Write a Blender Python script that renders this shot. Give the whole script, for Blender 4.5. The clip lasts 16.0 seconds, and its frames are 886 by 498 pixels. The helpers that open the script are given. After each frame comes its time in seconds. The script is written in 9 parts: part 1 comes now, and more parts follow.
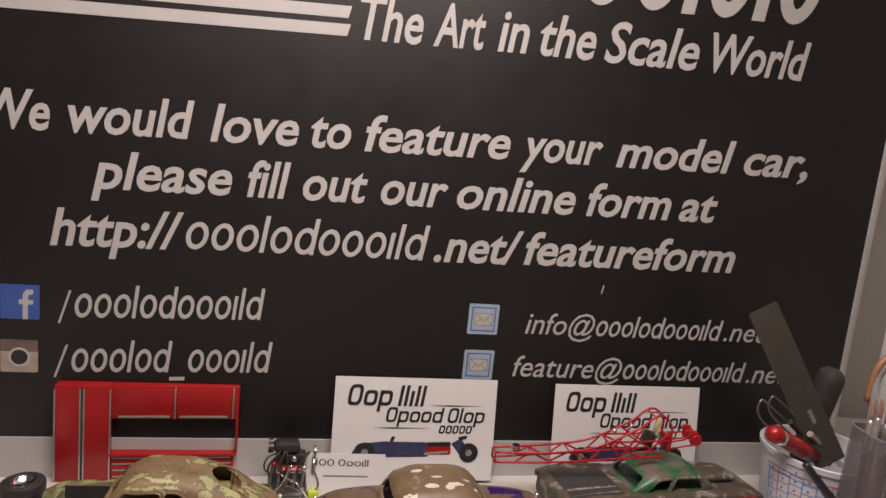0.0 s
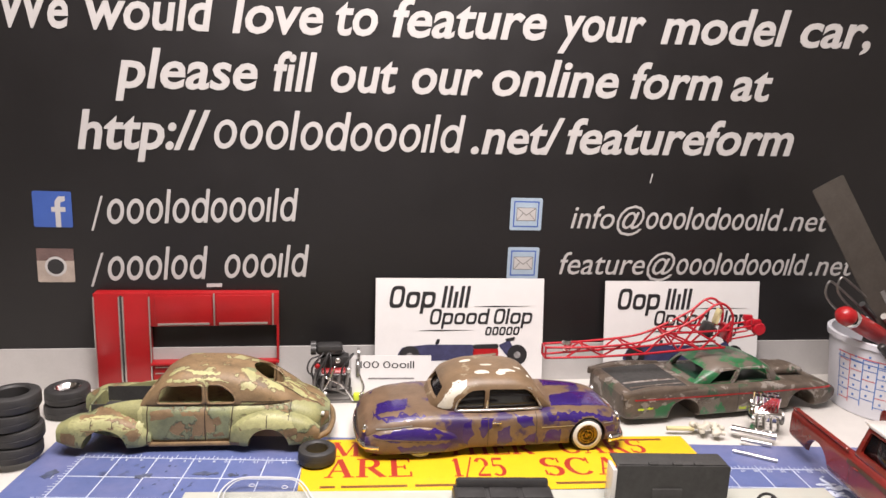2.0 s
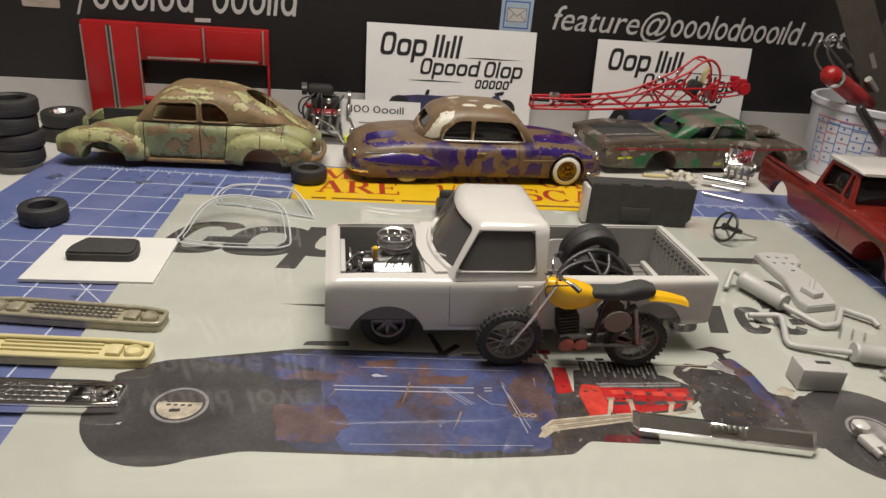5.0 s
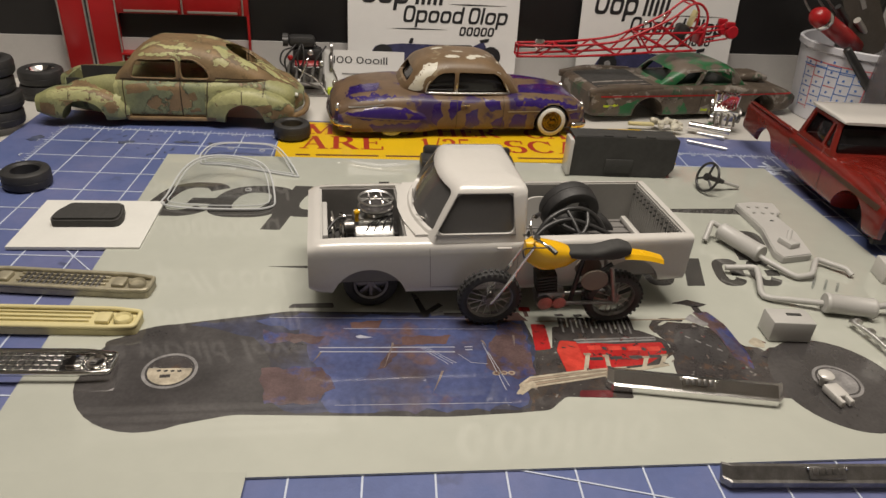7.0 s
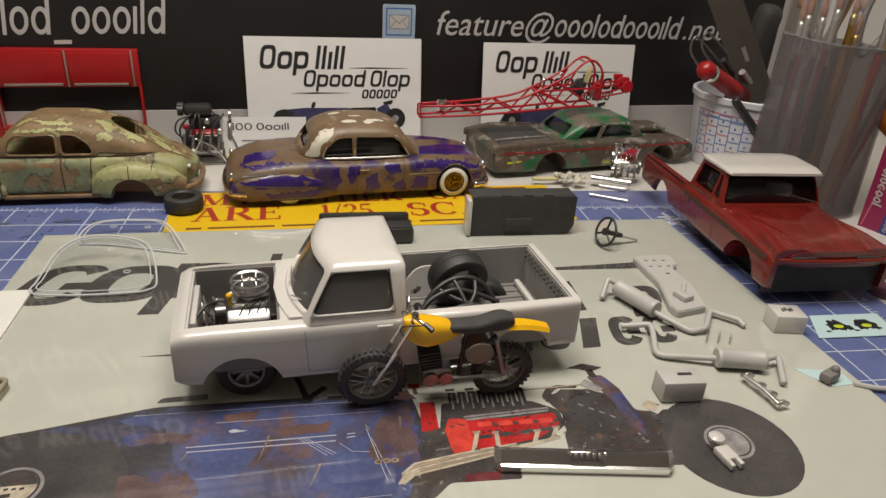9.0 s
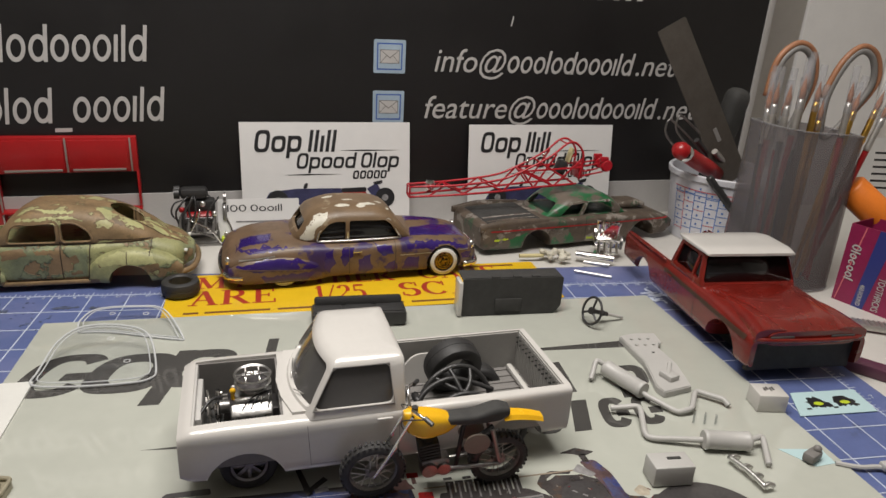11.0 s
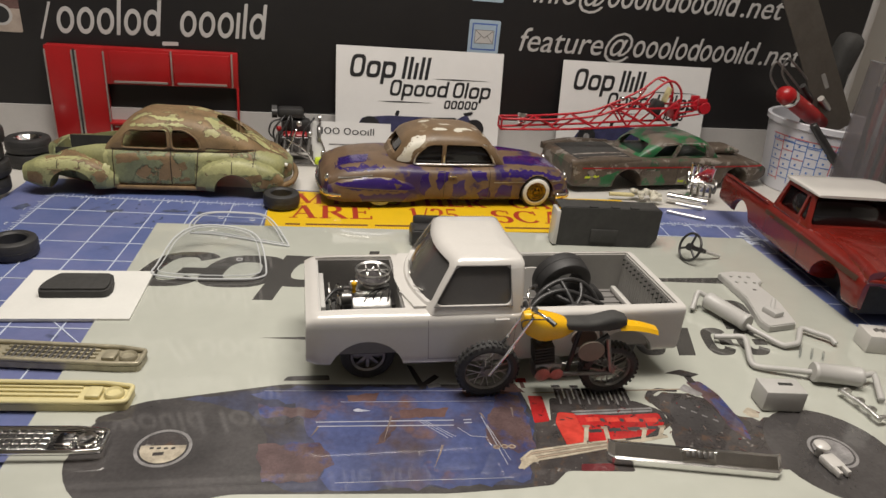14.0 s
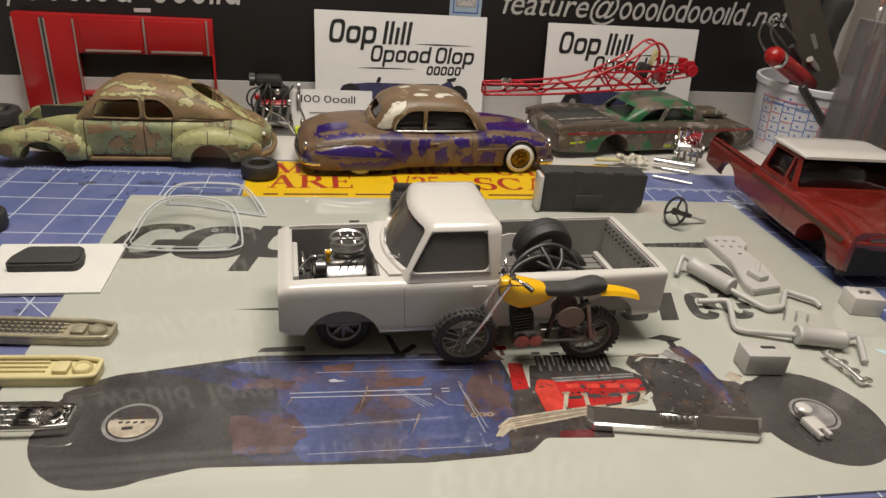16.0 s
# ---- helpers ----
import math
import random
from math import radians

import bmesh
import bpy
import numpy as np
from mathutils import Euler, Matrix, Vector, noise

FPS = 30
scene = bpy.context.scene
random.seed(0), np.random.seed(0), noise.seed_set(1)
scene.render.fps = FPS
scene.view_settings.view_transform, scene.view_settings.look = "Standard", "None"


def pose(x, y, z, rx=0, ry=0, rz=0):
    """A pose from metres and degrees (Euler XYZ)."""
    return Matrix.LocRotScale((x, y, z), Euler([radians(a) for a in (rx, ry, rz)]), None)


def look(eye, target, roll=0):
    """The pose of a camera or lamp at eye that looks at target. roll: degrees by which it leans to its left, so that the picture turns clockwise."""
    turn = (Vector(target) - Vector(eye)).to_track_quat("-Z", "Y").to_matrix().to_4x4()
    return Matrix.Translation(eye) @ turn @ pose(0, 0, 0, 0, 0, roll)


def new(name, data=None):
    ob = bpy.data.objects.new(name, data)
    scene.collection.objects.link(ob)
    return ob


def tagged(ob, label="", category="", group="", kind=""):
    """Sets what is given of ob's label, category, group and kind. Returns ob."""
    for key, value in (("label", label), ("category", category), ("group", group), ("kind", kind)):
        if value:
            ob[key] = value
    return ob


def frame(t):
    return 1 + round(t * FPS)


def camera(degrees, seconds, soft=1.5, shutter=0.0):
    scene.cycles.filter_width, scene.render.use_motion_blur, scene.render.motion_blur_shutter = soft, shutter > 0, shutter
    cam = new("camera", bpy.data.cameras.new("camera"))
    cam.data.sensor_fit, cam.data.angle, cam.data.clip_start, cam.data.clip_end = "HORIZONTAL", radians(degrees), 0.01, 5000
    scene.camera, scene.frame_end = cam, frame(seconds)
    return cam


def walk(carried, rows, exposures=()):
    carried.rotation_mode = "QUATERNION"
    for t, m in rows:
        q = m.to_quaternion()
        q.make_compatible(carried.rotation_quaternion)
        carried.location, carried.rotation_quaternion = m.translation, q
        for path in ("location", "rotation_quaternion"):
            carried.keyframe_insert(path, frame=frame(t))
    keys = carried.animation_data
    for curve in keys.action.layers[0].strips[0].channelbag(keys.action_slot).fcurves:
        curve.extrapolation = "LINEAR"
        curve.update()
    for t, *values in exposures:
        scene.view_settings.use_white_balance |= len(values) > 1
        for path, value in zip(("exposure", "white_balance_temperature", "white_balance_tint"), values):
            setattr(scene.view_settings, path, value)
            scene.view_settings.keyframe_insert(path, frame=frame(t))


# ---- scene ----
from mathutils.bvhtree import BVHTree

cam = camera(66.7, 16.0, soft=1.5)
PATH = [
    (0, (-0.055, 0.119, 0.322), (0.138, 2.085, 0.008), 5.8),
    (0.5, (-0.026, 0.111, 0.275), (0.153, 2.067, -0.103), 4.3),
    (1, (-0.02, 0.112, 0.24), (0.054, 2.093, -0.023), 1.0),
    (1.5, (-0.044, 0.127, 0.249), (0.053, 2.094, -0.099), 1.2),
    (2, (-0.052, 0.133, 0.243), (0.041, 2.093, -0.145), 2.4),
    (2.5, (-0.054, 0.133, 0.233), (0.057, 2.089, -0.173), 2.9),
    (3, (-0.056, 0.129, 0.226), (0.069, 2.08, -0.198), 3.5),
    (3.5, (-0.059, 0.127, 0.215), (0.075, 2.072, -0.229), 3.2),
    (4, (-0.047, 0.128, 0.198), (0.111, 2.013, -0.452), 3.4),
    (4.5, (-0.045, 0.106, 0.186), (0.107, 1.947, -0.581), 4.2),
    (5, (-0.047, 0.095, 0.175), (0.094, 1.9, -0.675), 5.1),
    (7.5, (-0.036, 0.095, 0.188), (0.145, 1.812, -0.822), 3.9),
    (8, (-0.025, 0.102, 0.188), (0.218, 1.831, -0.786), 4.2),
    (8.5, (-0.013, 0.108, 0.19), (0.29, 1.862, -0.721), 3.9),
    (9, (-0.011, 0.108, 0.194), (0.315, 1.879, -0.676), 3.7),
    (9.2, (-0.01, 0.107, 0.198), (0.322, 1.906, -0.612), 3.2),
    (11.3, (-0.023, 0.102, 0.216), (0.36, 1.935, -0.487), 3.6),
    (11.5, (-0.026, 0.102, 0.217), (0.357, 1.937, -0.48), 3.7),
    (12, (-0.039, 0.098, 0.219), (0.334, 1.939, -0.468), 4.5),
    (12.5, (-0.053, 0.092, 0.21), (0.261, 1.936, -0.498), 5.7),
    (13, (-0.058, 0.09, 0.201), (0.195, 1.928, -0.546), 6.0),
    (13.5, (-0.056, 0.091, 0.196), (0.186, 1.912, -0.594), 5.9),
    (14, (-0.053, 0.095, 0.19), (0.185, 1.899, -0.641), 5.4),
    (14.5, (-0.047, 0.099, 0.186), (0.191, 1.889, -0.675), 4.5),
    (15, (-0.043, 0.1, 0.184), (0.201, 1.879, -0.696), 4.3),
    (15.5, (-0.045, 0.099, 0.183), (0.21, 1.871, -0.709), 4.7),
    (16, (-0.044, 0.1, 0.185), (0.215, 1.866, -0.719), 4.9),
]
walk(cam, [(t, look(eye, target, roll)) for t, eye, target, roll in PATH],
     [(0.0, 0.1, 6600, 22), (0.3, 0.64, 6300, 24), (1.0, 1.1, 6100, 20), (2.0, 1.1, 6200, 18), (3.0, 1.02, 6100, 12), (3.5, 0.8, 6100, 10), (4.0, 0.6, 6150, 10), (4.5, 0.36, 6300, 10), (5.0, 0.24, 6350, 10), (7.5, 0.03, 6650, 10), (8.0, 0.04, 6700, 10), (9.0, 0.11, 6500, 10), (11.5, 0.18, 6100, 10), (12.5, 0.21, 6100, 11), (13.5, 0.21, 6250, 10), (15.0, 0.19, 6450, 10), (16.0, 0.19, 6500, 10)])

# ---- world, lamps ----
world = bpy.data.worlds.new("room_air")
scene.world = world
world.use_nodes = True
world.node_tree.nodes["Background"].inputs[0].default_value = (1.0, 0.87, 0.74, 1)
world.node_tree.nodes["Background"].inputs[1].default_value = 0.12


def area_lamp(name, eye, target, sx, sy, watts, colour):
    data = bpy.data.lights.new(name, "AREA")
    data.shape, data.size, data.size_y, data.energy, data.color = "RECTANGLE", sx, sy, watts, colour
    ob = new(name, data)
    ob.matrix_world = look(eye, target)
    return ob


# the bench lamp over the models, and the wide ceiling light of the room
area_lamp("bench_lamp", (-0.02, 0.370, 0.660), (-0.02, 0.430, 0), 0.44, 0.18, 4.2, (1.0, 0.92, 0.82))
area_lamp("room_light", (-0.05, 0.32, 1.66), (-0.05, 0.36, 0.0), 1.2, 1.0, 9.6, (1.0, 0.91, 0.80))
scene.view_settings.exposure = 0.0

# ---- materials ----
def material(name, colour, rough=0.5, metal=0.0, var=0.15, scale=40.0, bump=0.05, bscale=500.0, coat=0.0, second=None,
             patch=25.0, cut=(0.45, 0.55), third=None, tcut=(0.6, 0.64), tpatch=60.0, chip=0.0, trans=0.0, ior=1.45):
    """A procedural surface: a base colour with fine and coarse variation, an optional second and third coat in patches, and relief."""
    m = bpy.data.materials.new(name)
    m.use_nodes = True
    nt = m.node_tree
    bs = nt.nodes["Principled BSDF"]
    tc = nt.nodes.new("ShaderNodeTexCoord")

    def noise_node(s, detail=4.0, r=0.6):
        n = nt.nodes.new("ShaderNodeTexNoise")
        n.inputs["Scale"].default_value, n.inputs["Detail"].default_value, n.inputs["Roughness"].default_value = s, detail, r
        nt.links.new(tc.outputs["Object"], n.inputs["Vector"])
        return n.outputs["Fac"]

    def ramp(fac, a, b):
        r = nt.nodes.new("ShaderNodeMapRange")
        r.inputs["From Min"].default_value, r.inputs["From Max"].default_value = a, b
        nt.links.new(fac, r.inputs["Value"])
        return r.outputs["Result"]

    def mix(fac, a, b, kind="MIX"):
        n = nt.nodes.new("ShaderNodeMix")
        n.data_type, n.blend_type = "RGBA", kind
        if isinstance(fac, float):
            n.inputs[0].default_value = fac
        else:
            nt.links.new(fac, n.inputs[0])
        for sock, v in ((n.inputs[6], a), (n.inputs[7], b)):
            if isinstance(v, tuple):
                sock.default_value = (*v, 1)
            else:
                nt.links.new(v, sock)
        return n.outputs[2]

    out = tuple(colour)
    if second:
        mask = ramp(noise_node(patch, 5.0, 0.62), *cut)
        out = mix(mask, out, tuple(second))
    if third:
        flakes = noise_node(tpatch, 4.0, 0.6)
        mask = ramp(flakes, *tcut)
        out = mix(mask, out, tuple(third))
        if chip:
            rim = ramp(flakes, tcut[0] - 0.035, tcut[0])
            out = mix(rim, out, mix(mask, mix(1.0, out, (1 - chip,) * 3, "MULTIPLY"), out))
    if var:
        lo, hi = 1 - var, 1 + var * 0.6
        out = mix(ramp(noise_node(scale), 0.25, 0.75), mix(1.0, out, (lo, lo, lo), "MULTIPLY"), mix(1.0, out, (hi, hi, hi), "MULTIPLY"))
        out = mix(ramp(noise_node(scale * 14, 3.0), 0.3, 0.7), mix(1.0, out, (1 - var * 0.5,) * 3, "MULTIPLY"), out)
    if isinstance(out, tuple):
        bs.inputs["Base Color"].default_value = (*out, 1)
    else:
        nt.links.new(out, bs.inputs["Base Color"])
    bs.inputs["Metallic"].default_value = metal
    rr = nt.nodes.new("ShaderNodeMapRange")
    rr.inputs["To Min"].default_value, rr.inputs["To Max"].default_value = rough * 0.8, min(1.0, rough * 1.25)
    nt.links.new(noise_node(scale * 3), rr.inputs["Value"])
    nt.links.new(rr.outputs["Result"], bs.inputs["Roughness"])
    bs.inputs["Coat Weight"].default_value, bs.inputs["Coat Roughness"].default_value = coat, 0.06
    if coat == 1.0:
        bs.inputs["Coat IOR"].default_value, bs.inputs["Coat Roughness"].default_value = 1.46, 0.03
    if trans:
        bs.inputs["Transmission Weight"].default_value, bs.inputs["IOR"].default_value = trans, ior
    if chip:
        edge = nt.nodes.new("ShaderNodeBump")
        edge.inputs["Strength"].default_value, edge.inputs["Distance"].default_value = 0.7, 0.0005
        edge.invert = True
        nt.links.new(mask, edge.inputs["Height"])
        nt.links.new(edge.outputs["Normal"], bs.inputs["Normal"])
    if bump:
        b = nt.nodes.new("ShaderNodeBump")
        if chip:
            nt.links.new(edge.outputs["Normal"], b.inputs["Normal"])
        b.inputs["Strength"].default_value, b.inputs["Distance"].default_value = bump, 0.0004
        nt.links.new(noise_node(bscale, 3.0), b.inputs["Height"])
        nt.links.new(b.outputs["Normal"], bs.inputs["Normal"])
    return m


M_WHITE_TABLE = material("white_laminate", (0.62, 0.60, 0.56), 0.4, var=0.06)
M_WALL = material("room_paint", (0.60, 0.57, 0.53), 0.8, var=0.08, scale=6, bump=0.2, bscale=200)
M_BLACK_PRINT = material("black_print", (0.0100, 0.0090, 0.0096), 0.42, var=0.3, scale=8, bump=0.03, bscale=60, ior=1.28)
M_PRINT_WHITE = material("printed_white", (0.47, 0.455, 0.445), 0.4, var=0.08, scale=30)
M_MAT_BLUE = material("cutting_mat_blue", (0.110, 0.145, 0.325), 0.42, var=0.2, scale=18, bump=0.25, bscale=900, second=(0.14, 0.155, 0.30), patch=9, cut=(0.45, 0.6), third=(0.06, 0.07, 0.13), tpatch=26, tcut=(0.66, 0.72))
M_MAT_LINE = material("mat_line", (0.55, 0.60, 0.72), 0.5, var=0.2, scale=90)
M_POSTER = material("poster_paper", (0.475, 0.487, 0.430), 0.07, var=0.08, scale=6, bump=0.0, coat=1.0, third=(0.40, 0.41, 0.37), tpatch=420, tcut=(0.70, 0.74))
M_P_BLACK = material("poster_black", (0.075, 0.070, 0.070), 0.07, var=0.4, scale=40, bump=0.0, coat=1.0)
M_P_LETTER = material("poster_letter", (0.072, 0.069, 0.065), 0.07, var=0.1, bump=0.0, coat=1.0)
M_P_BLUE = material("poster_blue", (0.085, 0.105, 0.235), 0.07, var=0.5, scale=26, bump=0.0, coat=1.0, second=(0.115, 0.085, 0.095), patch=19, cut=(0.47, 0.62), third=(0.20, 0.115, 0.095), tpatch=42, tcut=(0.57, 0.70))
M_P_NAVY = material("poster_navy", (0.075, 0.080, 0.130), 0.07, var=0.5, scale=30, bump=0.0, coat=1.0, third=(0.060, 0.054, 0.056), tpatch=34, tcut=(0.45, 0.62))
M_P_RED = material("poster_red", (0.50, 0.03, 0.03), 0.07, var=0.4, scale=60, bump=0.0, coat=1.0, third=(0.10, 0.02, 0.02), tpatch=240, tcut=(0.57, 0.66))
M_P_TAN = material("poster_tan", (0.36, 0.29, 0.22), 0.07, var=0.4, scale=90, bump=0.0, coat=1.0)
M_P_BROWN = material("poster_brown", (0.150, 0.088, 0.080), 0.07, var=0.4, scale=60, bump=0.0, coat=1.0)
M_P_GREY = material("poster_grey", (0.30, 0.29, 0.29), 0.07, var=0.5, scale=150, bump=0.0, coat=1.0)
M_P_RUST = material("poster_rust_haze", (0.13, 0.085, 0.085), 0.07, var=0.5, scale=70, bump=0.0, coat=1.0, second=(0.055, 0.085, 0.27), patch=60, cut=(0.50, 0.66))
M_P_MECH = material("poster_machinery", (0.075, 0.067, 0.066), 0.07, var=0.5, scale=90, bump=0.0, coat=1.0, second=(0.12, 0.08, 0.06), patch=160, cut=(0.56, 0.64), third=(0.30, 0.28, 0.26), tpatch=260, tcut=(0.63, 0.68))
M_P_PALE = material("poster_pale_line", (0.42, 0.43, 0.50), 0.07, var=0.2, bump=0.0, coat=1.0)
M_P_TANDIM = material("poster_tan_dim", (0.24, 0.19, 0.17), 0.07, var=0.4, scale=90, bump=0.0, coat=1.0)
M_P_BONE = material("poster_bone", (0.52, 0.46, 0.36), 0.07, var=0.45, scale=160, bump=0.0, coat=1.0)
M_P_REDLIT = material("poster_red_lit", (0.66, 0.07, 0.05), 0.07, var=0.4, scale=140, bump=0.0, coat=1.0)
M_P_MAROON = material("poster_maroon", (0.16, 0.035, 0.04), 0.07, var=0.4, scale=90, bump=0.0, coat=1.0)
M_PAPER = material("white_paper", (0.66, 0.655, 0.62), 0.7, var=0.06)
M_CARD = material("white_card", (0.70, 0.69, 0.68), 0.5, var=0.04)
M_CARDNAVY = material("card_print_navy", (0.045, 0.045, 0.115), 0.5, var=0.4, scale=120)
M_INK = material("black_ink", (0.02, 0.02, 0.022), 0.4, var=0.1)
M_YELLOW = material("sticker_yellow", (0.70, 0.45, 0.012), 0.3, var=0.08)
M_BROWNINK = material("small_print_ink", (0.16, 0.06, 0.02), 0.4, var=0.1)
M_REDINK = material("sticker_red_ink", (0.36, 0.035, 0.02), 0.35, var=0.1)
M_RED = material("red_cabinet_paint", (0.36, 0.012, 0.014), 0.3, var=0.12)
M_REDDARK = material("brown_stripe", (0.060, 0.030, 0.018), 0.5, var=0.3)
M_REDTRUCK = material("red_oxide_gloss", (0.175, 0.013, 0.008), 0.25, var=0.35, scale=30, coat=0.5)
M_SILVER = material("brushed_trim", (0.55, 0.53, 0.50), 0.35, metal=0.8, var=0.15)
M_CHROME = material("chrome", (0.85, 0.84, 0.83), 0.07, metal=1.0, var=0.04, bump=0.0)
M_PLATED = material("worn_plating", (0.78, 0.77, 0.75), 0.34, metal=1.0, var=0.3, scale=260, bump=0.3, bscale=900)
M_ENGINE = material("grimy_engine", (0.16, 0.15, 0.15), 0.4, metal=0.7, var=0.5, scale=220, bump=0.3, bscale=900)
M_BUMPER = material("bumper_plating", (0.86, 0.85, 0.84), 0.20, metal=1.0, var=0.12, scale=60, bump=0.05, bscale=200)
M_GOLD = material("gold_chrome", (0.28, 0.21, 0.10), 0.25, metal=1.0, var=0.15, bump=0.0)
M_DULLMETAL = material("cast_metal", (0.30, 0.29, 0.28), 0.35, metal=0.9, var=0.35, scale=200)
M_RUBBER = material("tyre_rubber", (0.030, 0.029, 0.029), 0.55, var=0.3, scale=120, bump=0.2, bscale=1500)
M_BLACKPL = material("black_plastic", (0.033, 0.032, 0.032), 0.38, var=0.25, scale=90)
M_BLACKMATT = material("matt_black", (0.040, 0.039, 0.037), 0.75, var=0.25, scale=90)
M_WHITEPL = material("white_gloss_plastic", (0.57, 0.55, 0.52), 0.22, var=0.04, coat=0.5)
M_GREYPL = material("grey_kit_plastic", (0.46, 0.45, 0.43), 0.4, var=0.06)
M_CREAMPL = material("cream_plastic", (0.60, 0.53, 0.28), 0.45, var=0.1)
M_SPECK = material("dried_paint", (0.095, 0.120, 0.225), 0.5, var=0.6, scale=160, second=(0.100, 0.115, 0.170), patch=90, cut=(0.42, 0.58))
M_RESIN = material("pale_resin", (0.60, 0.57, 0.47), 0.5, var=0.15, scale=150)
M_GOLDGREY = material("tarnished_plating", (0.44, 0.40, 0.29), 0.35, metal=0.35, var=0.3, scale=150)
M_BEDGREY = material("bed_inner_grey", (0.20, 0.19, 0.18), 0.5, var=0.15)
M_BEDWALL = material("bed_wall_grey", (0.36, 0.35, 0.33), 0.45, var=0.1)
M_SEAM = material("dark_seam", (0.055, 0.036, 0.020), 0.6, var=0.3)
M_DARKGLASS = material("smoked_window", (0.010, 0.009, 0.010), 0.12, var=0.1, bump=0.0)
M_FORD = material("brown_primer_worn", (0.250, 0.165, 0.082), 0.55, var=0.4, scale=70, third=(0.345, 0.340, 0.160), tpatch=60, tcut=(0.61, 0.63), bump=0.35, bscale=300, chip=0.4)
M_FORDBODY = material("green_over_primer", (0.335, 0.335, 0.155), 0.5, var=0.35, scale=60, second=(0.215, 0.235, 0.125), patch=26, cut=(0.50, 0.60), third=(0.240, 0.160, 0.080), tpatch=52, tcut=(0.57, 0.59), bump=0.35, bscale=300, chip=0.55)
M_FORDTOP = material("brown_primer_streaked", (0.250, 0.168, 0.085), 0.55, var=0.4, scale=70, third=(0.370, 0.350, 0.175), tpatch=58, tcut=(0.60, 0.62), bump=0.35, bscale=300, chip=0.4)
M_FORDGREEN = material("faded_green_paint", (0.275, 0.300, 0.150), 0.5, var=0.35, scale=60, second=(0.210, 0.232, 0.130), patch=24, cut=(0.46, 0.56), third=(0.235, 0.158, 0.080), tpatch=55, tcut=(0.57, 0.59), bump=0.3, bscale=300, chip=0.5)
M_FORDPALE = material("pale_green_paint", (0.430, 0.425, 0.200), 0.5, var=0.35, scale=80, third=(0.20, 0.14, 0.075), tpatch=70, tcut=(0.57, 0.59), bump=0.3, bscale=300)
M_PURPLE = material("purple_gloss", (0.030, 0.012, 0.13), 0.25, var=0.25, scale=60, third=(0.12, 0.075, 0.05), tpatch=80, tcut=(0.66, 0.69), coat=0.4)
M_BAREWHITE = material("bare_resin_white", (0.62, 0.59, 0.50), 0.45, var=0.12, scale=120)
M_OLDS = material("brown_rubbed_paint", (0.165, 0.105, 0.062), 0.45, var=0.35, scale=60, third=(0.040, 0.020, 0.095), tpatch=46, tcut=(0.54, 0.60), coat=0.08)
M_OLDSROOF = material("tan_primer_worn", (0.185, 0.122, 0.068), 0.42, var=0.3, scale=60, third=(0.30, 0.24, 0.16), tpatch=70, tcut=(0.62, 0.66))
M_MERC = material("green_weathered", (0.115, 0.088, 0.066), 0.5, var=0.4, scale=90, second=(0.045, 0.085, 0.045), patch=50, cut=(0.60, 0.64), third=(0.27, 0.24, 0.21), tpatch=85, tcut=(0.57, 0.60), bump=0.35, bscale=300)
M_GREYRUB = material("grey_rubbed_primer", (0.33, 0.30, 0.27), 0.55, var=0.4, scale=110, third=(0.10, 0.07, 0.055), tpatch=80, tcut=(0.52, 0.56), bump=0.3, bscale=300)
M_MERCROOF = material("green_roof", (0.025, 0.15, 0.055), 0.35, var=0.25, second=(0.15, 0.125, 0.10), patch=45, cut=(0.49, 0.54))
M_DEEPGREEN = material("deep_green_inside", (0.010, 0.050, 0.026), 0.4, var=0.3, scale=60)
M_REDFRAME = material("red_tube", (0.42, 0.012, 0.022), 0.3, var=0.15)
M_PLATE = material("dull_tan_plastic", (0.20, 0.165, 0.135), 0.55, var=0.15)
M_BIKEYELLOW = material("yellow_tank", (0.75, 0.42, 0.01), 0.25, var=0.06)
M_CUP = material("cup_plastic", (0.62, 0.62, 0.66), 0.4, var=0.04)
M_CUPBLUE = material("cup_print_blue", (0.10, 0.22, 0.55), 0.5, var=0.1)
M_CUPRED = material("cup_print_red", (0.62, 0.16, 0.18), 0.5, var=0.1)
M_ORANGE = material("orange_grip", (0.75, 0.20, 0.02), 0.35, var=0.1)
M_SCISSOR = material("scissor_shell", (0.33, 0.150, 0.075), 0.45, var=0.2, scale=90)
M_STEEL = material("dull_steel", (0.135, 0.120, 0.105), 0.5, metal=0.7, var=0.2, scale=50)
M_WOOD = material("handle_wood", (0.45, 0.24, 0.07), 0.35, var=0.2, scale=120)
M_FERRULE = material("brass_ferrule", (0.72, 0.44, 0.10), 0.32, metal=1.0, var=0.2)
M_BRISTLE = material("bristle_brown", (0.34, 0.12, 0.04), 0.7, var=0.3)
M_PINK = material("box_magenta", (0.26, 0.015, 0.075), 0.4, var=0.2)
M_NAVY = material("box_navy", (0.03, 0.04, 0.20), 0.4, var=0.1)
M_TEAL = material("decal_paper_teal", (0.46, 0.62, 0.64), 0.5, var=0.05)
M_LIME = material("decal_lime", (0.50, 0.62, 0.03), 0.4, var=0.1)
M_FBBLUE = material("icon_blue", (0.045, 0.10, 0.36), 0.35, var=0.08)
M_SKYBLUE = material("icon_sky", (0.34, 0.43, 0.52), 0.35, var=0.15)
M_ICONTAN = material("icon_tan", (0.40, 0.33, 0.28), 0.35, var=0.2, scale=120)


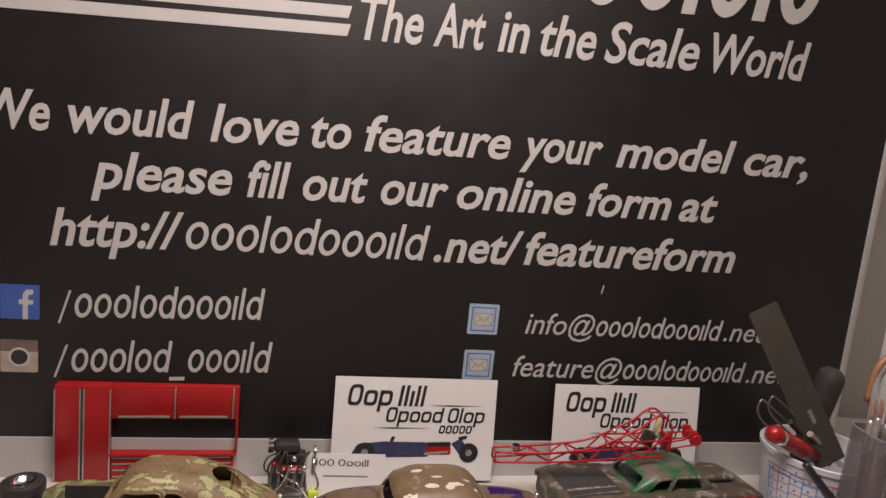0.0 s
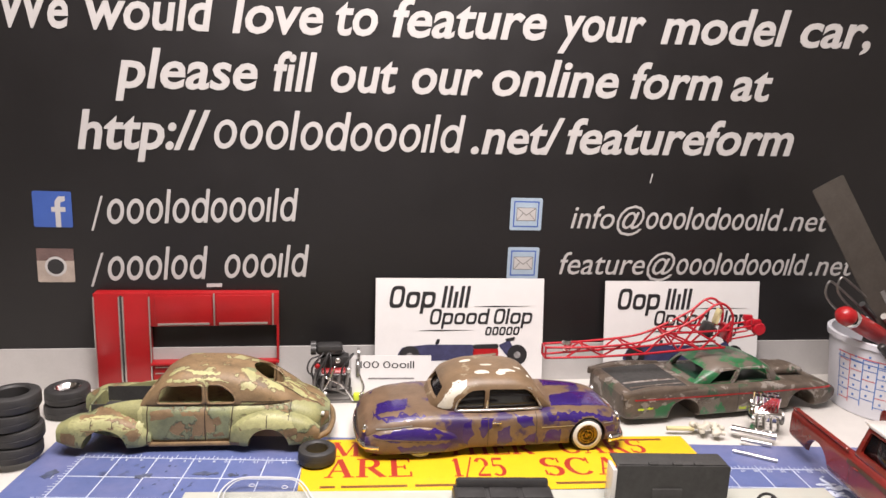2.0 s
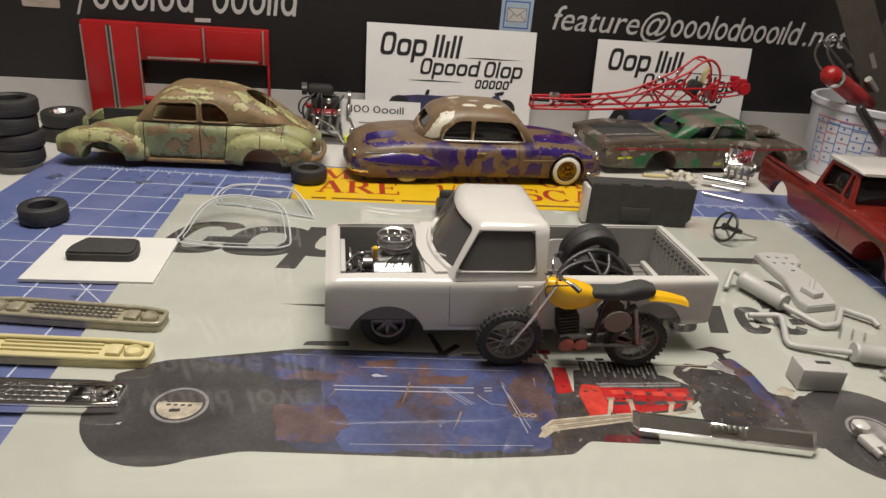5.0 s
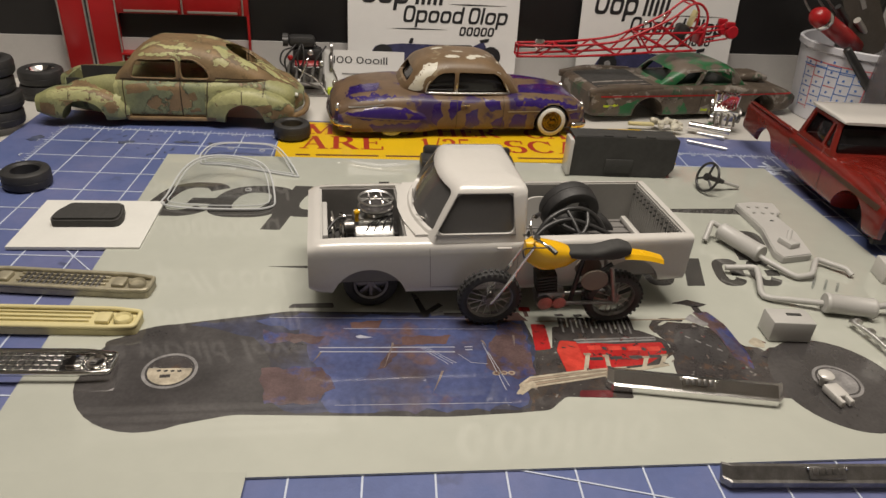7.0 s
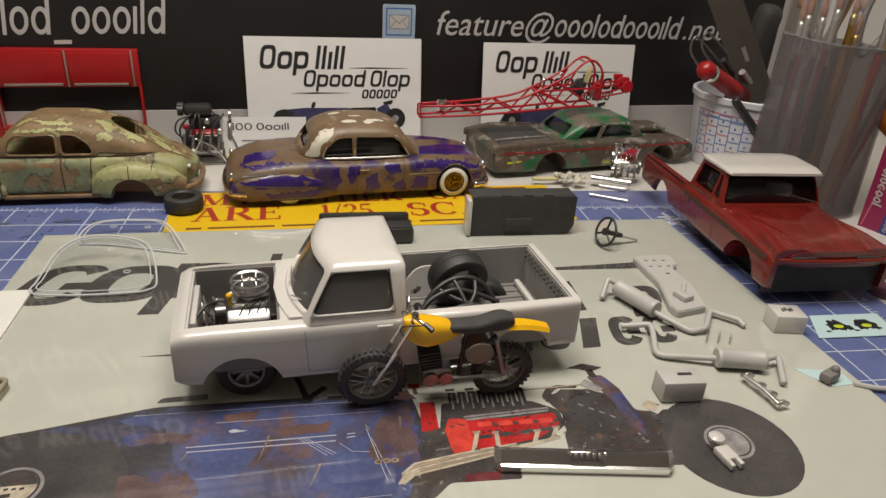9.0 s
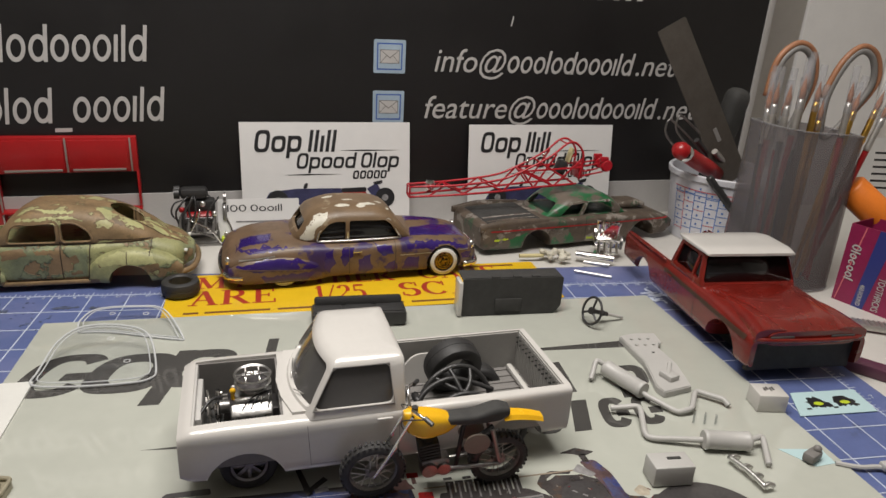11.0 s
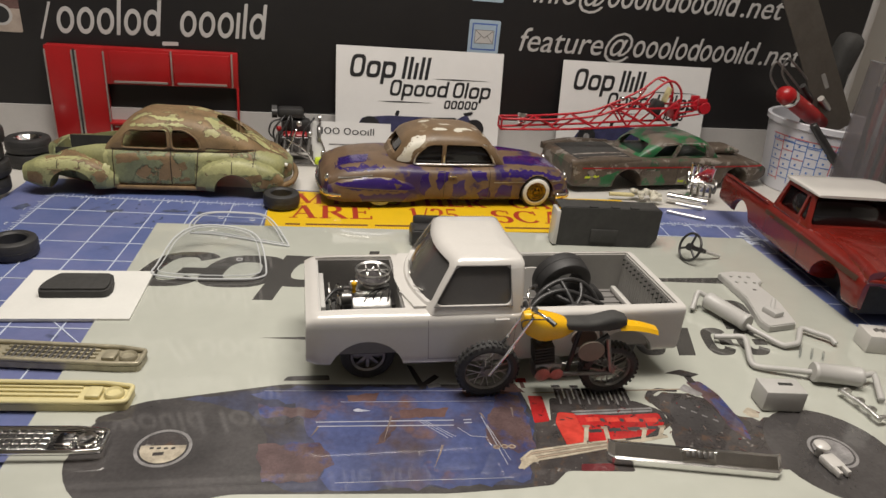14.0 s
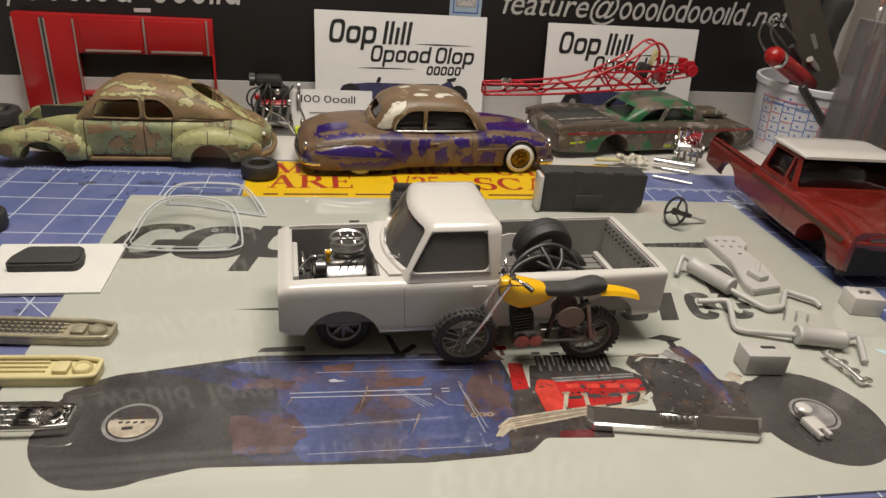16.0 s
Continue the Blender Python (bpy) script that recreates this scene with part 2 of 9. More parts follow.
def clear_material(name, tint, gloss, rough, milk=None):
    """Thin clear plastic: seen through, with a little gloss."""
    m = bpy.data.materials.new(name)
    m.use_nodes = True
    nt = m.node_tree
    nt.nodes.remove(nt.nodes["Principled BSDF"])
    tr, gl, mx = nt.nodes.new("ShaderNodeBsdfTransparent"), nt.nodes.new("ShaderNodeBsdfGlossy"), nt.nodes.new("ShaderNodeMixShader")
    tr.inputs[0].default_value = (*tint, 1)
    if milk:
        gl = nt.nodes.new("ShaderNodeBsdfDiffuse")
        gl.inputs[0].default_value = (*milk, 1)
    else:
        gl.inputs["Roughness"].default_value = rough
    mx.inputs[0].default_value = gloss
    nt.links.new(tr.outputs[0], mx.inputs[1])
    nt.links.new(gl.outputs[0], mx.inputs[2])
    nt.links.new(mx.outputs[0], nt.nodes["Material Output"].inputs[0])
    return m


M_SMOKE = material("smoked_grey_window", (0.085, 0.082, 0.080), 0.15, var=0.1, bump=0.0)
M_CLEAR = clear_material("clear_styrene", (0.88, 0.89, 0.90), 0.10, 0.05)
M_CLEARRIM = clear_material("clear_styrene_edge", (0.80, 0.82, 0.84), 0.62, 0.12, (0.72, 0.73, 0.74))
M_FROST = clear_material("cloudy_plastic", (0.68, 0.66, 0.66), 0.17, 0.35, (0.46, 0.44, 0.45))
M_GUARD = clear_material("bristle_guard", (0.88, 0.88, 0.89), 0.17, 0.2, (0.62, 0.61, 0.62))


# ---- mesh helpers ----
def part(name, bm, mat, parent=None, label="", smooth=True, at=None):
    """Links a bmesh as one mesh object, under a parent if given."""
    if smooth:
        for f in bm.faces:
            f.smooth = True
        for e in bm.edges:
            if len(e.link_faces) == 2 and e.calc_face_angle(0.0) > 0.65:
                e.smooth = False
    me = bpy.data.meshes.new(name)
    bm.to_mesh(me)
    bm.free()
    me.materials.append(mat)
    ob = new(name, me)
    if parent:
        ob.parent = parent
    if at is not None:
        ob.matrix_basis = at
    if label:
        ob["label"] = label
    return ob


def thing(name, m, label, category, group="", kind=""):
    ob = new(name)
    ob.empty_display_size = 0.01
    ob.matrix_basis = m
    return tagged(ob, label, category, group, kind)


def box(bm, c, s, bev=0.0, rot=(0, 0, 0), seg=2):
    r = bmesh.ops.create_cube(bm, size=1.0)
    vs = r["verts"]
    bmesh.ops.scale(bm, vec=s, verts=vs)
    if bev:
        es = list({e for v in vs for e in v.link_edges})
        g = bmesh.ops.bevel(bm, geom=es, offset=bev, segments=seg, affect="EDGES", profile=0.5)
        vs = list({v for f in g["faces"] for v in f.verts} | {v for v in vs if v.is_valid})
    bmesh.ops.transform(bm, matrix=pose(*c, *rot), verts=vs)
    return vs


def cyl(bm, a, b, r, r2=None, n=16, caps=True):
    a, b = Vector(a), Vector(b)
    d = b - a
    g = bmesh.ops.create_cone(bm, cap_ends=caps, segments=n, radius1=r, radius2=r if r2 is None else r2, depth=d.length)
    bmesh.ops.transform(bm, matrix=Matrix.Translation((a + b) / 2) @ d.to_track_quat("Z", "Y").to_matrix().to_4x4(), verts=g["verts"])
    return g["verts"]


def ball(bm, c, r, s=(1, 1, 1), n=12):
    g = bmesh.ops.create_uvsphere(bm, u_segments=n, v_segments=max(6, n * 2 // 3), radius=r)
    bmesh.ops.transform(bm, matrix=Matrix.Translation(c) @ Matrix.Diagonal((*s, 1)), verts=g["verts"])


def smooth_path(pts, n=6):
    """Catmull-Rom through the points."""
    p = [Vector(q) for q in pts]
    p = [2 * p[0] - p[1]] + p + [2 * p[-1] - p[-2]]
    out = []
    for i in range(1, len(p) - 2):
        for k in range(n):
            t = k / n
            out.append(0.5 * (2 * p[i] + (p[i + 1] - p[i - 1]) * t + (2 * p[i - 1] - 5 * p[i] + 4 * p[i + 1] - p[i + 2]) * t * t
                              + (3 * p[i] - p[i - 1] - 3 * p[i + 1] + p[i + 2]) * t ** 3))
    out.append(p[-2])
    return out


def tube(bm, pts, r, n=8, curved=True, closed=False):
    """A round bar along the points."""
    if curved and len(pts) > 2:
        pts = smooth_path(list(pts) + ([pts[0]] if closed else []))
        if closed:
            pts = pts[:-1]
    pts = [Vector(p) for p in pts]
    rings, up = [], None
    m = len(pts)
    for i, p in enumerate(pts):
        d = (pts[(i + 1) % m] - pts[i - 1]) if closed else (pts[min(i + 1, m - 1)] - pts[max(i - 1, 0)])
        d.normalize()
        if up is None:
            up = d.orthogonal().normalized()
        up = (up - d * up.dot(d)).normalized()
        side = d.cross(up)
        rings.append([bm.verts.new(p + r * (math.cos(2 * math.pi * k / n) * up + math.sin(2 * math.pi * k / n) * side)) for k in range(n)])
    for i in range(m if closed else m - 1):
        a, b = rings[i], rings[(i + 1) % m]
        for k in range(n):
            bm.faces.new((a[k], a[(k + 1) % n], b[(k + 1) % n], b[k]))
    if not closed:
        bm.faces.new(rings[0][::-1])
        bm.faces.new(rings[-1])


def lathe(bm, profile, n=32, m=None, closed=False):
    """Turns (radius, height) pairs round z."""
    rings = []
    new_verts = []
    for r, z in profile:
        ring = [bm.verts.new((r * math.cos(2 * math.pi * k / n), r * math.sin(2 * math.pi * k / n), z)) for k in range(n)]
        rings.append(ring)
        new_verts += ring
    pairs = list(zip(rings, rings[1:])) + ([(rings[-1], rings[0])] if closed else [])
    for a, b in pairs:
        for k in range(n):
            bm.faces.new((a[k], a[(k + 1) % n], b[(k + 1) % n], b[k]))
    if m is not None:
        bmesh.ops.transform(bm, matrix=m, verts=new_verts)
    return new_verts


def loft(bm, sections, cap=True):
    """Joins rings of equal length."""
    rings = [[bm.verts.new(p) for p in s] for s in sections]
    n = len(rings[0])
    for a, b in zip(rings, rings[1:]):
        for k in range(n):
            bm.faces.new((a[k], a[(k + 1) % n], b[(k + 1) % n], b[k]))
    if cap:
        bm.faces.new(rings[0][::-1])
        bm.faces.new(rings[-1])
    bmesh.ops.recalc_face_normals(bm, faces=bm.faces)


def spline(xs, ys, x):
    """Smooth interpolation of ys over xs."""
    return float(np.interp(x, xs, ys)) if len(xs) < 3 else _cubic(xs, ys, x)


def _cubic(xs, ys, x):
    x = min(max(x, xs[0]), xs[-1])
    i = max(j for j in range(len(xs) - 1) if xs[j] <= x)
    h = xs[i + 1] - xs[i]
    d = [(ys[j + 1] - ys[j]) / (xs[j + 1] - xs[j]) for j in range(len(xs) - 1)]

    def slope(j):
        if j == 0 or j == len(xs) - 1:
            return d[0] if j == 0 else d[-1]
        return 0 if d[j - 1] * d[j] <= 0 else 2 * d[j - 1] * d[j] / (d[j - 1] + d[j])
    t = (x - xs[i]) / h
    return (ys[i] * (1 + 2 * t) * (1 - t) ** 2 + slope(i) * h * t * (1 - t) ** 2 + ys[i + 1] * t * t * (3 - 2 * t) + slope(i + 1) * h * t * t * (t - 1))


def hull(bm, rows, steps=28, n=28, cy=0.0):
    """A body along x. Rows: x, half width, bottom, top, squareness of the side, squareness of the top."""
    cols = list(zip(*rows))
    secs = []
    for k in range(steps + 1):
        x = cols[0][0] + (cols[0][-1] - cols[0][0]) * (0.5 - 0.5 * math.cos(math.pi * k / steps))
        w, zb, zt, p, q = (spline(cols[0], c, x) for c in cols[1:])
        ring = []
        for j in range(n):
            a = 2 * math.pi * (j + 0.5) / n
            ca, sa = math.cos(a), math.sin(a)
            e = q if sa > 0 else 6.0
            ring.append((x, cy + w * math.copysign(abs(ca) ** (2 / p), ca), (zb + zt) / 2 + (zt - zb) / 2 * math.copysign(abs(sa) ** (2 / e), sa)))
        secs.append(ring)
    loft(bm, secs)


def carve(bm, cutters, op="DIFFERENCE"):
    """Cuts the cutters' bmeshes out of bm; returns a new bmesh."""
    me = bpy.data.meshes.new("carved")
    bm.to_mesh(me)
    bm.free()
    ob = bpy.data.objects.new("carved", me)
    scene.collection.objects.link(ob)
    made = []
    for c in cutters:
        bmesh.ops.recalc_face_normals(c, faces=c.faces)
        cm = bpy.data.meshes.new("cutter")
        c.to_mesh(cm)
        c.free()
        co = bpy.data.objects.new("cutter", cm)
        scene.collection.objects.link(co)
        mod = ob.modifiers.new("cut", "BOOLEAN")
        mod.object, mod.operation, mod.solver = co, op, "EXACT"
        made.append(co)
    bpy.context.view_layer.update()
    out = bmesh.new()
    out.from_mesh(ob.evaluated_get(bpy.context.evaluated_depsgraph_get()).to_mesh())
    for o in (ob, *made):
        data = o.data
        bpy.data.objects.remove(o)
        bpy.data.meshes.remove(data)
    return out


def add(bm, other):
    """Joins other into bm."""
    me = bpy.data.meshes.new("tmp")
    other.to_mesh(me)
    other.free()
    bm.from_mesh(me)
    bpy.data.meshes.remove(me)


def round_poly(pts, r, n=5):
    """Rounds the corners of a 2D outline."""
    out = []
    m = len(pts)
    for i in range(m):
        p, a, b = Vector(pts[i]), Vector(pts[i - 1]), Vector(pts[(i + 1) % m])
        da, db = (a - p), (b - p)
        k = min(r, da.length * 0.45, db.length * 0.45)
        s, e = p + da.normalized() * k, p + db.normalized() * k
        for j in range(n + 1):
            t = j / n
            out.append(((1 - t) ** 2 * s + 2 * t * (1 - t) * p + t * t * e))
    return out


def slab(bm, pts, z0, z1, m=None):
    """An upright prism over a 2D outline."""
    lo = [bm.verts.new((p[0], p[1], z0)) for p in pts]
    hi = [bm.verts.new((p[0], p[1], z1)) for p in pts]
    n = len(pts)
    fs = [bm.faces.new(lo[::-1]), bm.faces.new(hi)]
    for k in range(n):
        fs.append(bm.faces.new((lo[k], lo[(k + 1) % n], hi[(k + 1) % n], hi[k])))
    bmesh.ops.recalc_face_normals(bm, faces=fs)
    if m is not None:
        bmesh.ops.transform(bm, matrix=m, verts=lo + hi)


def cling(bm, tree, pts, axis, side, off=0.0003, cell=0.002):
    """A thin panel with the 2D outline pts, laid onto the surface of tree as seen along the axis 'x', 'y' or 'z' from the given side (+1, -1)."""
    pl = bmesh.new()
    f = pl.faces.new([pl.verts.new((p[0], p[1], 0)) for p in pts])
    lo = Vector((min(p[0] for p in pts), min(p[1] for p in pts)))
    hi = Vector((max(p[0] for p in pts), max(p[1] for p in pts)))
    for k in (0, 1):
        c = lo[k] + cell
        while c < hi[k] - cell * 0.3:
            no = (1, 0, 0) if k == 0 else (0, 1, 0)
            bmesh.ops.bisect_plane(pl, geom=pl.verts[:] + pl.edges[:] + pl.faces[:], plane_co=[c * v for v in no], plane_no=no)
            c += cell
    ax = "xyz".index(axis)
    others = [i for i in range(3) if i != ax]
    vs = {}
    for v in pl.verts:
        o = Vector((0, 0, 0))
        o[others[0]], o[others[1]], o[ax] = v.co.x, v.co.y, side * 0.5
        d = Vector((0, 0, 0))
        d[ax] = -side
        hit, nor, _, _ = tree.ray_cast(o, d)
        if hit is not None:
            nor = nor if nor[ax] * side > 0 else -nor
            vs[v] = bm.verts.new(hit + nor * off)
    for f in pl.faces:
        if all(v in vs for v in f.verts):
            g = bm.faces.new([vs[v] for v in f.verts])
            g.normal_update()
            if g.normal[ax] * side < 0:
                g.normal_flip()
    pl.free()


def strip(a, b, w):
    """The outline of a straight bar from a to b."""
    a, b = Vector(a), Vector(b)
    n = (b - a).normalized()
    s = Vector((-n.y, n.x)) * w / 2
    return [a + s, a - s, b - s, b + s]


def tree_of(bm):
    bm.normal_update()
    return BVHTree.FromBMesh(bm)


def lettering(body, size, shear=0.0, bold=0.0, depth=0.0002, align="LEFT", squeeze=1.0, space=1.0):
    """Text in the built-in face as a bmesh in the xy plane."""
    c = bpy.data.curves.new("text", "FONT")
    c.body, c.size, c.shear, c.offset, c.extrude, c.align_x, c.space_character = body, size, shear, bold, depth, align, space
    c.resolution_u = 3
    ob = bpy.data.objects.new("text", c)
    scene.collection.objects.link(ob)
    bpy.context.view_layer.update()
    bm = bmesh.new()
    bm.from_mesh(ob.evaluated_get(bpy.context.evaluated_depsgraph_get()).to_mesh())
    bpy.data.objects.remove(ob)
    if squeeze != 1.0:
        bmesh.ops.scale(bm, vec=(squeeze, 1, 1), verts=bm.verts)
    return bm


def fit_width(bm, x0, x1):
    """Scales and shifts a flat bmesh along x to fill x0..x1."""
    lo, hi = min(v.co.x for v in bm.verts), max(v.co.x for v in bm.verts)
    k = (x1 - x0) / (hi - lo)
    for v in bm.verts:
        v.co.x = x0 + (v.co.x - lo) * k
    return bm


def mark_row(codes, h, shear=0.0, w=0.16, depth=0.0002, wide=1.0, square=2.0):
    """A row of plain shapes in the size of a printed name: o a low ring, R a tall one, C and c rings with a gap, d and p a ring on a stem, l a bar, i a low bar, v a zigzag, _ a low bar, space."""
    bm = bmesh.new()
    x, t, low = 0.0, w * h, 0.74 * h

    def ring(x0, x1, y0, y1, gap=None):
        cx, cy, rx, ry = (x0 + x1) / 2, (y0 + y1) / 2, (x1 - x0) / 2, (y1 - y0) / 2
        a0, a1 = gap or (0.0, 2 * math.pi)
        n = 28
        vo, vi = [], []
        for k in range(n + (1 if gap else 0)):
            a = a0 + (a1 - a0) * k / n
            ca, sa = math.cos(a), math.sin(a)
            q = (math.copysign(abs(ca) ** (2 / square), ca), math.copysign(abs(sa) ** (2 / square), sa))
            vo.append(bm.verts.new((cx + rx * q[0], cy + ry * q[1], depth)))
            vi.append(bm.verts.new((cx + (rx - t) * q[0], cy + (ry - t * 0.8) * q[1], depth)))
        for k in range(n):
            j = (k + 1) % len(vo)
            bm.faces.new((vo[k], vo[j], vi[j], vi[k]))

    def bar(x0, y0, x1, y1):
        slab(bm, [(x0, y0), (x1, y0), (x1, y1), (x0, y1)], 0, depth * 1.3)

    for c in codes:
        if c in "li":
            bar(x, 0, x + t, h if c == "l" else low)
            x += t + 0.15 * h
        elif c in "ocdp":
            ww = low * wide
            ring(x, x + ww, 0, low, (0.7, 2 * math.pi - 0.7) if c == "c" else None)
            if c == "d":
                bar(x + ww - t, 0, x + ww, h)
            if c == "p":
                bar(x, -0.28 * h, x + t, low)
            x += ww + 0.11 * h
        elif c in "RC":
            ww = 0.78 * h * wide
            ring(x, x + ww, 0, h, (0.6, 2 * math.pi - 0.5) if c == "C" else None)
            if c == "C":
                bar(x + ww * 0.55, 0.36 * h, x + ww, 0.36 * h + t * 0.8)
            x += ww + 0.12 * h
        elif c == "v":
            ww = 0.28 * h
            for k in range(4):
                x0, x1 = x + k * ww, x + (k + 1) * ww
                y0, y1 = (low, 0) if k % 2 == 0 else (0, low)
                slab(bm, [(x0, y0), (x0 + t, y0), (x1 + t, y1), (x1, y1)], 0, depth + 0.00001 * (k % 2))
            x += 4 * ww + t + 0.08 * h
        elif c == "_":
            bar(x, -0.26 * h, x + 0.72 * h, -0.15 * h)
            x += 0.76 * h
        else:
            x += 0.32 * h
    for v in bm.verts:
        v.co.x += v.co.y * shear
    return bm


def pieces(name, bm, mat, parent, label=""):
    """Links every loose piece of bm as a part of its own."""
    left = set(bm.verts)
    while left:
        stack, group = [left.pop()], set()
        while stack:
            v = stack.pop()
            group.add(v)
            for e in v.link_edges:
                o = e.other_vert(v)
                if o in left:
                    left.discard(o)
                    stack.append(o)
        one = bmesh.new()
        index = {v: one.verts.new(v.co) for v in group}
        for f in {f for v in group for f in v.link_faces}:
            one.faces.new([index[v] for v in f.verts])
        part(name, one, mat, parent, label, smooth=False)
    bm.free()


def moved(bm, m):
    bmesh.ops.transform(bm, matrix=m, verts=bm.verts)
    return bm


def ragged(pts, amp=0.0007, step=0.0016, seed=1):
    """An outline with a worn, uneven edge."""
    r = random.Random(seed)
    out = []
    for i, a in enumerate(pts):
        a, b = Vector(a), Vector(pts[(i + 1) % len(pts)])
        n = max(1, int((b - a).length / step))
        nor = Vector((-(b - a).y, (b - a).x)).normalized()
        for k in range(n):
            q = a.lerp(b, k / n)
            out.append(q + nor * r.uniform(-amp, amp) + (b - a) / n * r.uniform(-0.25, 0.25))
    return out

# ---- the room and the bench ----
def flat_box(name, c, s, mat, label, category, kind="structure", bev=0.0):
    bm = bmesh.new()
    box(bm, (0, 0, 0), s, bev)
    ob = part(name, bm, mat, smooth=bev > 0)
    ob.location = c
    return tagged(ob, label, category, kind=kind)


flat_box("floor", (0, 0.2, -0.80), (3.6, 3.6, 0.1), M_WALL, "plain floor of the room under the bench", "floor")
flat_box("ceiling", (0, 0.2, 1.75), (3.6, 3.6, 0.1), M_WALL, "plain painted ceiling of the room", "ceiling")
flat_box("wall_north", (0, 1.05, 0.475), (3.6, 0.1, 2.45), M_WALL, "pale painted wall behind the backdrop", "wall")
flat_box("wall_south", (0, -1.55, 0.475), (3.6, 0.1, 2.45), M_WALL, "painted wall behind the bench", "wall")
flat_box("wall_east", (1.25, -0.25, 0.475), (0.1, 2.5, 2.45), M_WALL, "pale painted wall beside the bench", "wall")
flat_box("wall_west", (-1.75, -0.25, 0.475), (0.1, 2.5, 2.45), M_WALL, "painted wall beyond the bench", "wall")

bench = thing("workbench", pose(0, 0.42, -0.004), "white laminate workbench top on square legs", "workbench")
bm = bmesh.new()
box(bm, (0, 0, -0.015), (1.9, 1.1, 0.03), 0.003)
part("tabletop", bm, M_WHITE_TABLE, bench)
for sx in (-0.88, 0.88):
    for sy in (-0.48, 0.48):
        bm = bmesh.new()
        box(bm, (sx, sy, -0.388), (0.05, 0.05, 0.716), 0.003)
        part("leg", bm, M_WHITE_TABLE, bench)

# ---- cutting mat ----
GRID = 0.0254
X0, Y0 = -0.2762, 0.5754
cutting_mat = thing("cutting_mat", pose(0, 0, 0), "worn blue cutting mat with white inch grid on the bench", "cutting mat")
bm = bmesh.new()
slab(bm, round_poly([(-0.306, 0.150), (0.325, 0.150), (0.325, 0.612), (-0.306, 0.612)], 0.006), -0.004, -0.0012)
part("mat_sheet", bm, M_MAT_BLUE, cutting_mat, smooth=False)
for i in range(24):
    bm = bmesh.new()
    box(bm, (X0 + i * GRID, (Y0 + 0.17) / 2, -0.0011), (0.0007, Y0 - 0.17, 0.0004))
    part("grid_line", bm, M_MAT_LINE, cutting_mat, smooth=False)
for i in range(16):
    bm = bmesh.new()
    box(bm, (X0 + 11.5 * GRID, Y0 - i * GRID, -0.00105), (23 * GRID, 0.0007, 0.0004))
    part("grid_line", bm, M_MAT_LINE, cutting_mat, smooth=False)
bm = bmesh.new()
for k in range(23 * 8):
    L = 0.005 if k % 4 == 0 else 0.003
    box(bm, (X0 + k * GRID / 8, Y0 + L / 2, -0.0011), (0.0004, L, 0.0004))
for k in range(15 * 8):
    L = 0.005 if k % 4 == 0 else 0.003
    for x, s in ((X0, -1), (X0 + 23 * GRID, 1)):
        box(bm, (x + s * L / 2, Y0 - k * GRID / 8, -0.0011), (L, 0.0004, 0.0004))
ticks = part("ruler_ticks", bm, M_MAT_LINE, cutting_mat, smooth=False)
ticks["kind"] = "stuff"
for k in range(59):
    bm = lettering(str(k), 0.0042, depth=0.0001)
    part("scale_number", moved(bm, pose(X0 + k * 0.01 + 0.002, Y0 - 0.0015, -0.0009, 0, 0, 180)), M_MAT_LINE, cutting_mat, smooth=False)
for k in range(1, 15):
    part("scale_number", moved(lettering(str(k), 0.0055, depth=0.0001), pose(X0 + 23 * GRID + 0.006, Y0 - k * GRID, -0.0009)), M_MAT_LINE, cutting_mat, smooth=False)
    part("scale_number", moved(lettering(str(k), 0.0055, depth=0.0001), pose(X0 - 0.006, Y0 - k * GRID, -0.0009, 0, 0, 180)), M_MAT_LINE, cutting_mat, smooth=False)
for q, r in (((X0 + 2 * GRID, Y0 - 6 * GRID), (X0 + 5 * GRID, Y0 - 9 * GRID)), ((X0 + 11 * GRID, 0.262), (X0 + 16 * GRID, 0.232))):
    bm = bmesh.new()
    slab(bm, strip(q, r, 0.0006), -0.0011, -0.0008)
    part("angle_line", bm, M_MAT_LINE, cutting_mat, smooth=False)

# ---- glossy poster on the mat: the logo in large letters above a photograph of a streamliner motorcycle ----
PROT = 2.4
poster = thing("poster", pose(0.030, 0.401, 0.0, 0, 0, PROT), "large glossy print with a streamliner motorcycle picture on the mat", "poster")
PM = poster.matrix_basis.inverted()


def on_poster(x, y):
    v = PM @ Vector((x, y, 0))
    return (v.x, v.y)


bm = bmesh.new()
box(bm, (0, 0, -0.0005), (0.432, 0.279, 0.001))
part("sheet", bm, M_POSTER, poster, smooth=False)


def printed(name, pts, mat, level=1, r=0.004, label=""):
    """A flat printed area on the poster, given by its outline on the bench."""
    bm = bmesh.new()
    p = [on_poster(*q) for q in pts]
    slab(bm, round_poly(p, r) if r else p, 0.0, 0.00002 * level)
    return part(name, bm, mat, poster, label, smooth=False)


def ellipse(cx, cy, rx, ry, n=36, rot=0.0):
    c, s = math.cos(radians(rot)), math.sin(radians(rot))
    return [(cx + rx * math.cos(a) * c - ry * math.sin(a) * s, cy + rx * math.cos(a) * s + ry * math.sin(a) * c) for a in (2 * math.pi * k / n for k in range(n))]


# large logo shapes across the upper half
def poster_mark(codes, h, w, x0, x1, y0, y1, shear=0.25):
    bm = mark_row(codes, h, shear, w, 0.00002, square=2.8)
    a, b = Vector(on_poster(x0, y0)), Vector(on_poster(x1, y1))
    fit_width(bm, 0, (b - a).length)
    moved(bm, pose(a.x, a.y, 0, 0, 0, math.degrees(math.atan2(b.y - a.y, b.x - a.x))))
    part("printed_shape", bm, M_P_LETTER, poster, smooth=False)


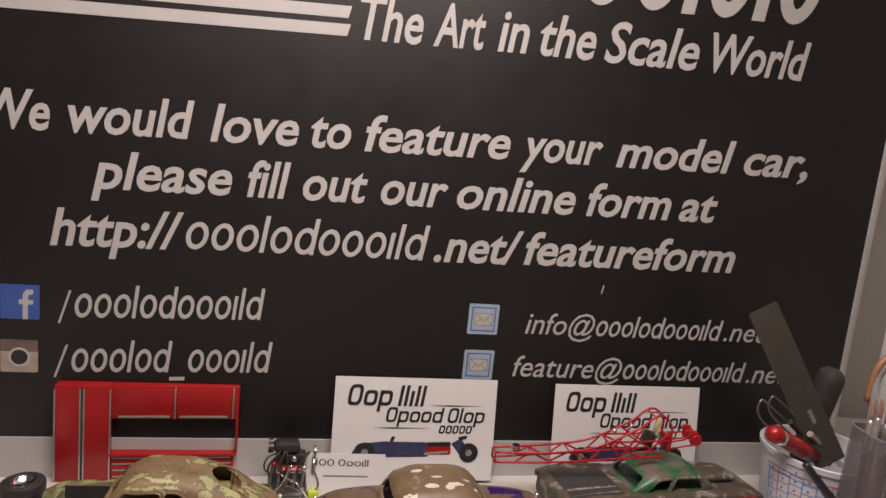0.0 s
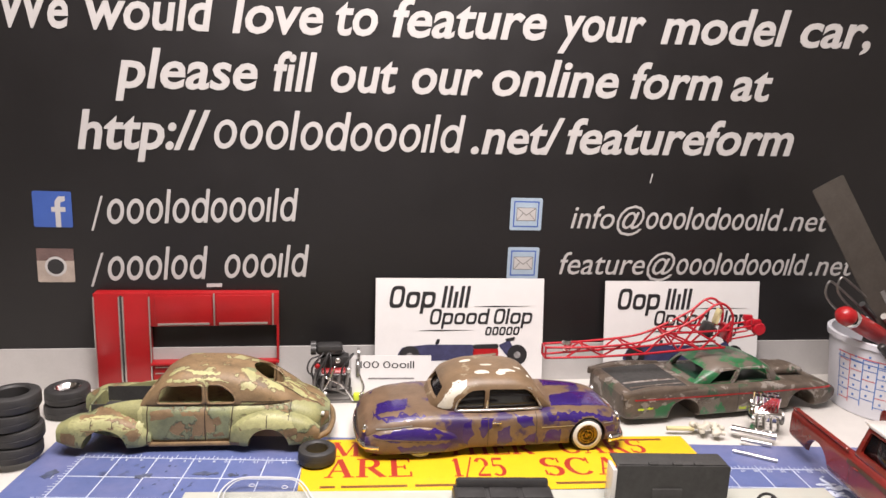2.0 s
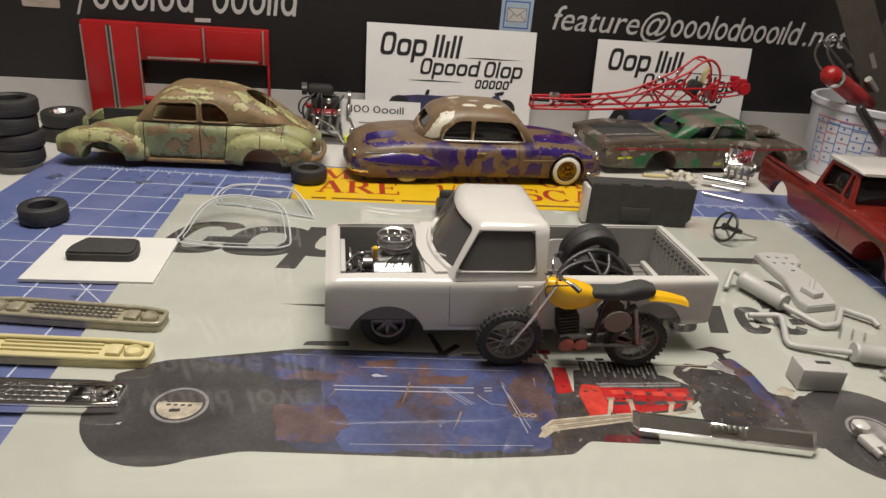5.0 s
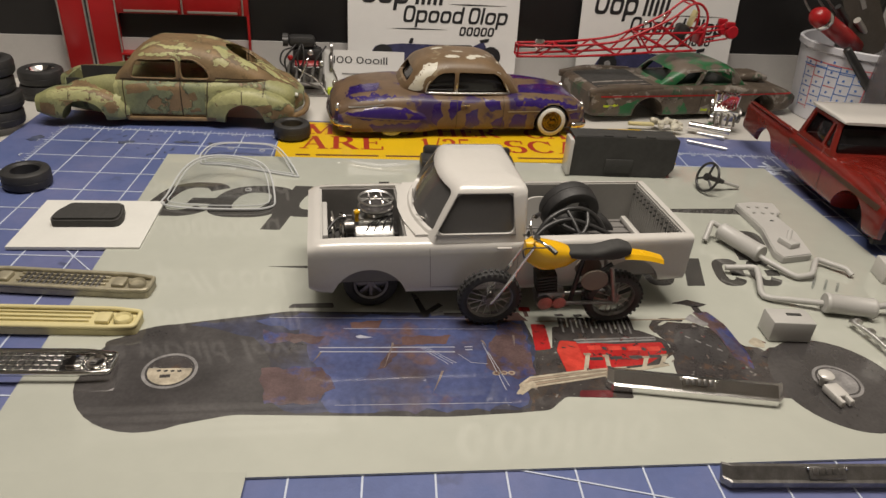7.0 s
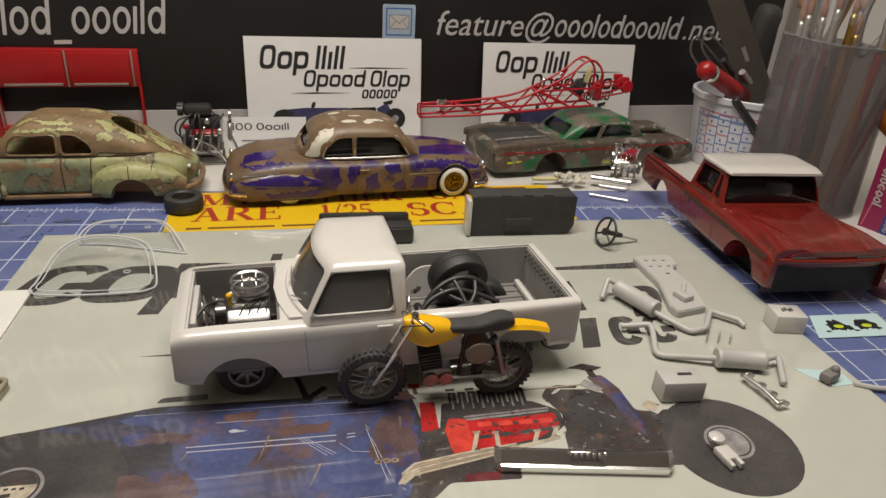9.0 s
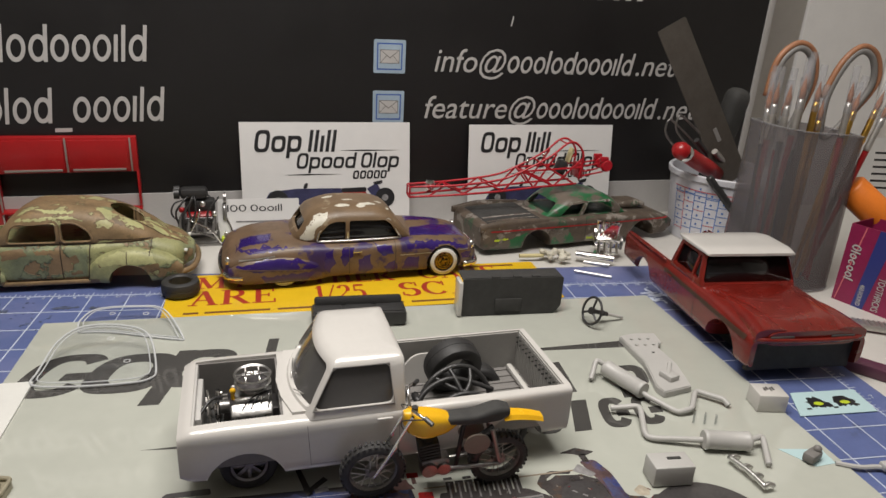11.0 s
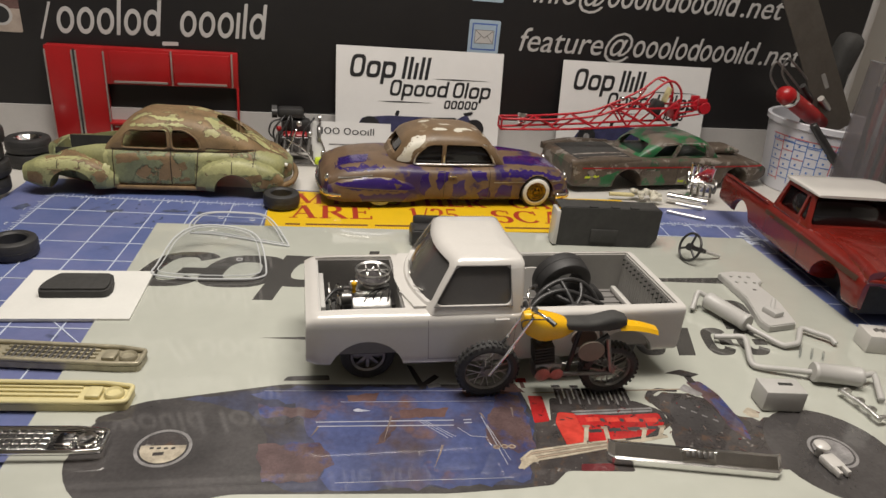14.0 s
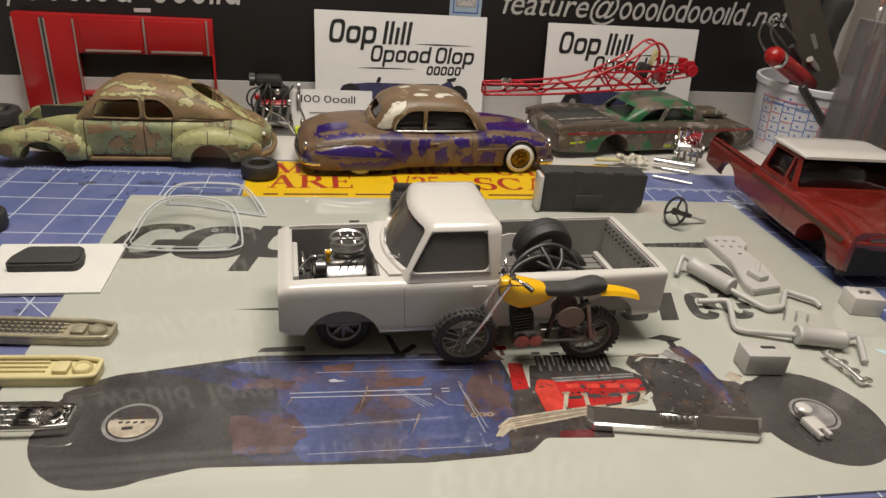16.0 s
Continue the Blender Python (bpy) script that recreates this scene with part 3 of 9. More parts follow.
for code, x0, x1, y, h in (("C", -0.182, -0.139, 0.442, 0.046), ("o", -0.147, -0.099, 0.443, 0.058), ("p", -0.113, -0.065, 0.446, 0.057), ("l", -0.052, -0.038, 0.449, 0.050), ("i", -0.032, -0.022, 0.451, 0.050), ("l", -0.018, -0.005, 0.452, 0.050), ("l", -0.003, 0.009, 0.453, 0.050)):
    poster_mark(code, h, 0.21, x0, x1, y, y + 0.001)
for k, code in enumerate("Rpood Rlp"):
    poster_mark(code, 0.034, 0.25, -0.082 + k * 0.0300, -0.055 + k * 0.0300 - 0.018 * (code == "l"), 0.412 + k * 0.0012, 0.413 + k * 0.0012) if code != " " else None
for k, code in enumerate("cRlCC"):
    poster_mark(code, 0.028, 0.27, 0.076 + k * 0.0205, 0.0950 + k * 0.0205, 0.382 + k * 0.0008, 0.383 + k * 0.0008)
printed("printed_swoosh", [(0.085, 0.470), (0.190, 0.479), (0.215, 0.473), (0.190, 0.470)], M_P_LETTER, r=0)
printed("printed_swoosh", [(-0.103, 0.3915), (-0.060, 0.395), (0.06, 0.398), (-0.06, 0.390)], M_P_LETTER, r=0)
# the photograph below: streamliner motorcycle
printed("picture_wheel", ellipse(-0.131, 0.309, 0.031, 0.0325), M_P_BLACK, 1, 0)
printed("picture_body", [(-0.160, 0.328), (-0.135, 0.341), (-0.086, 0.353), (0.023, 0.3555), (0.027, 0.330), (0.020, 0.300), (0.017, 0.289), (-0.0156, 0.286), (-0.0555, 0.286), (-0.098, 0.286), (-0.125, 0.278)], M_P_BLACK, 2, 0.004)
printed("picture_body", ragged([(-0.128, 0.3415), (-0.086, 0.3512), (0.0215, 0.3538), (0.0258, 0.330), (0.0172, 0.2905), (-0.049, 0.2870), (-0.080, 0.2875), (-0.086, 0.298), (-0.090, 0.318), (-0.100, 0.334)], 0.0016, 0.005, 13), M_P_NAVY, 2.6, 0)
printed("picture_body", ragged([(-0.100, 0.3462), (-0.080, 0.3500), (0.0200, 0.3525), (0.0245, 0.330), (0.0165, 0.292), (-0.049, 0.288), (-0.064, 0.2885), (-0.066, 0.302), (-0.072, 0.320), (-0.080, 0.338)], 0.0022, 0.004, 3), M_P_BLUE, 3, 0)
printed("picture_patch", ragged([(-0.092, 0.3124), (-0.0660, 0.3140), (-0.061, 0.301), (-0.069, 0.2915), (-0.088, 0.2925)], 0.0012, 0.003, 5), M_P_RUST, 4, 0)
printed("picture_patch", ragged([(-0.096, 0.3384), (-0.0684, 0.3347), (-0.070, 0.330), (-0.094, 0.330)], 0.0012, 0.003, 6), M_P_RUST, 4, 0)
for q, m, lev in (
        ([(-0.057, 0.3456), (-0.0424, 0.3472), (-0.044, 0.342), (-0.0565, 0.341)], M_P_BROWN, 4),
        ([(-0.0334, 0.3358), (-0.0122, 0.3371), (-0.0137, 0.3313), (-0.0336, 0.330)], M_P_BROWN, 4),
        ([(0.0130, 0.3495), (0.0225, 0.3470), (0.0230, 0.3120), (0.0150, 0.3080), (0.0020, 0.3150), (0.0040, 0.3280)], M_P_RUST, 3.6),
        ([(-0.0380, 0.3300), (-0.0330, 0.3310), (-0.0400, 0.3140), (-0.0440, 0.3130)], M_P_RUST, 3.7),
        ([(-0.0043, 0.3513), (0.0224, 0.3560), (0.0260, 0.3500), (-0.0026, 0.3458)], M_P_BROWN, 5)):
    printed("picture_patch", ragged(q, 0.0007, 0.0022, lev), m, lev, 0)
for a, c, w in (((-0.094, 0.3478), (0.000, 0.3500), 0.0004), ((-0.060, 0.3405), (0.010, 0.3425), 0.0003), ((-0.0697, 0.3266), (-0.0103, 0.3288), 0.0009), ((-0.069, 0.3239), (-0.0106, 0.3254), 0.0009),
                ((-0.0254, 0.3278), (-0.0140, 0.3172), 0.0004), ((-0.0244, 0.3282), (-0.0120, 0.3176), 0.0004), ((-0.0234, 0.3286), (-0.0105, 0.3180), 0.0004),
                ((0.0022, 0.3318), (0.0089, 0.3014), 0.0005), ((0.0040, 0.3260), (0.0105, 0.3040), 0.0004), ((-0.0092, 0.3240), (-0.004, 0.3185), 0.0004), ((-0.004, 0.3185), (0.003, 0.3178), 0.0004),
                ((-0.060, 0.2915), (0.010, 0.2942), 0.0004), ((-0.006, 0.3290), (-0.0025, 0.3293), 0.0008), ((-0.006, 0.3270), (-0.0025, 0.3273), 0.0008)):
    printed("picture_line", strip(a, c, w * 0.62), M_P_PALE, 7 if a[0] - c[0] < -0.02 else 8, 0)
for a, c, w in (((-0.0377, 0.3309), (-0.0412, 0.3141), 0.0011), ((-0.0167, 0.3127), (-0.0216, 0.2983), 0.0013), ((-0.0685, 0.3236), (-0.0712, 0.3170), 0.0012), ((0.017, 0.338), (0.0165, 0.330), 0.0012), ((0.002, 0.334), (0.004, 0.329), 0.0012)):
    d = Vector((c[0] - a[0], c[1] - a[1])) * 0.3
    printed("picture_scratch", [(a[0] - w * 0.4, a[1]), (a[0] + w * 0.4, a[1]), (a[0] + d.x + w * 0.5, a[1] + d.y), c, (a[0] + d.x - w * 0.2, a[1] + d.y)], M_P_TANDIM, 9, 0)
printed("picture_emblem", [(-0.0545, 0.3350), (-0.0520, 0.3362), (-0.0500, 0.3352), (-0.0465, 0.3347), (-0.0500, 0.3340), (-0.0530, 0.3338)], M_P_PALE, 7, 0.0006)
for x in (0.0060, 0.0094, 0.0126):
    printed("picture_ring", ellipse(x, 0.3117 + 0.0004 * (x > 0.008), 0.0016, 0.0013, 14), M_P_TAN, 8, 0)
    printed("picture_ring_face", ellipse(x, 0.3117 + 0.0004 * (x > 0.008), 0.0009, 0.0007, 12), M_P_BROWN, 9, 0)
printed("picture_hub", ellipse(-0.1275, 0.3105, 0.0108, 0.0108), M_P_GREY, 3, 0)
printed("picture_hub_ring", ellipse(-0.1275, 0.3105, 0.0095, 0.0095), M_P_BLACK, 4, 0)
printed("picture_hub_face", ellipse(-0.1275, 0.3105, 0.0086, 0.0086), M_P_BONE, 5, 0)
printed("picture_hub_shade", [(-0.1275 + 0.0086 * math.cos(a), 0.3105 + 0.0086 * math.sin(a)) for a in (math.pi * (0.06 + 0.90 * k / 14) for k in range(15))], M_P_MECH, 6, 0)
for k in range(4):
    printed("picture_hub_mark", strip((-0.1325 + k * 0.0027, 0.3100), (-0.1310 + k * 0.0027, 0.3104), 0.0011), M_P_BLACK, 7, 0)
printed("picture_hub_mark", strip((-0.1305, 0.3068), (-0.1265, 0.3072), 0.0018), M_P_MECH, 7, 0)
printed("picture_seat", [(-0.0870, 0.3556), (-0.0850, 0.3590), (-0.0663, 0.3606), (-0.0655, 0.3565)], M_P_BLACK, 3, 0.0012)
printed("picture_strut", [(-0.0293, 0.3700), (-0.0265, 0.3690), (-0.0205, 0.3510), (-0.0235, 0.3500)], M_P_BLACK, 3, 0.0006)
printed("picture_strut", strip((-0.0225, 0.3535), (-0.0150, 0.3615), 0.0030), M_P_BLACK, 3, 0)
printed("picture_strut", strip((-0.0200, 0.3530), (-0.0140, 0.3545), 0.0030), M_P_GREY, 4, 0)
# engine, stacks and headers
printed("picture_shadow", [(0.010, 0.2883), (0.0252, 0.2903), (0.033, 0.298), (0.0620, 0.2975), (0.0590, 0.316), (0.037, 0.3150), (0.036, 0.330), (0.030, 0.3290), (0.0235, 0.327)], M_P_MECH, 1, 0.002)
printed("picture_tank", [(0.0266, 0.3470), (0.0334, 0.3468), (0.0330, 0.3288), (0.0256, 0.3273)], M_P_RED, 4, 0.001)
printed("picture_cap", strip((0.0228, 0.3590), (0.0282, 0.3590), 0.0034), M_P_RED, 4, 0)
printed("picture_cap", strip((0.0255, 0.3575), (0.0258, 0.3530), 0.0020), M_P_BROWN, 4, 0)
printed("picture_shadow", [(0.0365, 0.3455), (0.0780, 0.3440), (0.0885, 0.3370), (0.0890, 0.3270), (0.0790, 0.3190), (0.0600, 0.3150), (0.0350, 0.3115), (0.0335, 0.3290)], M_P_MECH, 3, 0.002)
printed("picture_block", [(0.038, 0.3350), (0.0636, 0.3330), (0.0860, 0.3352), (0.0861, 0.3275), (0.0747, 0.3195), (0.0565, 0.3163), (0.0367, 0.3129), (0.0352, 0.3279)], M_P_RED, 5, 0.0015)
printed("picture_block_end", [(0.0380, 0.3345), (0.0455, 0.3340), (0.0470, 0.3160), (0.0370, 0.3135), (0.0354, 0.3279)], M_P_REDLIT, 6, 0.001)
for k in range(4):
    x = 0.0500 + k * 0.0092
    printed("picture_cover", strip((x, 0.3300), (x + 0.0062, 0.3304), 0.0030), M_P_REDLIT, 6, 0)
    printed("picture_bolt", ellipse(x + 0.0075, 0.3298, 0.0011, 0.0012, 10), M_P_BLACK, 7, 0)
    printed("picture_gap", strip((x - 0.001, 0.3222 + k * 0.0008), (x + 0.005, 0.3226 + k * 0.0008), 0.0022), M_P_BLACK, 6, 0)
printed("picture_rail", [(0.0445, 0.3360), (0.0842, 0.3392), (0.0837, 0.3362), (0.0461, 0.3330)], M_P_GREY, 8, 0.0004)
printed("picture_line", strip((0.0450, 0.3345), (0.0835, 0.3376), 0.0007), M_P_BLACK, 9, 0)
for k in range(8):
    x = 0.0415 + k * 0.0046
    printed("picture_intake", [(x - 0.0019, 0.3405), (x + 0.0019, 0.3405), (x + 0.0026, 0.3525 + 0.0002 * k), (x - 0.0012, 0.3527 + 0.0002 * k)], M_P_MECH, 6, 0.0005)
    printed("picture_intake_shine", strip((x - 0.0002, 0.3410), (x + 0.0004, 0.3515), 0.0009), M_P_GREY, 7, 0)
    if k % 2 == 0:
        printed("picture_cap", strip((x - 0.0018, 0.3545), (x + 0.0024, 0.3548), 0.0016), M_P_BLACK, 7, 0)
for k in range(5):
    d = k * 0.0014
    printed("picture_pipe", [(0.0150, 0.2985 + d * 0.9), (0.0200, 0.3030 + d), (0.0440, 0.3085 + d * 0.9), (0.0640, 0.3135 + d * 0.55), (0.0640, 0.3143 + d * 0.55), (0.0440, 0.3096 + d * 0.9), (0.0200, 0.3042 + d), (0.0145, 0.2996 + d * 0.9)], M_P_TAN if k % 2 else M_P_BONE, 10, 0)
for x0, y0, x1, y1 in ((0.0487, 0.3248, 0.0450, 0.3135), (0.0570, 0.3240, 0.0560, 0.3155), (0.0751, 0.3235, 0.0720, 0.3170), (0.0840, 0.3250, 0.0800, 0.3180)):
    printed("picture_pipe", strip((x0, y0), (x1, y1), 0.0019), M_P_BONE, 11, 0)
    printed("picture_flange", strip((x0 - 0.0018, y0 + 0.0004), (x0 + 0.0016, y0 + 0.0006), 0.0014), M_P_TAN, 12, 0)
printed("picture_pipe", [(0.0640, 0.3135), (0.0840, 0.3185), (0.0840, 0.3200), (0.0640, 0.3160)], M_P_BONE, 10, 0)
printed("picture_skull", [(0.0125, 0.2990), (0.0165, 0.3055), (0.0215, 0.3065), (0.0225, 0.3030), (0.0185, 0.3025), (0.0150, 0.2990)], M_P_BONE, 12, 0.001)
printed("picture_chain", strip((0.0295, 0.3492), (0.1058, 0.3538), 0.0009), M_P_TAN, 5, 0)
printed("picture_lower_tank", [(0.0399, 0.3019), (0.0542, 0.3022), (0.0526, 0.2978), (0.0386, 0.2978)], M_P_MAROON, 5, 0.001)
printed("picture_shadow", ragged([(0.084, 0.347), (0.095, 0.3505), (0.108, 0.351), (0.117, 0.345), (0.125, 0.334), (0.134, 0.331), (0.150, 0.337), (0.160, 0.331), (0.135, 0.300), (0.122, 0.298), (0.100, 0.300), (0.086, 0.313), (0.089, 0.333)], 0.0008, 0.003, 8), M_P_MECH, 1.5, 0)
rng = random.Random(31)
for k in range(56):
    if k < 30:
        u, v = rng.random(), rng.random()
        x, y = 0.090 + 0.048 * u, 0.300 + (0.036 + 0.008 * (1 - u)) * v
    else:
        x = rng.uniform(0.037, 0.087)
        y = rng.uniform(0.313, 0.342)
    a, L = rng.uniform(0, math.pi), rng.uniform(0.0010, 0.0034)
    d = Vector((math.cos(a), math.sin(a))) * L
    printed("picture_detail", strip((x, y), (x + d.x, y + d.y), rng.uniform(0.0003, 0.0007)), rng.choice((M_P_BROWN, M_P_TANDIM, M_P_BLACK, M_P_BLACK, M_P_MAROON, M_P_NAVY)), 13 + 0.03 * k, 0)
# fork, fairing and bars
printed("picture_hose", [(0.0835, 0.3465), (0.0870, 0.3520), (0.0930, 0.3545), (0.1030, 0.3530), (0.1020, 0.3515), (0.0930, 0.3520), (0.0890, 0.3490), (0.0885, 0.3430), (0.0850, 0.3420)], M_P_MECH, 4, 0.001)
printed("picture_wheel", ellipse(0.1040, 0.3330, 0.0120, 0.0130, 28), M_P_BLACK, 3, 0)
printed("picture_frame", [(0.090, 0.3290), (0.100, 0.3260), (0.1146, 0.3405), (0.1238, 0.3300), (0.1400, 0.3290), (0.1330, 0.3080), (0.1120, 0.3060), (0.0960, 0.3100), (0.0880, 0.3180)], M_P_MECH, 2, 0.003)
printed("picture_fairing", [(0.1098, 0.3600), (0.1180, 0.3605), (0.1226, 0.3499), (0.1245, 0.3279), (0.1223, 0.3163), (0.1165, 0.3247), (0.1160, 0.3405)], M_P_RUST, 6, 0.002)
printed("picture_fairing", [(0.1165, 0.3470), (0.1195, 0.3440), (0.1235, 0.3290), (0.1215, 0.3210), (0.1175, 0.3290)], M_P_BLUE, 7, 0.001)
printed("picture_head", [(0.1040, 0.3535), (0.1085, 0.3580), (0.1150, 0.3500), (0.1120, 0.3480), (0.1058, 0.3520)], M_P_GREY, 8, 0.001)
printed("picture_handlebar", [(0.1020, 0.3670), (0.1117, 0.3705), (0.1205, 0.3665), (0.1150, 0.3640), (0.1111, 0.3645), (0.1080, 0.3660)], M_P_MECH, 7, 0.0008)
printed("picture_handlebar", strip((0.1130, 0.3650), (0.1135, 0.3590), 0.0035), M_P_MECH, 7, 0)
for k in range(4):
    printed("picture_glint", strip((0.0990 + k * 0.0040, 0.3400 - k * 0.003), (0.1010 + k * 0.0040, 0.3385 - k * 0.003), 0.0008), M_P_GREY, 8, 0)
printed("picture_lamp", [(0.1283, 0.3367), (0.1330, 0.3405), (0.1365, 0.3370), (0.1347, 0.3325), (0.1300, 0.3330)], M_P_BONE, 4, 0.001)
printed("picture_wheel", ellipse(0.157, 0.309, 0.029, 0.030), M_P_BLACK, 3, 0)
printed("picture_hub", ellipse(0.157, 0.310, 0.0105, 0.0105), M_P_GREY, 5, 0)
printed("picture_hub_ring", ellipse(0.157, 0.310, 0.0092, 0.0092), M_P_BLACK, 6, 0)
printed("picture_hub_face", ellipse(0.157, 0.310, 0.0083, 0.0083), M_P_GREY, 7, 0)

paper_sheet = thing("paper_sheet", pose(-0.21, 0.205, 0.0002), "plain white paper sheet on the cutting mat", "paper")
bm = bmesh.new()
box(bm, (0, 0, 0.0003), (0.246, 0.106, 0.0004))
part("sheet", bm, M_POSTER, paper_sheet, smooth=False)

foam_board = thing("foam_board", pose(0.645, 0.806, -0.004), "plain white foam board standing on the bench", "board")
bm = bmesh.new()
box(bm, (0, 0, 0.18), (0.250, 0.005, 0.36), 0.0005)
part("board", bm, M_CARD, foam_board, smooth=False)

# ---- the black printed backdrop ----
BYAW = 6.4
backdrop = thing("backdrop_banner", pose(0, 0.735, -0.004, 0, 0, BYAW), "black glossy printed banner board with white slanted lettering", "banner")
bm = bmesh.new()
box(bm, (-0.1435, 0.004, 0.392), (1.213, 0.004, 0.71))
part("board", bm, M_BLACK_PRINT, backdrop, smooth=False)
bm = bmesh.new()
box(bm, (-0.1435, 0.003, 0.0185), (1.213, 0.006, 0.037))
part("white_foot", bm, M_PRINT_WHITE, backdrop, "white lower border strip", smooth=False)
bm = bmesh.new()
box(bm, (0.4665, 0.003, 0.39), (0.007, 0.007, 0.714), 0.001)
part("edge_strip", bm, M_PRINT_WHITE, backdrop, "white edge of the board")


def on_board(bm, x0, x1, z0, z1, mat, name, label="", lift=0.0):
    """Lays flat lettering on the board with its foot from (x0, z0) to (x1, z1)."""
    tilt = math.degrees(math.atan2(z1 - z0, x1 - x0))
    fit_width(bm, 0, math.hypot(x1 - x0, z1 - z0))
    moved(bm, pose(x0, 0.0016 - lift, z0 + 0.004) @ pose(0, 0, 0, 0, -tilt, 0) @ pose(0, 0, 0, 90))
    pieces(name, bm, mat, backdrop, label)


INK_W = M_PRINT_WHITE
SH = 0.22
WORDS = [
    ('We', 0.0445, -0.3784, 0.2976, -0.3294, 0.2994),
    ('would', 0.0445, -0.3159, 0.2999, -0.2179, 0.3035),
    ('love', 0.0445, -0.2053, 0.3031, -0.1317, 0.3058),
    ('to', 0.0445, -0.1214, 0.3062, -0.0866, 0.3074),
    ('feature', 0.0445, -0.0745, 0.3074, 0.0602, 0.3123),
    ('your', 0.0445, 0.0706, 0.3122, 0.152, 0.3152),
    ('model', 0.0445, 0.1668, 0.3152, 0.2926, 0.3198),
    ('car,', 0.0445, 0.3043, 0.3197, 0.3775, 0.3223),
    ('please', 0.0445, -0.2983, 0.2553, -0.1853, 0.2581),
    ('fill', 0.0445, -0.1728, 0.2584, -0.1361, 0.2593),
    ('out', 0.0445, -0.1252, 0.2595, -0.0684, 0.2609),
    ('our', 0.0445, -0.0561, 0.2612, 0.0058, 0.2627),
    ('online', 0.0445, 0.0145, 0.2629, 0.1309, 0.2657),
    ('form', 0.0445, 0.1429, 0.266, 0.2315, 0.2682),
    ('at', 0.0445, 0.2412, 0.2684, 0.2825, 0.2694),
    ('The', 0.052, -0.0864, 0.4025, -0.031, 0.4045),
    ('Art', 0.052, -0.0215, 0.405, 0.0254, 0.407),
    ('in', 0.052, 0.0374, 0.4075, 0.0664, 0.409),
    ('the', 0.052, 0.0766, 0.409, 0.131, 0.4105),
    ('Scale', 0.052, 0.1403, 0.4105, 0.2366, 0.4135),
    ('World', 0.052, 0.249, 0.414, 0.3565, 0.4175),
    ("http://", 0.0445, -0.3290, 0.2050, -0.2230, 0.2080),
    (".net/", 0.0445, -0.0020, 0.2115, 0.0840, 0.2138),
    ("featureform", 0.0445, 0.0860, 0.2142, 0.3120, 0.2195),
]
for word, size, wx0, wz0, wx1, wz1 in WORDS:
    on_board(lettering(word, size, SH, 0.0009), wx0, wx1, wz0, wz1, INK_W, "letter")
# names stand as plain shapes
on_board(mark_row("ooolodoooild", 0.033, SH), -0.2215, -0.0075, 0.2080, 0.2112, INK_W, "printed_shape")
on_board(mark_row("CRRlRlR", 0.075, SH, 0.24), 0.06, 0.36, 0.456, 0.4695, INK_W, "printed_shape")
for z, h in ((0.402, 0.010), (0.417, 0.010), (0.432, 0.010), (0.447, 0.010)):
    bm = bmesh.new()
    slab(bm, [(0, 0), (0.30, 0), (0.30 + h * 0.3, h), (0, h)], 0, 0.0002)
    on_board(bm, -0.40, -0.094, z - 0.013, z + 0.001, INK_W, "printed_stripe")


def icon(cx, cz, s, mat, name):
    bm = bmesh.new()
    slab(bm, round_poly([(-s / 2, -s / 2), (s / 2, -s / 2), (s / 2, s / 2), (-s / 2, s / 2)], s * 0.06), 0, 0.0002)
    moved(bm, pose(cx, 0.0016, cz + 0.004, 90))
    return part(name, bm, mat, backdrop, smooth=False)


def icon_piece(pts, cx, cz, mat, level=1):
    bm = bmesh.new()
    slab(bm, pts, 0, 0.0002 + 0.0001 * level)
    moved(bm, pose(cx, 0.0016, cz + 0.004, 90))
    return part("icon_detail", bm, mat, backdrop, smooth=False)


icon(-0.3515, 0.154, 0.030, M_FBBLUE, "icon_square")
icon_piece([(0.002, -0.015), (0.006, -0.015), (0.006, -0.002), (0.010, -0.002), (0.010, 0.002), (0.006, 0.002), (0.0065, 0.006), (0.010, 0.007), (0.010, 0.011), (0.005, 0.0108), (0.002, 0.007), (0.002, 0.002), (-0.001, 0.002), (-0.001, -0.002), (0.002, -0.002)], -0.3515, 0.154, INK_W)
icon(-0.352, 0.1065, 0.029, M_ICONTAN, "icon_square")
icon_piece([(-0.0145, 0.004), (0.0145, 0.004), (0.0145, 0.0145), (-0.0145, 0.0145)], -0.352, 0.1065, M_P_BROWN)
icon_piece(ellipse(0.0, -0.001, 0.0085, 0.0085), -0.352, 0.1065, INK_W, 2)
icon_piece(ellipse(0.0, -0.001, 0.0065, 0.0065), -0.352, 0.1065, M_INK, 3)
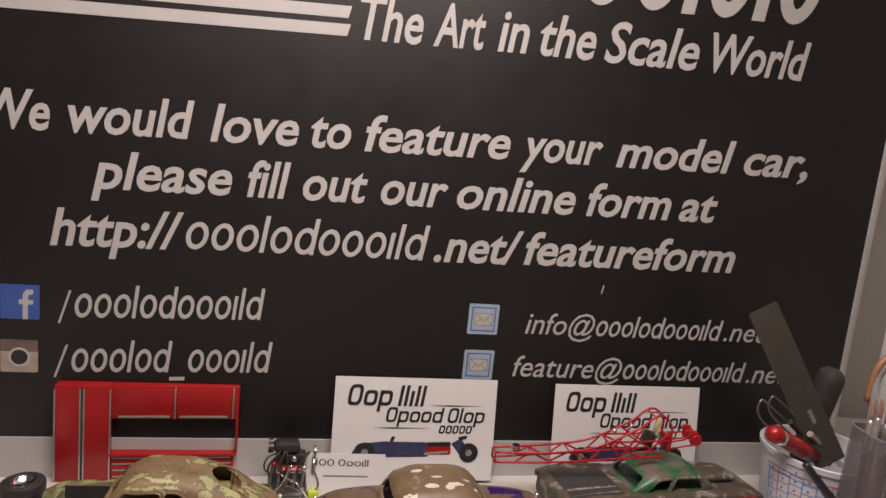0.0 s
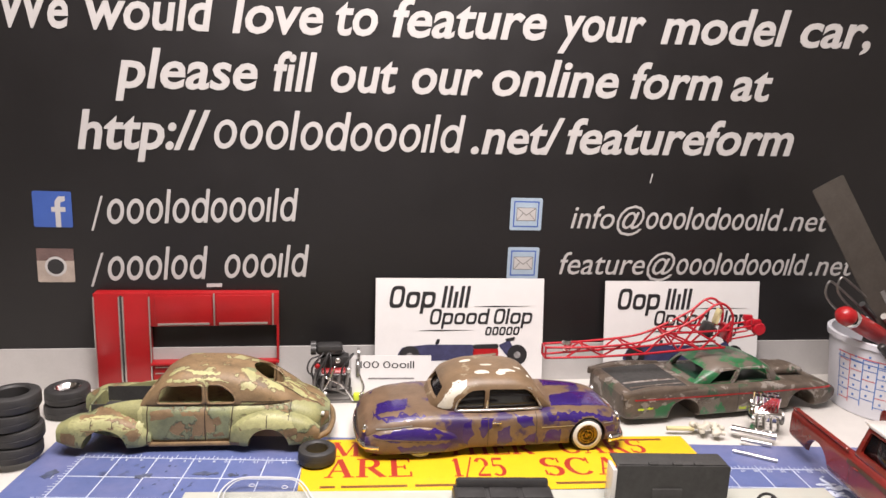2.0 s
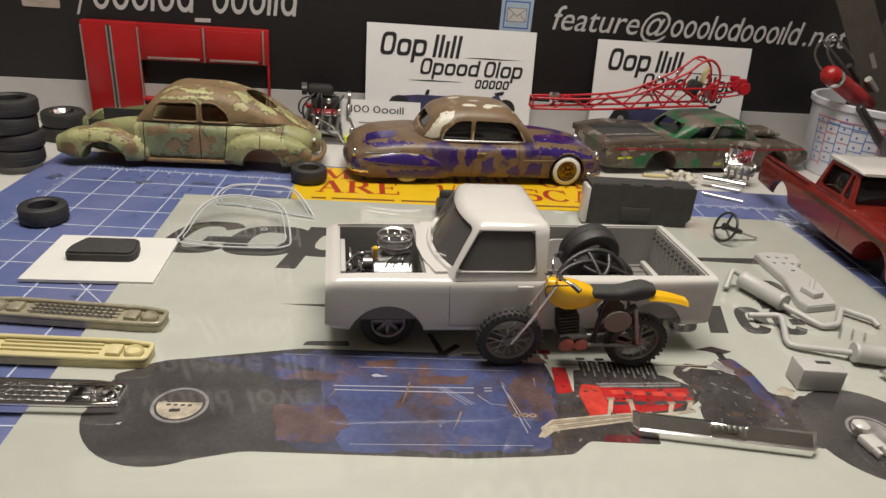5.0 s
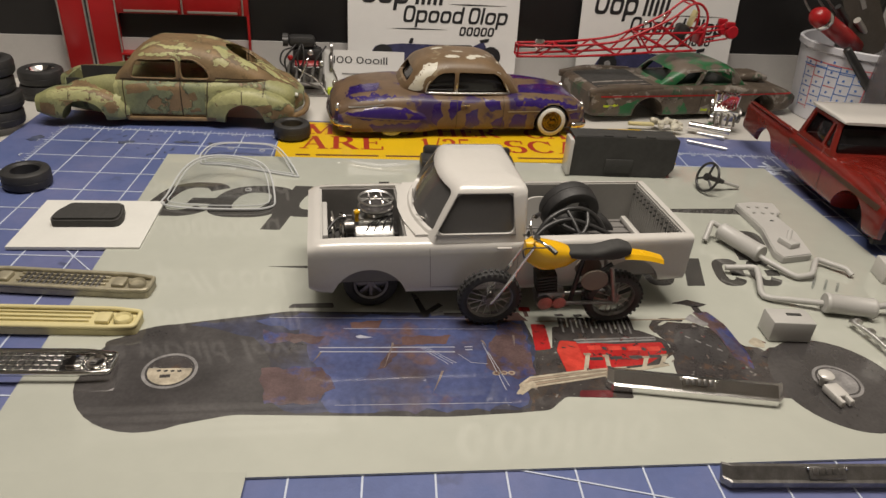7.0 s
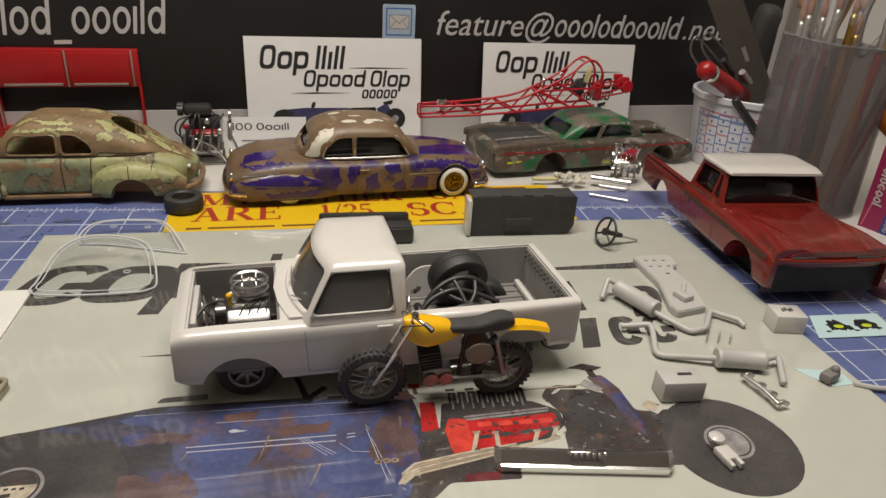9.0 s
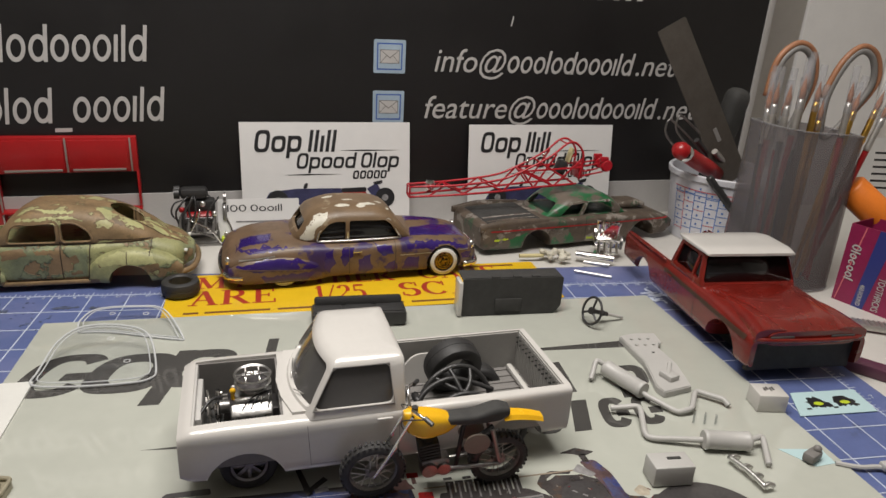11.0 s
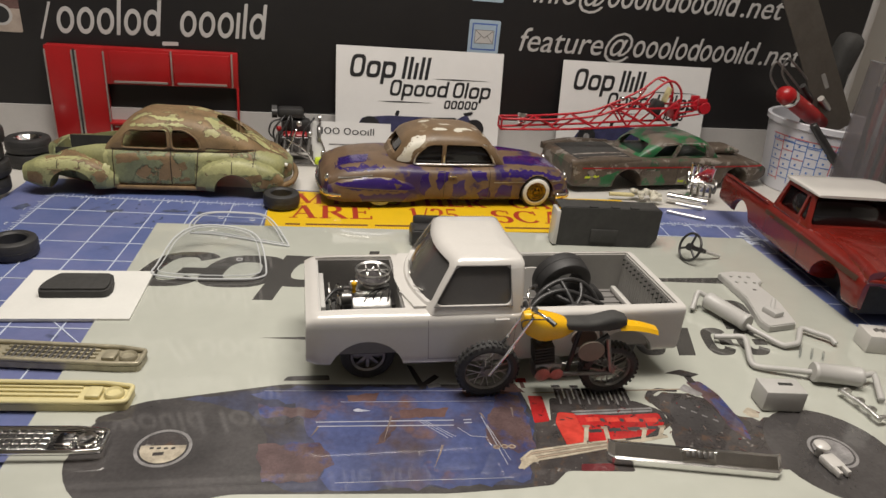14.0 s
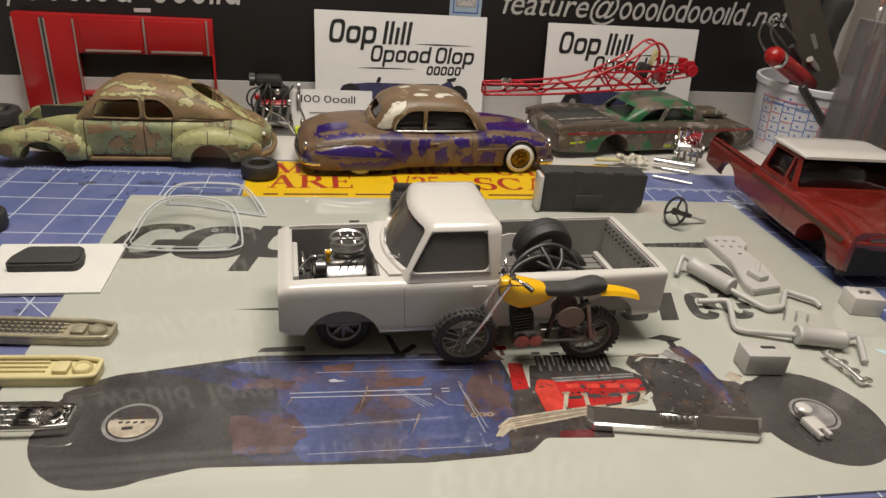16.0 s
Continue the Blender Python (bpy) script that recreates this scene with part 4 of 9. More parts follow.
for cz in (0.1575, 0.1115):
    icon(0.0525, cz, 0.030, M_SKYBLUE, "icon_square")
    icon_piece([(-0.012, -0.012), (0.012, -0.012), (0.012, 0.012), (-0.012, 0.012)], 0.0525, cz, M_FBBLUE, 1)
    icon_piece([(-0.0108, -0.0108), (0.0108, -0.0108), (0.0108, 0.0108), (-0.0108, 0.0108)], 0.0525, cz, M_SKYBLUE, 2)
    icon_piece([(-0.0092, -0.0062), (0.0092, -0.0062), (0.0092, 0.0062), (-0.0092, 0.0062)], 0.0525, cz, M_BEDGREY, 3)
    icon_piece([(-0.0086, -0.0056), (0.0086, -0.0056), (0.0086, 0.0056), (-0.0086, 0.0056)], 0.0525, cz, INK_W, 4)
    for s in (-1, 1):
        icon_piece(strip((s * -0.0086, 0.0056), (s * 0.0004, -0.0014), 0.0007), 0.0525, cz, M_BEDGREY, 5)
        icon_piece(strip((s * -0.0086, -0.0056), (s * -0.0030, 0.0008), 0.0006), 0.0525, cz, M_BEDGREY, 5)
on_board(lettering("/", 0.042, SH), -0.3224, -0.312, 0.137, 0.137, INK_W, "letter")
on_board(mark_row("ooolodoooild", 0.029, SH), -0.309, -0.1514, 0.1422, 0.1474, INK_W, "printed_shape")
on_board(lettering("/", 0.042, SH), -0.3254, -0.314, 0.0885, 0.0885, INK_W, "letter")
on_board(mark_row("ooolod_oooild", 0.029, SH), -0.311, -0.1423, 0.0932, 0.0977, INK_W, "printed_shape")
on_board(lettering("info@", 0.031, SH), 0.0961, 0.168, 0.1452, 0.1452, INK_W, "letter")
on_board(mark_row("ooolodoooild", 0.022, SH), 0.170, 0.311, 0.1454, 0.1457, INK_W, "printed_shape")
on_board(lettering(".net", 0.031, SH), 0.314, 0.3618, 0.1459, 0.1459, INK_W, "letter")
on_board(lettering("feature@", 0.031, SH), 0.0882, 0.204, 0.101, 0.101, INK_W, "letter")
on_board(mark_row("ooolodoooild", 0.022, SH), 0.206, 0.346, 0.101, 0.101, INK_W, "printed_shape")
on_board(lettering(".net", 0.031, SH), 0.349, 0.397, 0.101, 0.101, INK_W, "letter")
bm = bmesh.new()
slab(bm, strip((0, 0), (0.002, 0.009), 0.0016), 0, 0.0002)
on_board(bm, 0.1697, 0.1725, 0.189, 0.189, INK_W, "printed_mark")


def ellipse_outline(cx, cy, r, n=24):
    return [(cx + r * math.cos(2 * math.pi * i / n), cy + r * math.sin(2 * math.pi * i / n)) for i in range(n)]


# ---- logo cards that lean on the backdrop ----
def logo_card(cx, w, h, lean, label):
    """A stiff white card with the shop's mark as plain shapes; local x along the board."""
    base = backdrop.matrix_basis @ pose(cx, -0.016, 0.0035, -lean)
    card = thing("logo_card", base, label, "card", "logo cards")
    bm = bmesh.new()
    box(bm, (0, 0.0004, h / 2), (w, 0.0008, h))
    part("card_sheet", bm, M_CARD, card, smooth=False)

    def ink(bm, x0, x1, z, mat=M_INK):
        fit_width(bm, x0, x1)
        pieces("printed_shape", moved(bm, pose(0, -0.0001, z, 90)), mat, card)
    k = w / 0.157
    ink(mark_row("Rop llill", 0.020 * k, 0.2, 0.20, wide=1.1, square=3.5), -0.066 * k, 0.009 * k, h - 0.0270 * k)
    ink(mark_row("Rpood Rlop", 0.0145 * k, 0.2, 0.19, wide=1.1, square=3.5), -0.029 * k, 0.068 * k, h - 0.0425 * k)
    ink(mark_row("RRRRR", 0.0080 * k, 0.2, 0.24, wide=1.1, square=3.5), 0.023 * k, 0.056 * k, h - 0.0530 * k)
    for x0, x1, z in ((0.012, 0.066, 0.026), (-0.040, 0.012, 0.048)):
        bm = bmesh.new()
        slab(bm, [(0, 0), (0.02, -0.0006), (0.054, 0), (0.02, 0.0006)], 0, 0.0002)
        ink(bm, x0 * k, x1 * k, h - z * k)
    # the lower picture: a dark low streamliner with a rider's bars and a red engine
    for q, m, lev in (([(-0.060, 0.006), (-0.054, 0.0160), (-0.030, 0.0185), (0.012, 0.0180), (0.014, 0.004), (-0.055, 0.003)], M_CARDNAVY, 1), ([(0.012, 0.0140), (0.036, 0.0140), (0.036, 0.0060), (0.012, 0.0060)], M_RED, 1), ([(0.012, 0.0180), (0.036, 0.0185), (0.036, 0.0140), (0.012, 0.0140)], M_INK, 2),
                      ([(0.036, 0.0170), (0.046, 0.0220), (0.056, 0.0060), (0.046, 0.0050)], M_CARDNAVY, 2), ([(-0.024, 0.0185), (-0.022, 0.0235), (-0.019, 0.0235), (-0.020, 0.0185)], M_INK, 1), ([(0.042, 0.0230), (0.052, 0.0250), (0.051, 0.0215), (0.044, 0.0205)], M_INK, 3), ([(0.010, 0.0080), (0.034, 0.0100), (0.034, 0.0080), (0.010, 0.0055)], M_P_TAN, 3)):
        bm = bmesh.new()
        slab(bm, round_poly([(x * k, y * k) for x, y in q], 0.002), 0, 0.0001 + 0.0001 * lev)
        part("printed_shape", moved(bm, pose(0, -0.0001, h - 0.0795 * k, 90)), m, card, smooth=False)
    for x in (-0.047, 0.054):
        bm = bmesh.new()
        slab(bm, ellipse_outline(x * k, 0.008 * k, 0.0095 * k), 0, 0.0005)
        part("printed_wheel", moved(bm, pose(0, -0.0001, h - 0.0795 * k, 90)), M_INK, card, smooth=False)
        bm = bmesh.new()
        slab(bm, ellipse_outline(x * k, 0.008 * k, 0.0032 * k), 0, 0.0006)
        part("printed_hub", moved(bm, pose(0, -0.0001, h - 0.0795 * k, 90)), M_P_GREY, card, smooth=False)
    return card


logo_card(-0.0055, 0.157, 0.099, 8, "white card with black shop mark standing behind the purple coupe")
logo_card(0.2135, 0.160, 0.097, 8, "white card with black shop mark standing behind the red tube frame")
card = thing("name_card", pose(-0.066, 0.688, -0.0035, -12, 0, 4), "small white printed name card behind the coupe", "card")
bm = bmesh.new()
box(bm, (0, 0.0004, 0.0195), (0.07, 0.0008, 0.039))
part("card_sheet", bm, M_CARD, card, smooth=False)
pieces("printed_shape", moved(fit_width(mark_row("lRR Rooill", 0.006, 0.0, 0.14), -0.027, 0.020), pose(0, -0.0001, 0.028, 90)), M_INK, card)
bm = bmesh.new()
slab(bm, strip((-0.02, 0), (0.02, 0), 0.0012), 0, 0.0002)
part("printed_shape", moved(bm, pose(0, -0.0001, 0.019, 90)), M_P_GREY, card, smooth=False)

# ---- model cars, one to twenty-five; local x points to the front ----
def tyre_mesh(r=0.0135, w=0.010, hole=0.0078, lugs=0):
    bm = bmesh.new()
    prof = [(hole, -w * 0.40), (hole + 0.0012, -w * 0.5), (r * 0.86, -w * 0.5), (r * 0.96, -w * 0.42), (r, -w * 0.28), (r, -w * 0.02), (r * 0.985, 0.0),
            (r, w * 0.02), (r, w * 0.28), (r * 0.96, w * 0.42), (r * 0.86, w * 0.5), (hole + 0.0012, w * 0.5), (hole, w * 0.40)]
    lathe(bm, prof, 36, closed=True)
    for k in range(lugs):
        a = 2 * math.pi * k / lugs
        for s in (-1, 1):
            box(bm, ((r - 0.0001) * math.cos(a + s * 0.05), (r - 0.0001) * math.sin(a + s * 0.05), s * w * 0.25), (0.0012, r * 0.09, w * 0.36), rot=(0, 0, math.degrees(a)))
    bmesh.ops.recalc_face_normals(bm, faces=bm.faces)
    return bm


def wheel(parent, x, y, r=0.0135, w=0.010, whitewall=False, rim=M_CHROME, spokes=5, z=None):
    """A wheel with tyre and rim, its axle along y."""
    s = 1 if y > 0 else -1
    w_ob = part("wheel", tyre_mesh(r, w, r * 0.6), M_RUBBER, parent, at=pose(x, y, r if z is None else z, 90 * -s))
    bm = bmesh.new()
    lathe(bm, [(r * 0.62, w * 0.30), (r * 0.62, w * 0.48), (r * 0.54, w * 0.44), (r * 0.50, w * 0.2), (r * 0.18, w * 0.30), (r * 0.14, w * 0.42), (0.0001, w * 0.44)], 28)
    for k in range(spokes):
        a = 2 * math.pi * k / spokes
        box(bm, (r * 0.34 * math.cos(a), r * 0.34 * math.sin(a), w * 0.32), (r * 0.42, r * 0.14, w * 0.12), 0.0003, (0, 0, math.degrees(a)))
    part("rim", bm, rim, w_ob)
    if whitewall:
        bm = bmesh.new()
        lathe(bm, [(r * 0.66, w * 0.505), (r * 0.90, w * 0.50), (r * 0.90, w * 0.47)], 32)
        part("whitewall", bm, M_PAPER, w_ob, "white sidewall band")
        for k, q in enumerate((0.30, 0.44)):
            bm = bmesh.new()
            lathe(bm, [(r * q, w * 0.47), (r * (q + 0.05), w * 0.50), (r * (q + 0.09), w * 0.47)], 28)
            part("cap_ring", bm, M_GOLD, w_ob, "gold ring on the wheel cover")
    return w_ob


def arch(x, z, r, y0, y1):
    c = bmesh.new()
    cyl(c, (x, y0, z), (x, y1, z), r, n=32)
    return c


def block(c, s, bev=0.0):
    bm = bmesh.new()
    box(bm, c, s, bev)
    return bm


def frustum(lo, hi, z0, z1, bev):
    """A cab-like block: lo and hi are (x0, x1, half width) at z0 and z1."""
    bm = bmesh.new()
    a = [bm.verts.new(p) for p in ((lo[0], -lo[2], z0), (lo[1], -lo[2], z0), (lo[1], lo[2], z0), (lo[0], lo[2], z0))]
    b = [bm.verts.new(p) for p in ((hi[0], -hi[2], z1), (hi[1], -hi[2], z1), (hi[1], hi[2], z1), (hi[0], hi[2], z1))]
    bm.faces.new(a[::-1])
    bm.faces.new(b)
    for k in range(4):
        bm.faces.new((a[k], a[(k + 1) % 4], b[(k + 1) % 4], b[k]))
    if bev:
        bmesh.ops.bevel(bm, geom=bm.edges[:], offset=bev, segments=4, affect="EDGES", profile=0.5)
    return bm


def prism_y(pts, y0, y1):
    """A cutter: the outline (x, z) drawn through from y0 to y1."""
    bm = bmesh.new()
    slab(bm, pts, y0, y1)
    for v in bm.verts:
        v.co = Vector((v.co.x, v.co.z, v.co.y))
    bmesh.ops.recalc_face_normals(bm, faces=bm.faces)
    return bm


def prism_x(pts, x0, x1):
    """A cutter: the outline (y, z) drawn through from x0 to x1."""
    bm = bmesh.new()
    slab(bm, pts, x0, x1)
    for v in bm.verts:
        v.co = Vector((v.co.z, v.co.x, v.co.y))
    bmesh.ops.recalc_face_normals(bm, faces=bm.faces)
    return bm


def cab_shell(lo, hi, z0, z1, bev, t, win, wind, rear):
    """A hollow cab with side windows, windscreen and rear window cut right through."""
    shell = frustum(lo, hi, z0, z1, bev)
    inner = frustum((lo[0] + t, lo[1] - t, lo[2] - t), (hi[0] + t, hi[1] - t, hi[2] - t), z0 - 0.002, z1 - t, 0)
    cuts = [inner]
    for w in win:
        cuts.append(prism_y(round_poly(w, 0.002), -0.1, 0.1))
    mid = (lo[0] + lo[1]) / 2
    cuts.append(prism_x(round_poly(wind, 0.003), mid, 0.2))
    cuts.append(prism_x(round_poly(rear, 0.003), -0.2, mid - 0.004))
    return carve(shell, cuts)


def bmesh_of(car, name):
    bm = bmesh.new()
    for ch in car.children:
        if ch.name.split(".")[0] == name:
            bm.from_mesh(ch.data)
    return bm


def tree_of_mesh(ob):
    bm = bmesh.new()
    bm.from_mesh(ob.data)
    t = tree_of(bm)
    bm.free()
    return t


# --- white pickup ---
def white_pickup():
    car = thing("model_pickup", pose(0.0135, 0.388, 0.0004, 0, 0, 186.0), "unfinished glossy white model pickup with open engine bay", "model car")
    low = bmesh.new()
    hull(low, [(-0.0870, 0.0325, 0.0140, 0.0400, 14, 14), (-0.03, 0.0335, 0.0120, 0.0398, 12, 12), (0.02, 0.0335, 0.0112, 0.0398, 10, 10), (0.07, 0.0330, 0.0112, 0.0398, 9, 8), (0.088, 0.0325, 0.0120, 0.0392, 9, 9), (0.093, 0.0315, 0.0140, 0.0372, 9, 8)], 44, 48)
    low = carve(low, [block((-0.0443, 0, 0.042), (0.0794, 0.057, 0.052)), block((0.0685, 0, 0.040), (0.038, 0.053, 0.056)), block((0.0165, 0, 0.033), (0.044, 0.055, 0.036)),
                      arch(0.0660, 0.0095, 0.0170, -0.1, 0.1), arch(-0.0575, 0.0115, 0.0165, -0.1, 0.1)])
    body = part("body", low, M_WHITEPL, car)
    rings = ((0.0385, -0.0042, 0.0475, 0.0322, 0.0085), (0.0500, -0.0042, 0.0405, 0.0300, 0.0070), (0.0590, -0.0040, 0.0345, 0.0277, 0.0055), (0.0612, -0.0040, 0.0333, 0.0268, 0.0052), (0.0630, -0.0032, 0.0315, 0.0245, 0.0048), (0.0640, -0.0012, 0.0285, 0.0205, 0.0040), (0.0645, 0.0040, 0.0220, 0.0140, 0.0020))

    def cab_form(inset, lower, count):
        bm = bmesh.new()
        secs = []
        for z, xr, xf, w, bow in rings[:count]:
            w, xr, xf = w - inset, xr + inset, xf - inset
            front = [(xf - bow * q * q, w * q) for q in (-1, -0.75, -0.5, -0.25, 0, 0.25, 0.5, 0.75, 1)]
            outline = round_poly([(xr, -w)] + front + [(xr, w)], 0.0022, 3)
            secs.append([(v.x, v.y, z - (lower if z > 0.04 else 0.002 if lower else 0)) for v in outline])
        loft(bm, secs)
        return bm
    cab = carve(cab_form(0.0, 0.0, 7), [
                prism_y(round_poly([(0.0015, 0.0425), (0.0372, 0.0425), (0.0278, 0.0604), (0.0030, 0.0604)], 0.0036), -0.1, 0.1),
                prism_x(round_poly([(-0.0282, 0.0420), (0.0282, 0.0420), (0.0236, 0.0602), (-0.0236, 0.0602)], 0.003), 0.0240, 0.2),
                prism_x(round_poly([(-0.024, 0.045), (0.024, 0.045), (0.0215, 0.0588), (-0.0215, 0.0588)], 0.003), -0.2, 0.005),
                cab_form(0.0014, 0.0012, 7)])
    part("cab", cab, M_WHITEPL, car)
    part("window_glass", cab_form(0.0010, 0.0008, 5), M_SMOKE, car, "smoked grey windows")
    # rubber round the windows and wipers
    for s in (-1, 1):
        bm = bmesh.new()
        tube(bm, [(0.0012, s * 0.0317, 0.0424), (0.0374, s * 0.0317, 0.0424), (0.0279, s * 0.0274, 0.0606), (0.0033, s * 0.0274, 0.0606)], 0.0004, 6, False, True)
        part("window_rubber", bm, M_BEDGREY, car)
        bm = bmesh.new()
        tube(bm, [(0.0420 - 0.002 * (s > 0), s * 0.016 + 0.002, 0.0435), (0.0440, s * 0.006 + 0.008, 0.0440)], 0.0003, 6, False)
        part("wiper", bm, M_SILVER, car)
    bm = bmesh.new()
    front = [(0.0512 - 0.0055 * q * q, 0.0275 * q) for q in (-1, -0.5, 0, 0.5, 1)]
    slab(bm, [(0.036, 0.0275), (0.036, -0.0275)] + front, 0.0392, 0.0408)
    part("cowl", bm, M_WHITEPL, car)
    # bed and bay linings: the recesses' shade is put into greys below the white shell
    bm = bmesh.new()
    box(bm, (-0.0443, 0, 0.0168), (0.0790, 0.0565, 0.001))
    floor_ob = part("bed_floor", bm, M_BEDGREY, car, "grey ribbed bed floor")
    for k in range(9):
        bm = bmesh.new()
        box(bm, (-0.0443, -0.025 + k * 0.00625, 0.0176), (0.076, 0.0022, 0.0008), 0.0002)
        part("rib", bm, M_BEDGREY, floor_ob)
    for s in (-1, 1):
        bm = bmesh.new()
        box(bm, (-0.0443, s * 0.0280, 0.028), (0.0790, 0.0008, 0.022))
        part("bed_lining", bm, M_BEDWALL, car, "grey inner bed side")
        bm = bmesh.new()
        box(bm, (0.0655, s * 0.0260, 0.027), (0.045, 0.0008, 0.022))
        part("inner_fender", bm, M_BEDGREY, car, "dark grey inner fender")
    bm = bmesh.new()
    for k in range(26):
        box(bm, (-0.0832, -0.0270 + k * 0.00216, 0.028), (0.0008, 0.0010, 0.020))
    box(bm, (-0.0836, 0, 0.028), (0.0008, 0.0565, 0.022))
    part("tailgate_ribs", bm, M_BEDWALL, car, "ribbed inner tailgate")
    bm = bmesh.new()
    for k in range(13):
        for z in (0.0365, 0.0335):
            cyl(bm, (-0.0828, -0.026 + k * 0.0043, z), (-0.0818, -0.026 + k * 0.0043, z), 0.0005, n=6)
    part("tailgate_holes", bm, M_BLACKMATT, car)
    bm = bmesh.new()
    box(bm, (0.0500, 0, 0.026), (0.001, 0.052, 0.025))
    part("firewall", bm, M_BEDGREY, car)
    bm = bmesh.new()
    box(bm, (0.0655, 0, 0.0160), (0.042, 0.052, 0.001))
    part("bay_floor", bm, M_BLACKMATT, car)
    bm = bmesh.new()
    box(bm, (0.0870, 0, 0.0275), (0.0012, 0.052, 0.0215), 0.0003)
    box(bm, (0.0855, 0, 0.0265), (0.003, 0.034, 0.018), 0.0005)
    part("radiator", bm, M_GREYPL, car)
    bm = bmesh.new()
    box(bm, (0.0165, 0, 0.018), (0.043, 0.054, 0.003))
    box(bm, (0.002, 0, 0.026), (0.012, 0.050, 0.016), 0.002)
    box(bm, (-0.003, 0, 0.034), (0.005, 0.050, 0.018), 0.002, (0, -10, 0))
    box(bm, (0.037, 0, 0.036), (0.006, 0.052, 0.006), 0.002)
    part("interior", bm, M_BLACKMATT, car, "dark seat and dashboard")
    for s in (-1, 1):
        bm = bmesh.new()
        box(bm, (0.006, s * 0.0342, 0.0365), (0.007, 0.0012, 0.0012), 0.0005)
        part("door_handle", bm, M_WHITEPL, car)
    tree = None
    # door gaps and window rubbers
    full = bmesh.new()
    full.from_mesh(body.data)
    tree = tree_of(full)
    full.free()
    for s in (-1, 1):
        for a, b in (((-0.0010, 0.0390), (-0.0010, 0.0165)), ((0.0400, 0.0390), (0.0385, 0.0165)), ((-0.0010, 0.0165), (0.0385, 0.0165))):
            bm = bmesh.new()
            cling(bm, tree, strip(a, b, 0.00028), "y", s, 0.00008)
            part("door_gap", bm, M_BEDGREY, car)
        bm = bmesh.new()
        cling(bm, tree, strip((-0.085, 0.0335), (0.090, 0.0335), 0.0006), "y", s, 0.00015)
        part("body_crease", bm, M_WHITEPL, car)
    for x in (0.0620, -0.0575):
        for s in (-1, 1):
            wheel(car, x + 0.0028 * (x > 0), s * 0.0190, 0.0128, 0.0110, rim=M_DULLMETAL, spokes=8)
    for y in (-0.0065, 0.0065):
        bm = bmesh.new()
        box(bm, (0.004, y * 0.6, 0.0125), (0.150, 0.0022, 0.0040), 0.0004)
        part("frame_rail", bm, M_BLACKMATT, car)
    # engine
    bm = bmesh.new()
    box(bm, (0.062, 0, 0.0230), (0.026, 0.013, 0.014), 0.001)
    eng = part("engine", bm, M_ENGINE, car, "chrome plated V8 engine")
    for s in (-1, 1):
        bm = bmesh.new()
        box(bm, (0.0625, s * 0.0095, 0.0318), (0.0185, 0.0065, 0.0050), 0.0012, (s * -35, 0, 0))
        cover = part("valve_cover", bm, M_PLATED, eng)
        for k in range(4):
            bm = bmesh.new()
            lathe(bm, [(0.0007, 0.0), (0.0012, 0.0008), (0.0017, 0.0)], 12, pose(0.0562 + k * 0.0042, s * 0.0128, 0.0300, s * -70))
            part("cover_port", bm, M_CHROME, cover)
        bm = bmesh.new()
        for k in range(4):
            tube(bm, [(0.0555 + k * 0.0045, s * 0.0125, 0.0270), (0.0545 + k * 0.0045, s * 0.0165, 0.0250), (0.0530 + k * 0.0040, s * 0.0170, 0.0200)], 0.0011, 8)
        tube(bm, [(0.0700, s * 0.0170, 0.0205), (0.0520, s * 0.0172, 0.0190)], 0.0014, 8)
        part("header", bm, M_PLATED, eng)
        bm = bmesh.new()
        for k in range(4):
            tube(bm, [(0.0535, s * 0.002, 0.0375), (0.0545 + k * 0.003, s * 0.009, 0.0375), (0.0560 + k * 0.0045, s * 0.0125, 0.0280)], 0.00035, 5)
        part("plug_wire", bm, M_BLACKPL, eng)
    bm = bmesh.new()
    box(bm, (0.0615, 0, 0.0345), (0.017, 0.010, 0.0050), 0.001)
    cyl(bm, (0.0615, 0, 0.037), (0.0615, 0, 0.0405), 0.0042, n=16)
    part("intake", bm, M_PLATED, eng)
    ring_at = pose(0.0615, 0, 0.0)
    for k, (z, r) in enumerate(((0.0416, 0.0084), (0.0454, 0.0086))):
        bm = bmesh.new()
        lathe(bm, [(r - 0.0012, z), (r - 0.0004, z + 0.0006), (r, z), (r - 0.0004, z - 0.0006)], 28, ring_at, True)
        part("air_cleaner_ring", bm, M_PLATED, eng)
    bm = bmesh.new()
    lathe(bm, [(0.0001, 0.0410), (0.0070, 0.0410), (0.0076, 0.0404), (0.0001, 0.0404)], 24, ring_at)
    part("air_cleaner_base", bm, M_ENGINE, eng)
    for k in range(2):
        bm = bmesh.new()
        tube(bm, [(0.0615 - 0.003 + k * 0.006, -0.0065, 0.0454), (0.0615 - 0.003 + k * 0.006, 0.0065, 0.0454)], 0.0005, 6, False)
        tube(bm, [(0.0615 - 0.003 + k * 0.006, 0.003, 0.0454), (0.0615 - 0.003 + k * 0.006, 0.003, 0.0405)], 0.0005, 6, False)
        part("air_cleaner_bar", bm, M_CHROME, eng)
    bm = bmesh.new()
    tube(bm, [(0.0540, 0, 0.0454), (0.0690, 0, 0.0454)], 0.0006, 6, False)
    ball(bm, (0.0615, 0, 0.0458), 0.0011, n=8)
    part("wing_nut", bm, M_CHROME, eng)
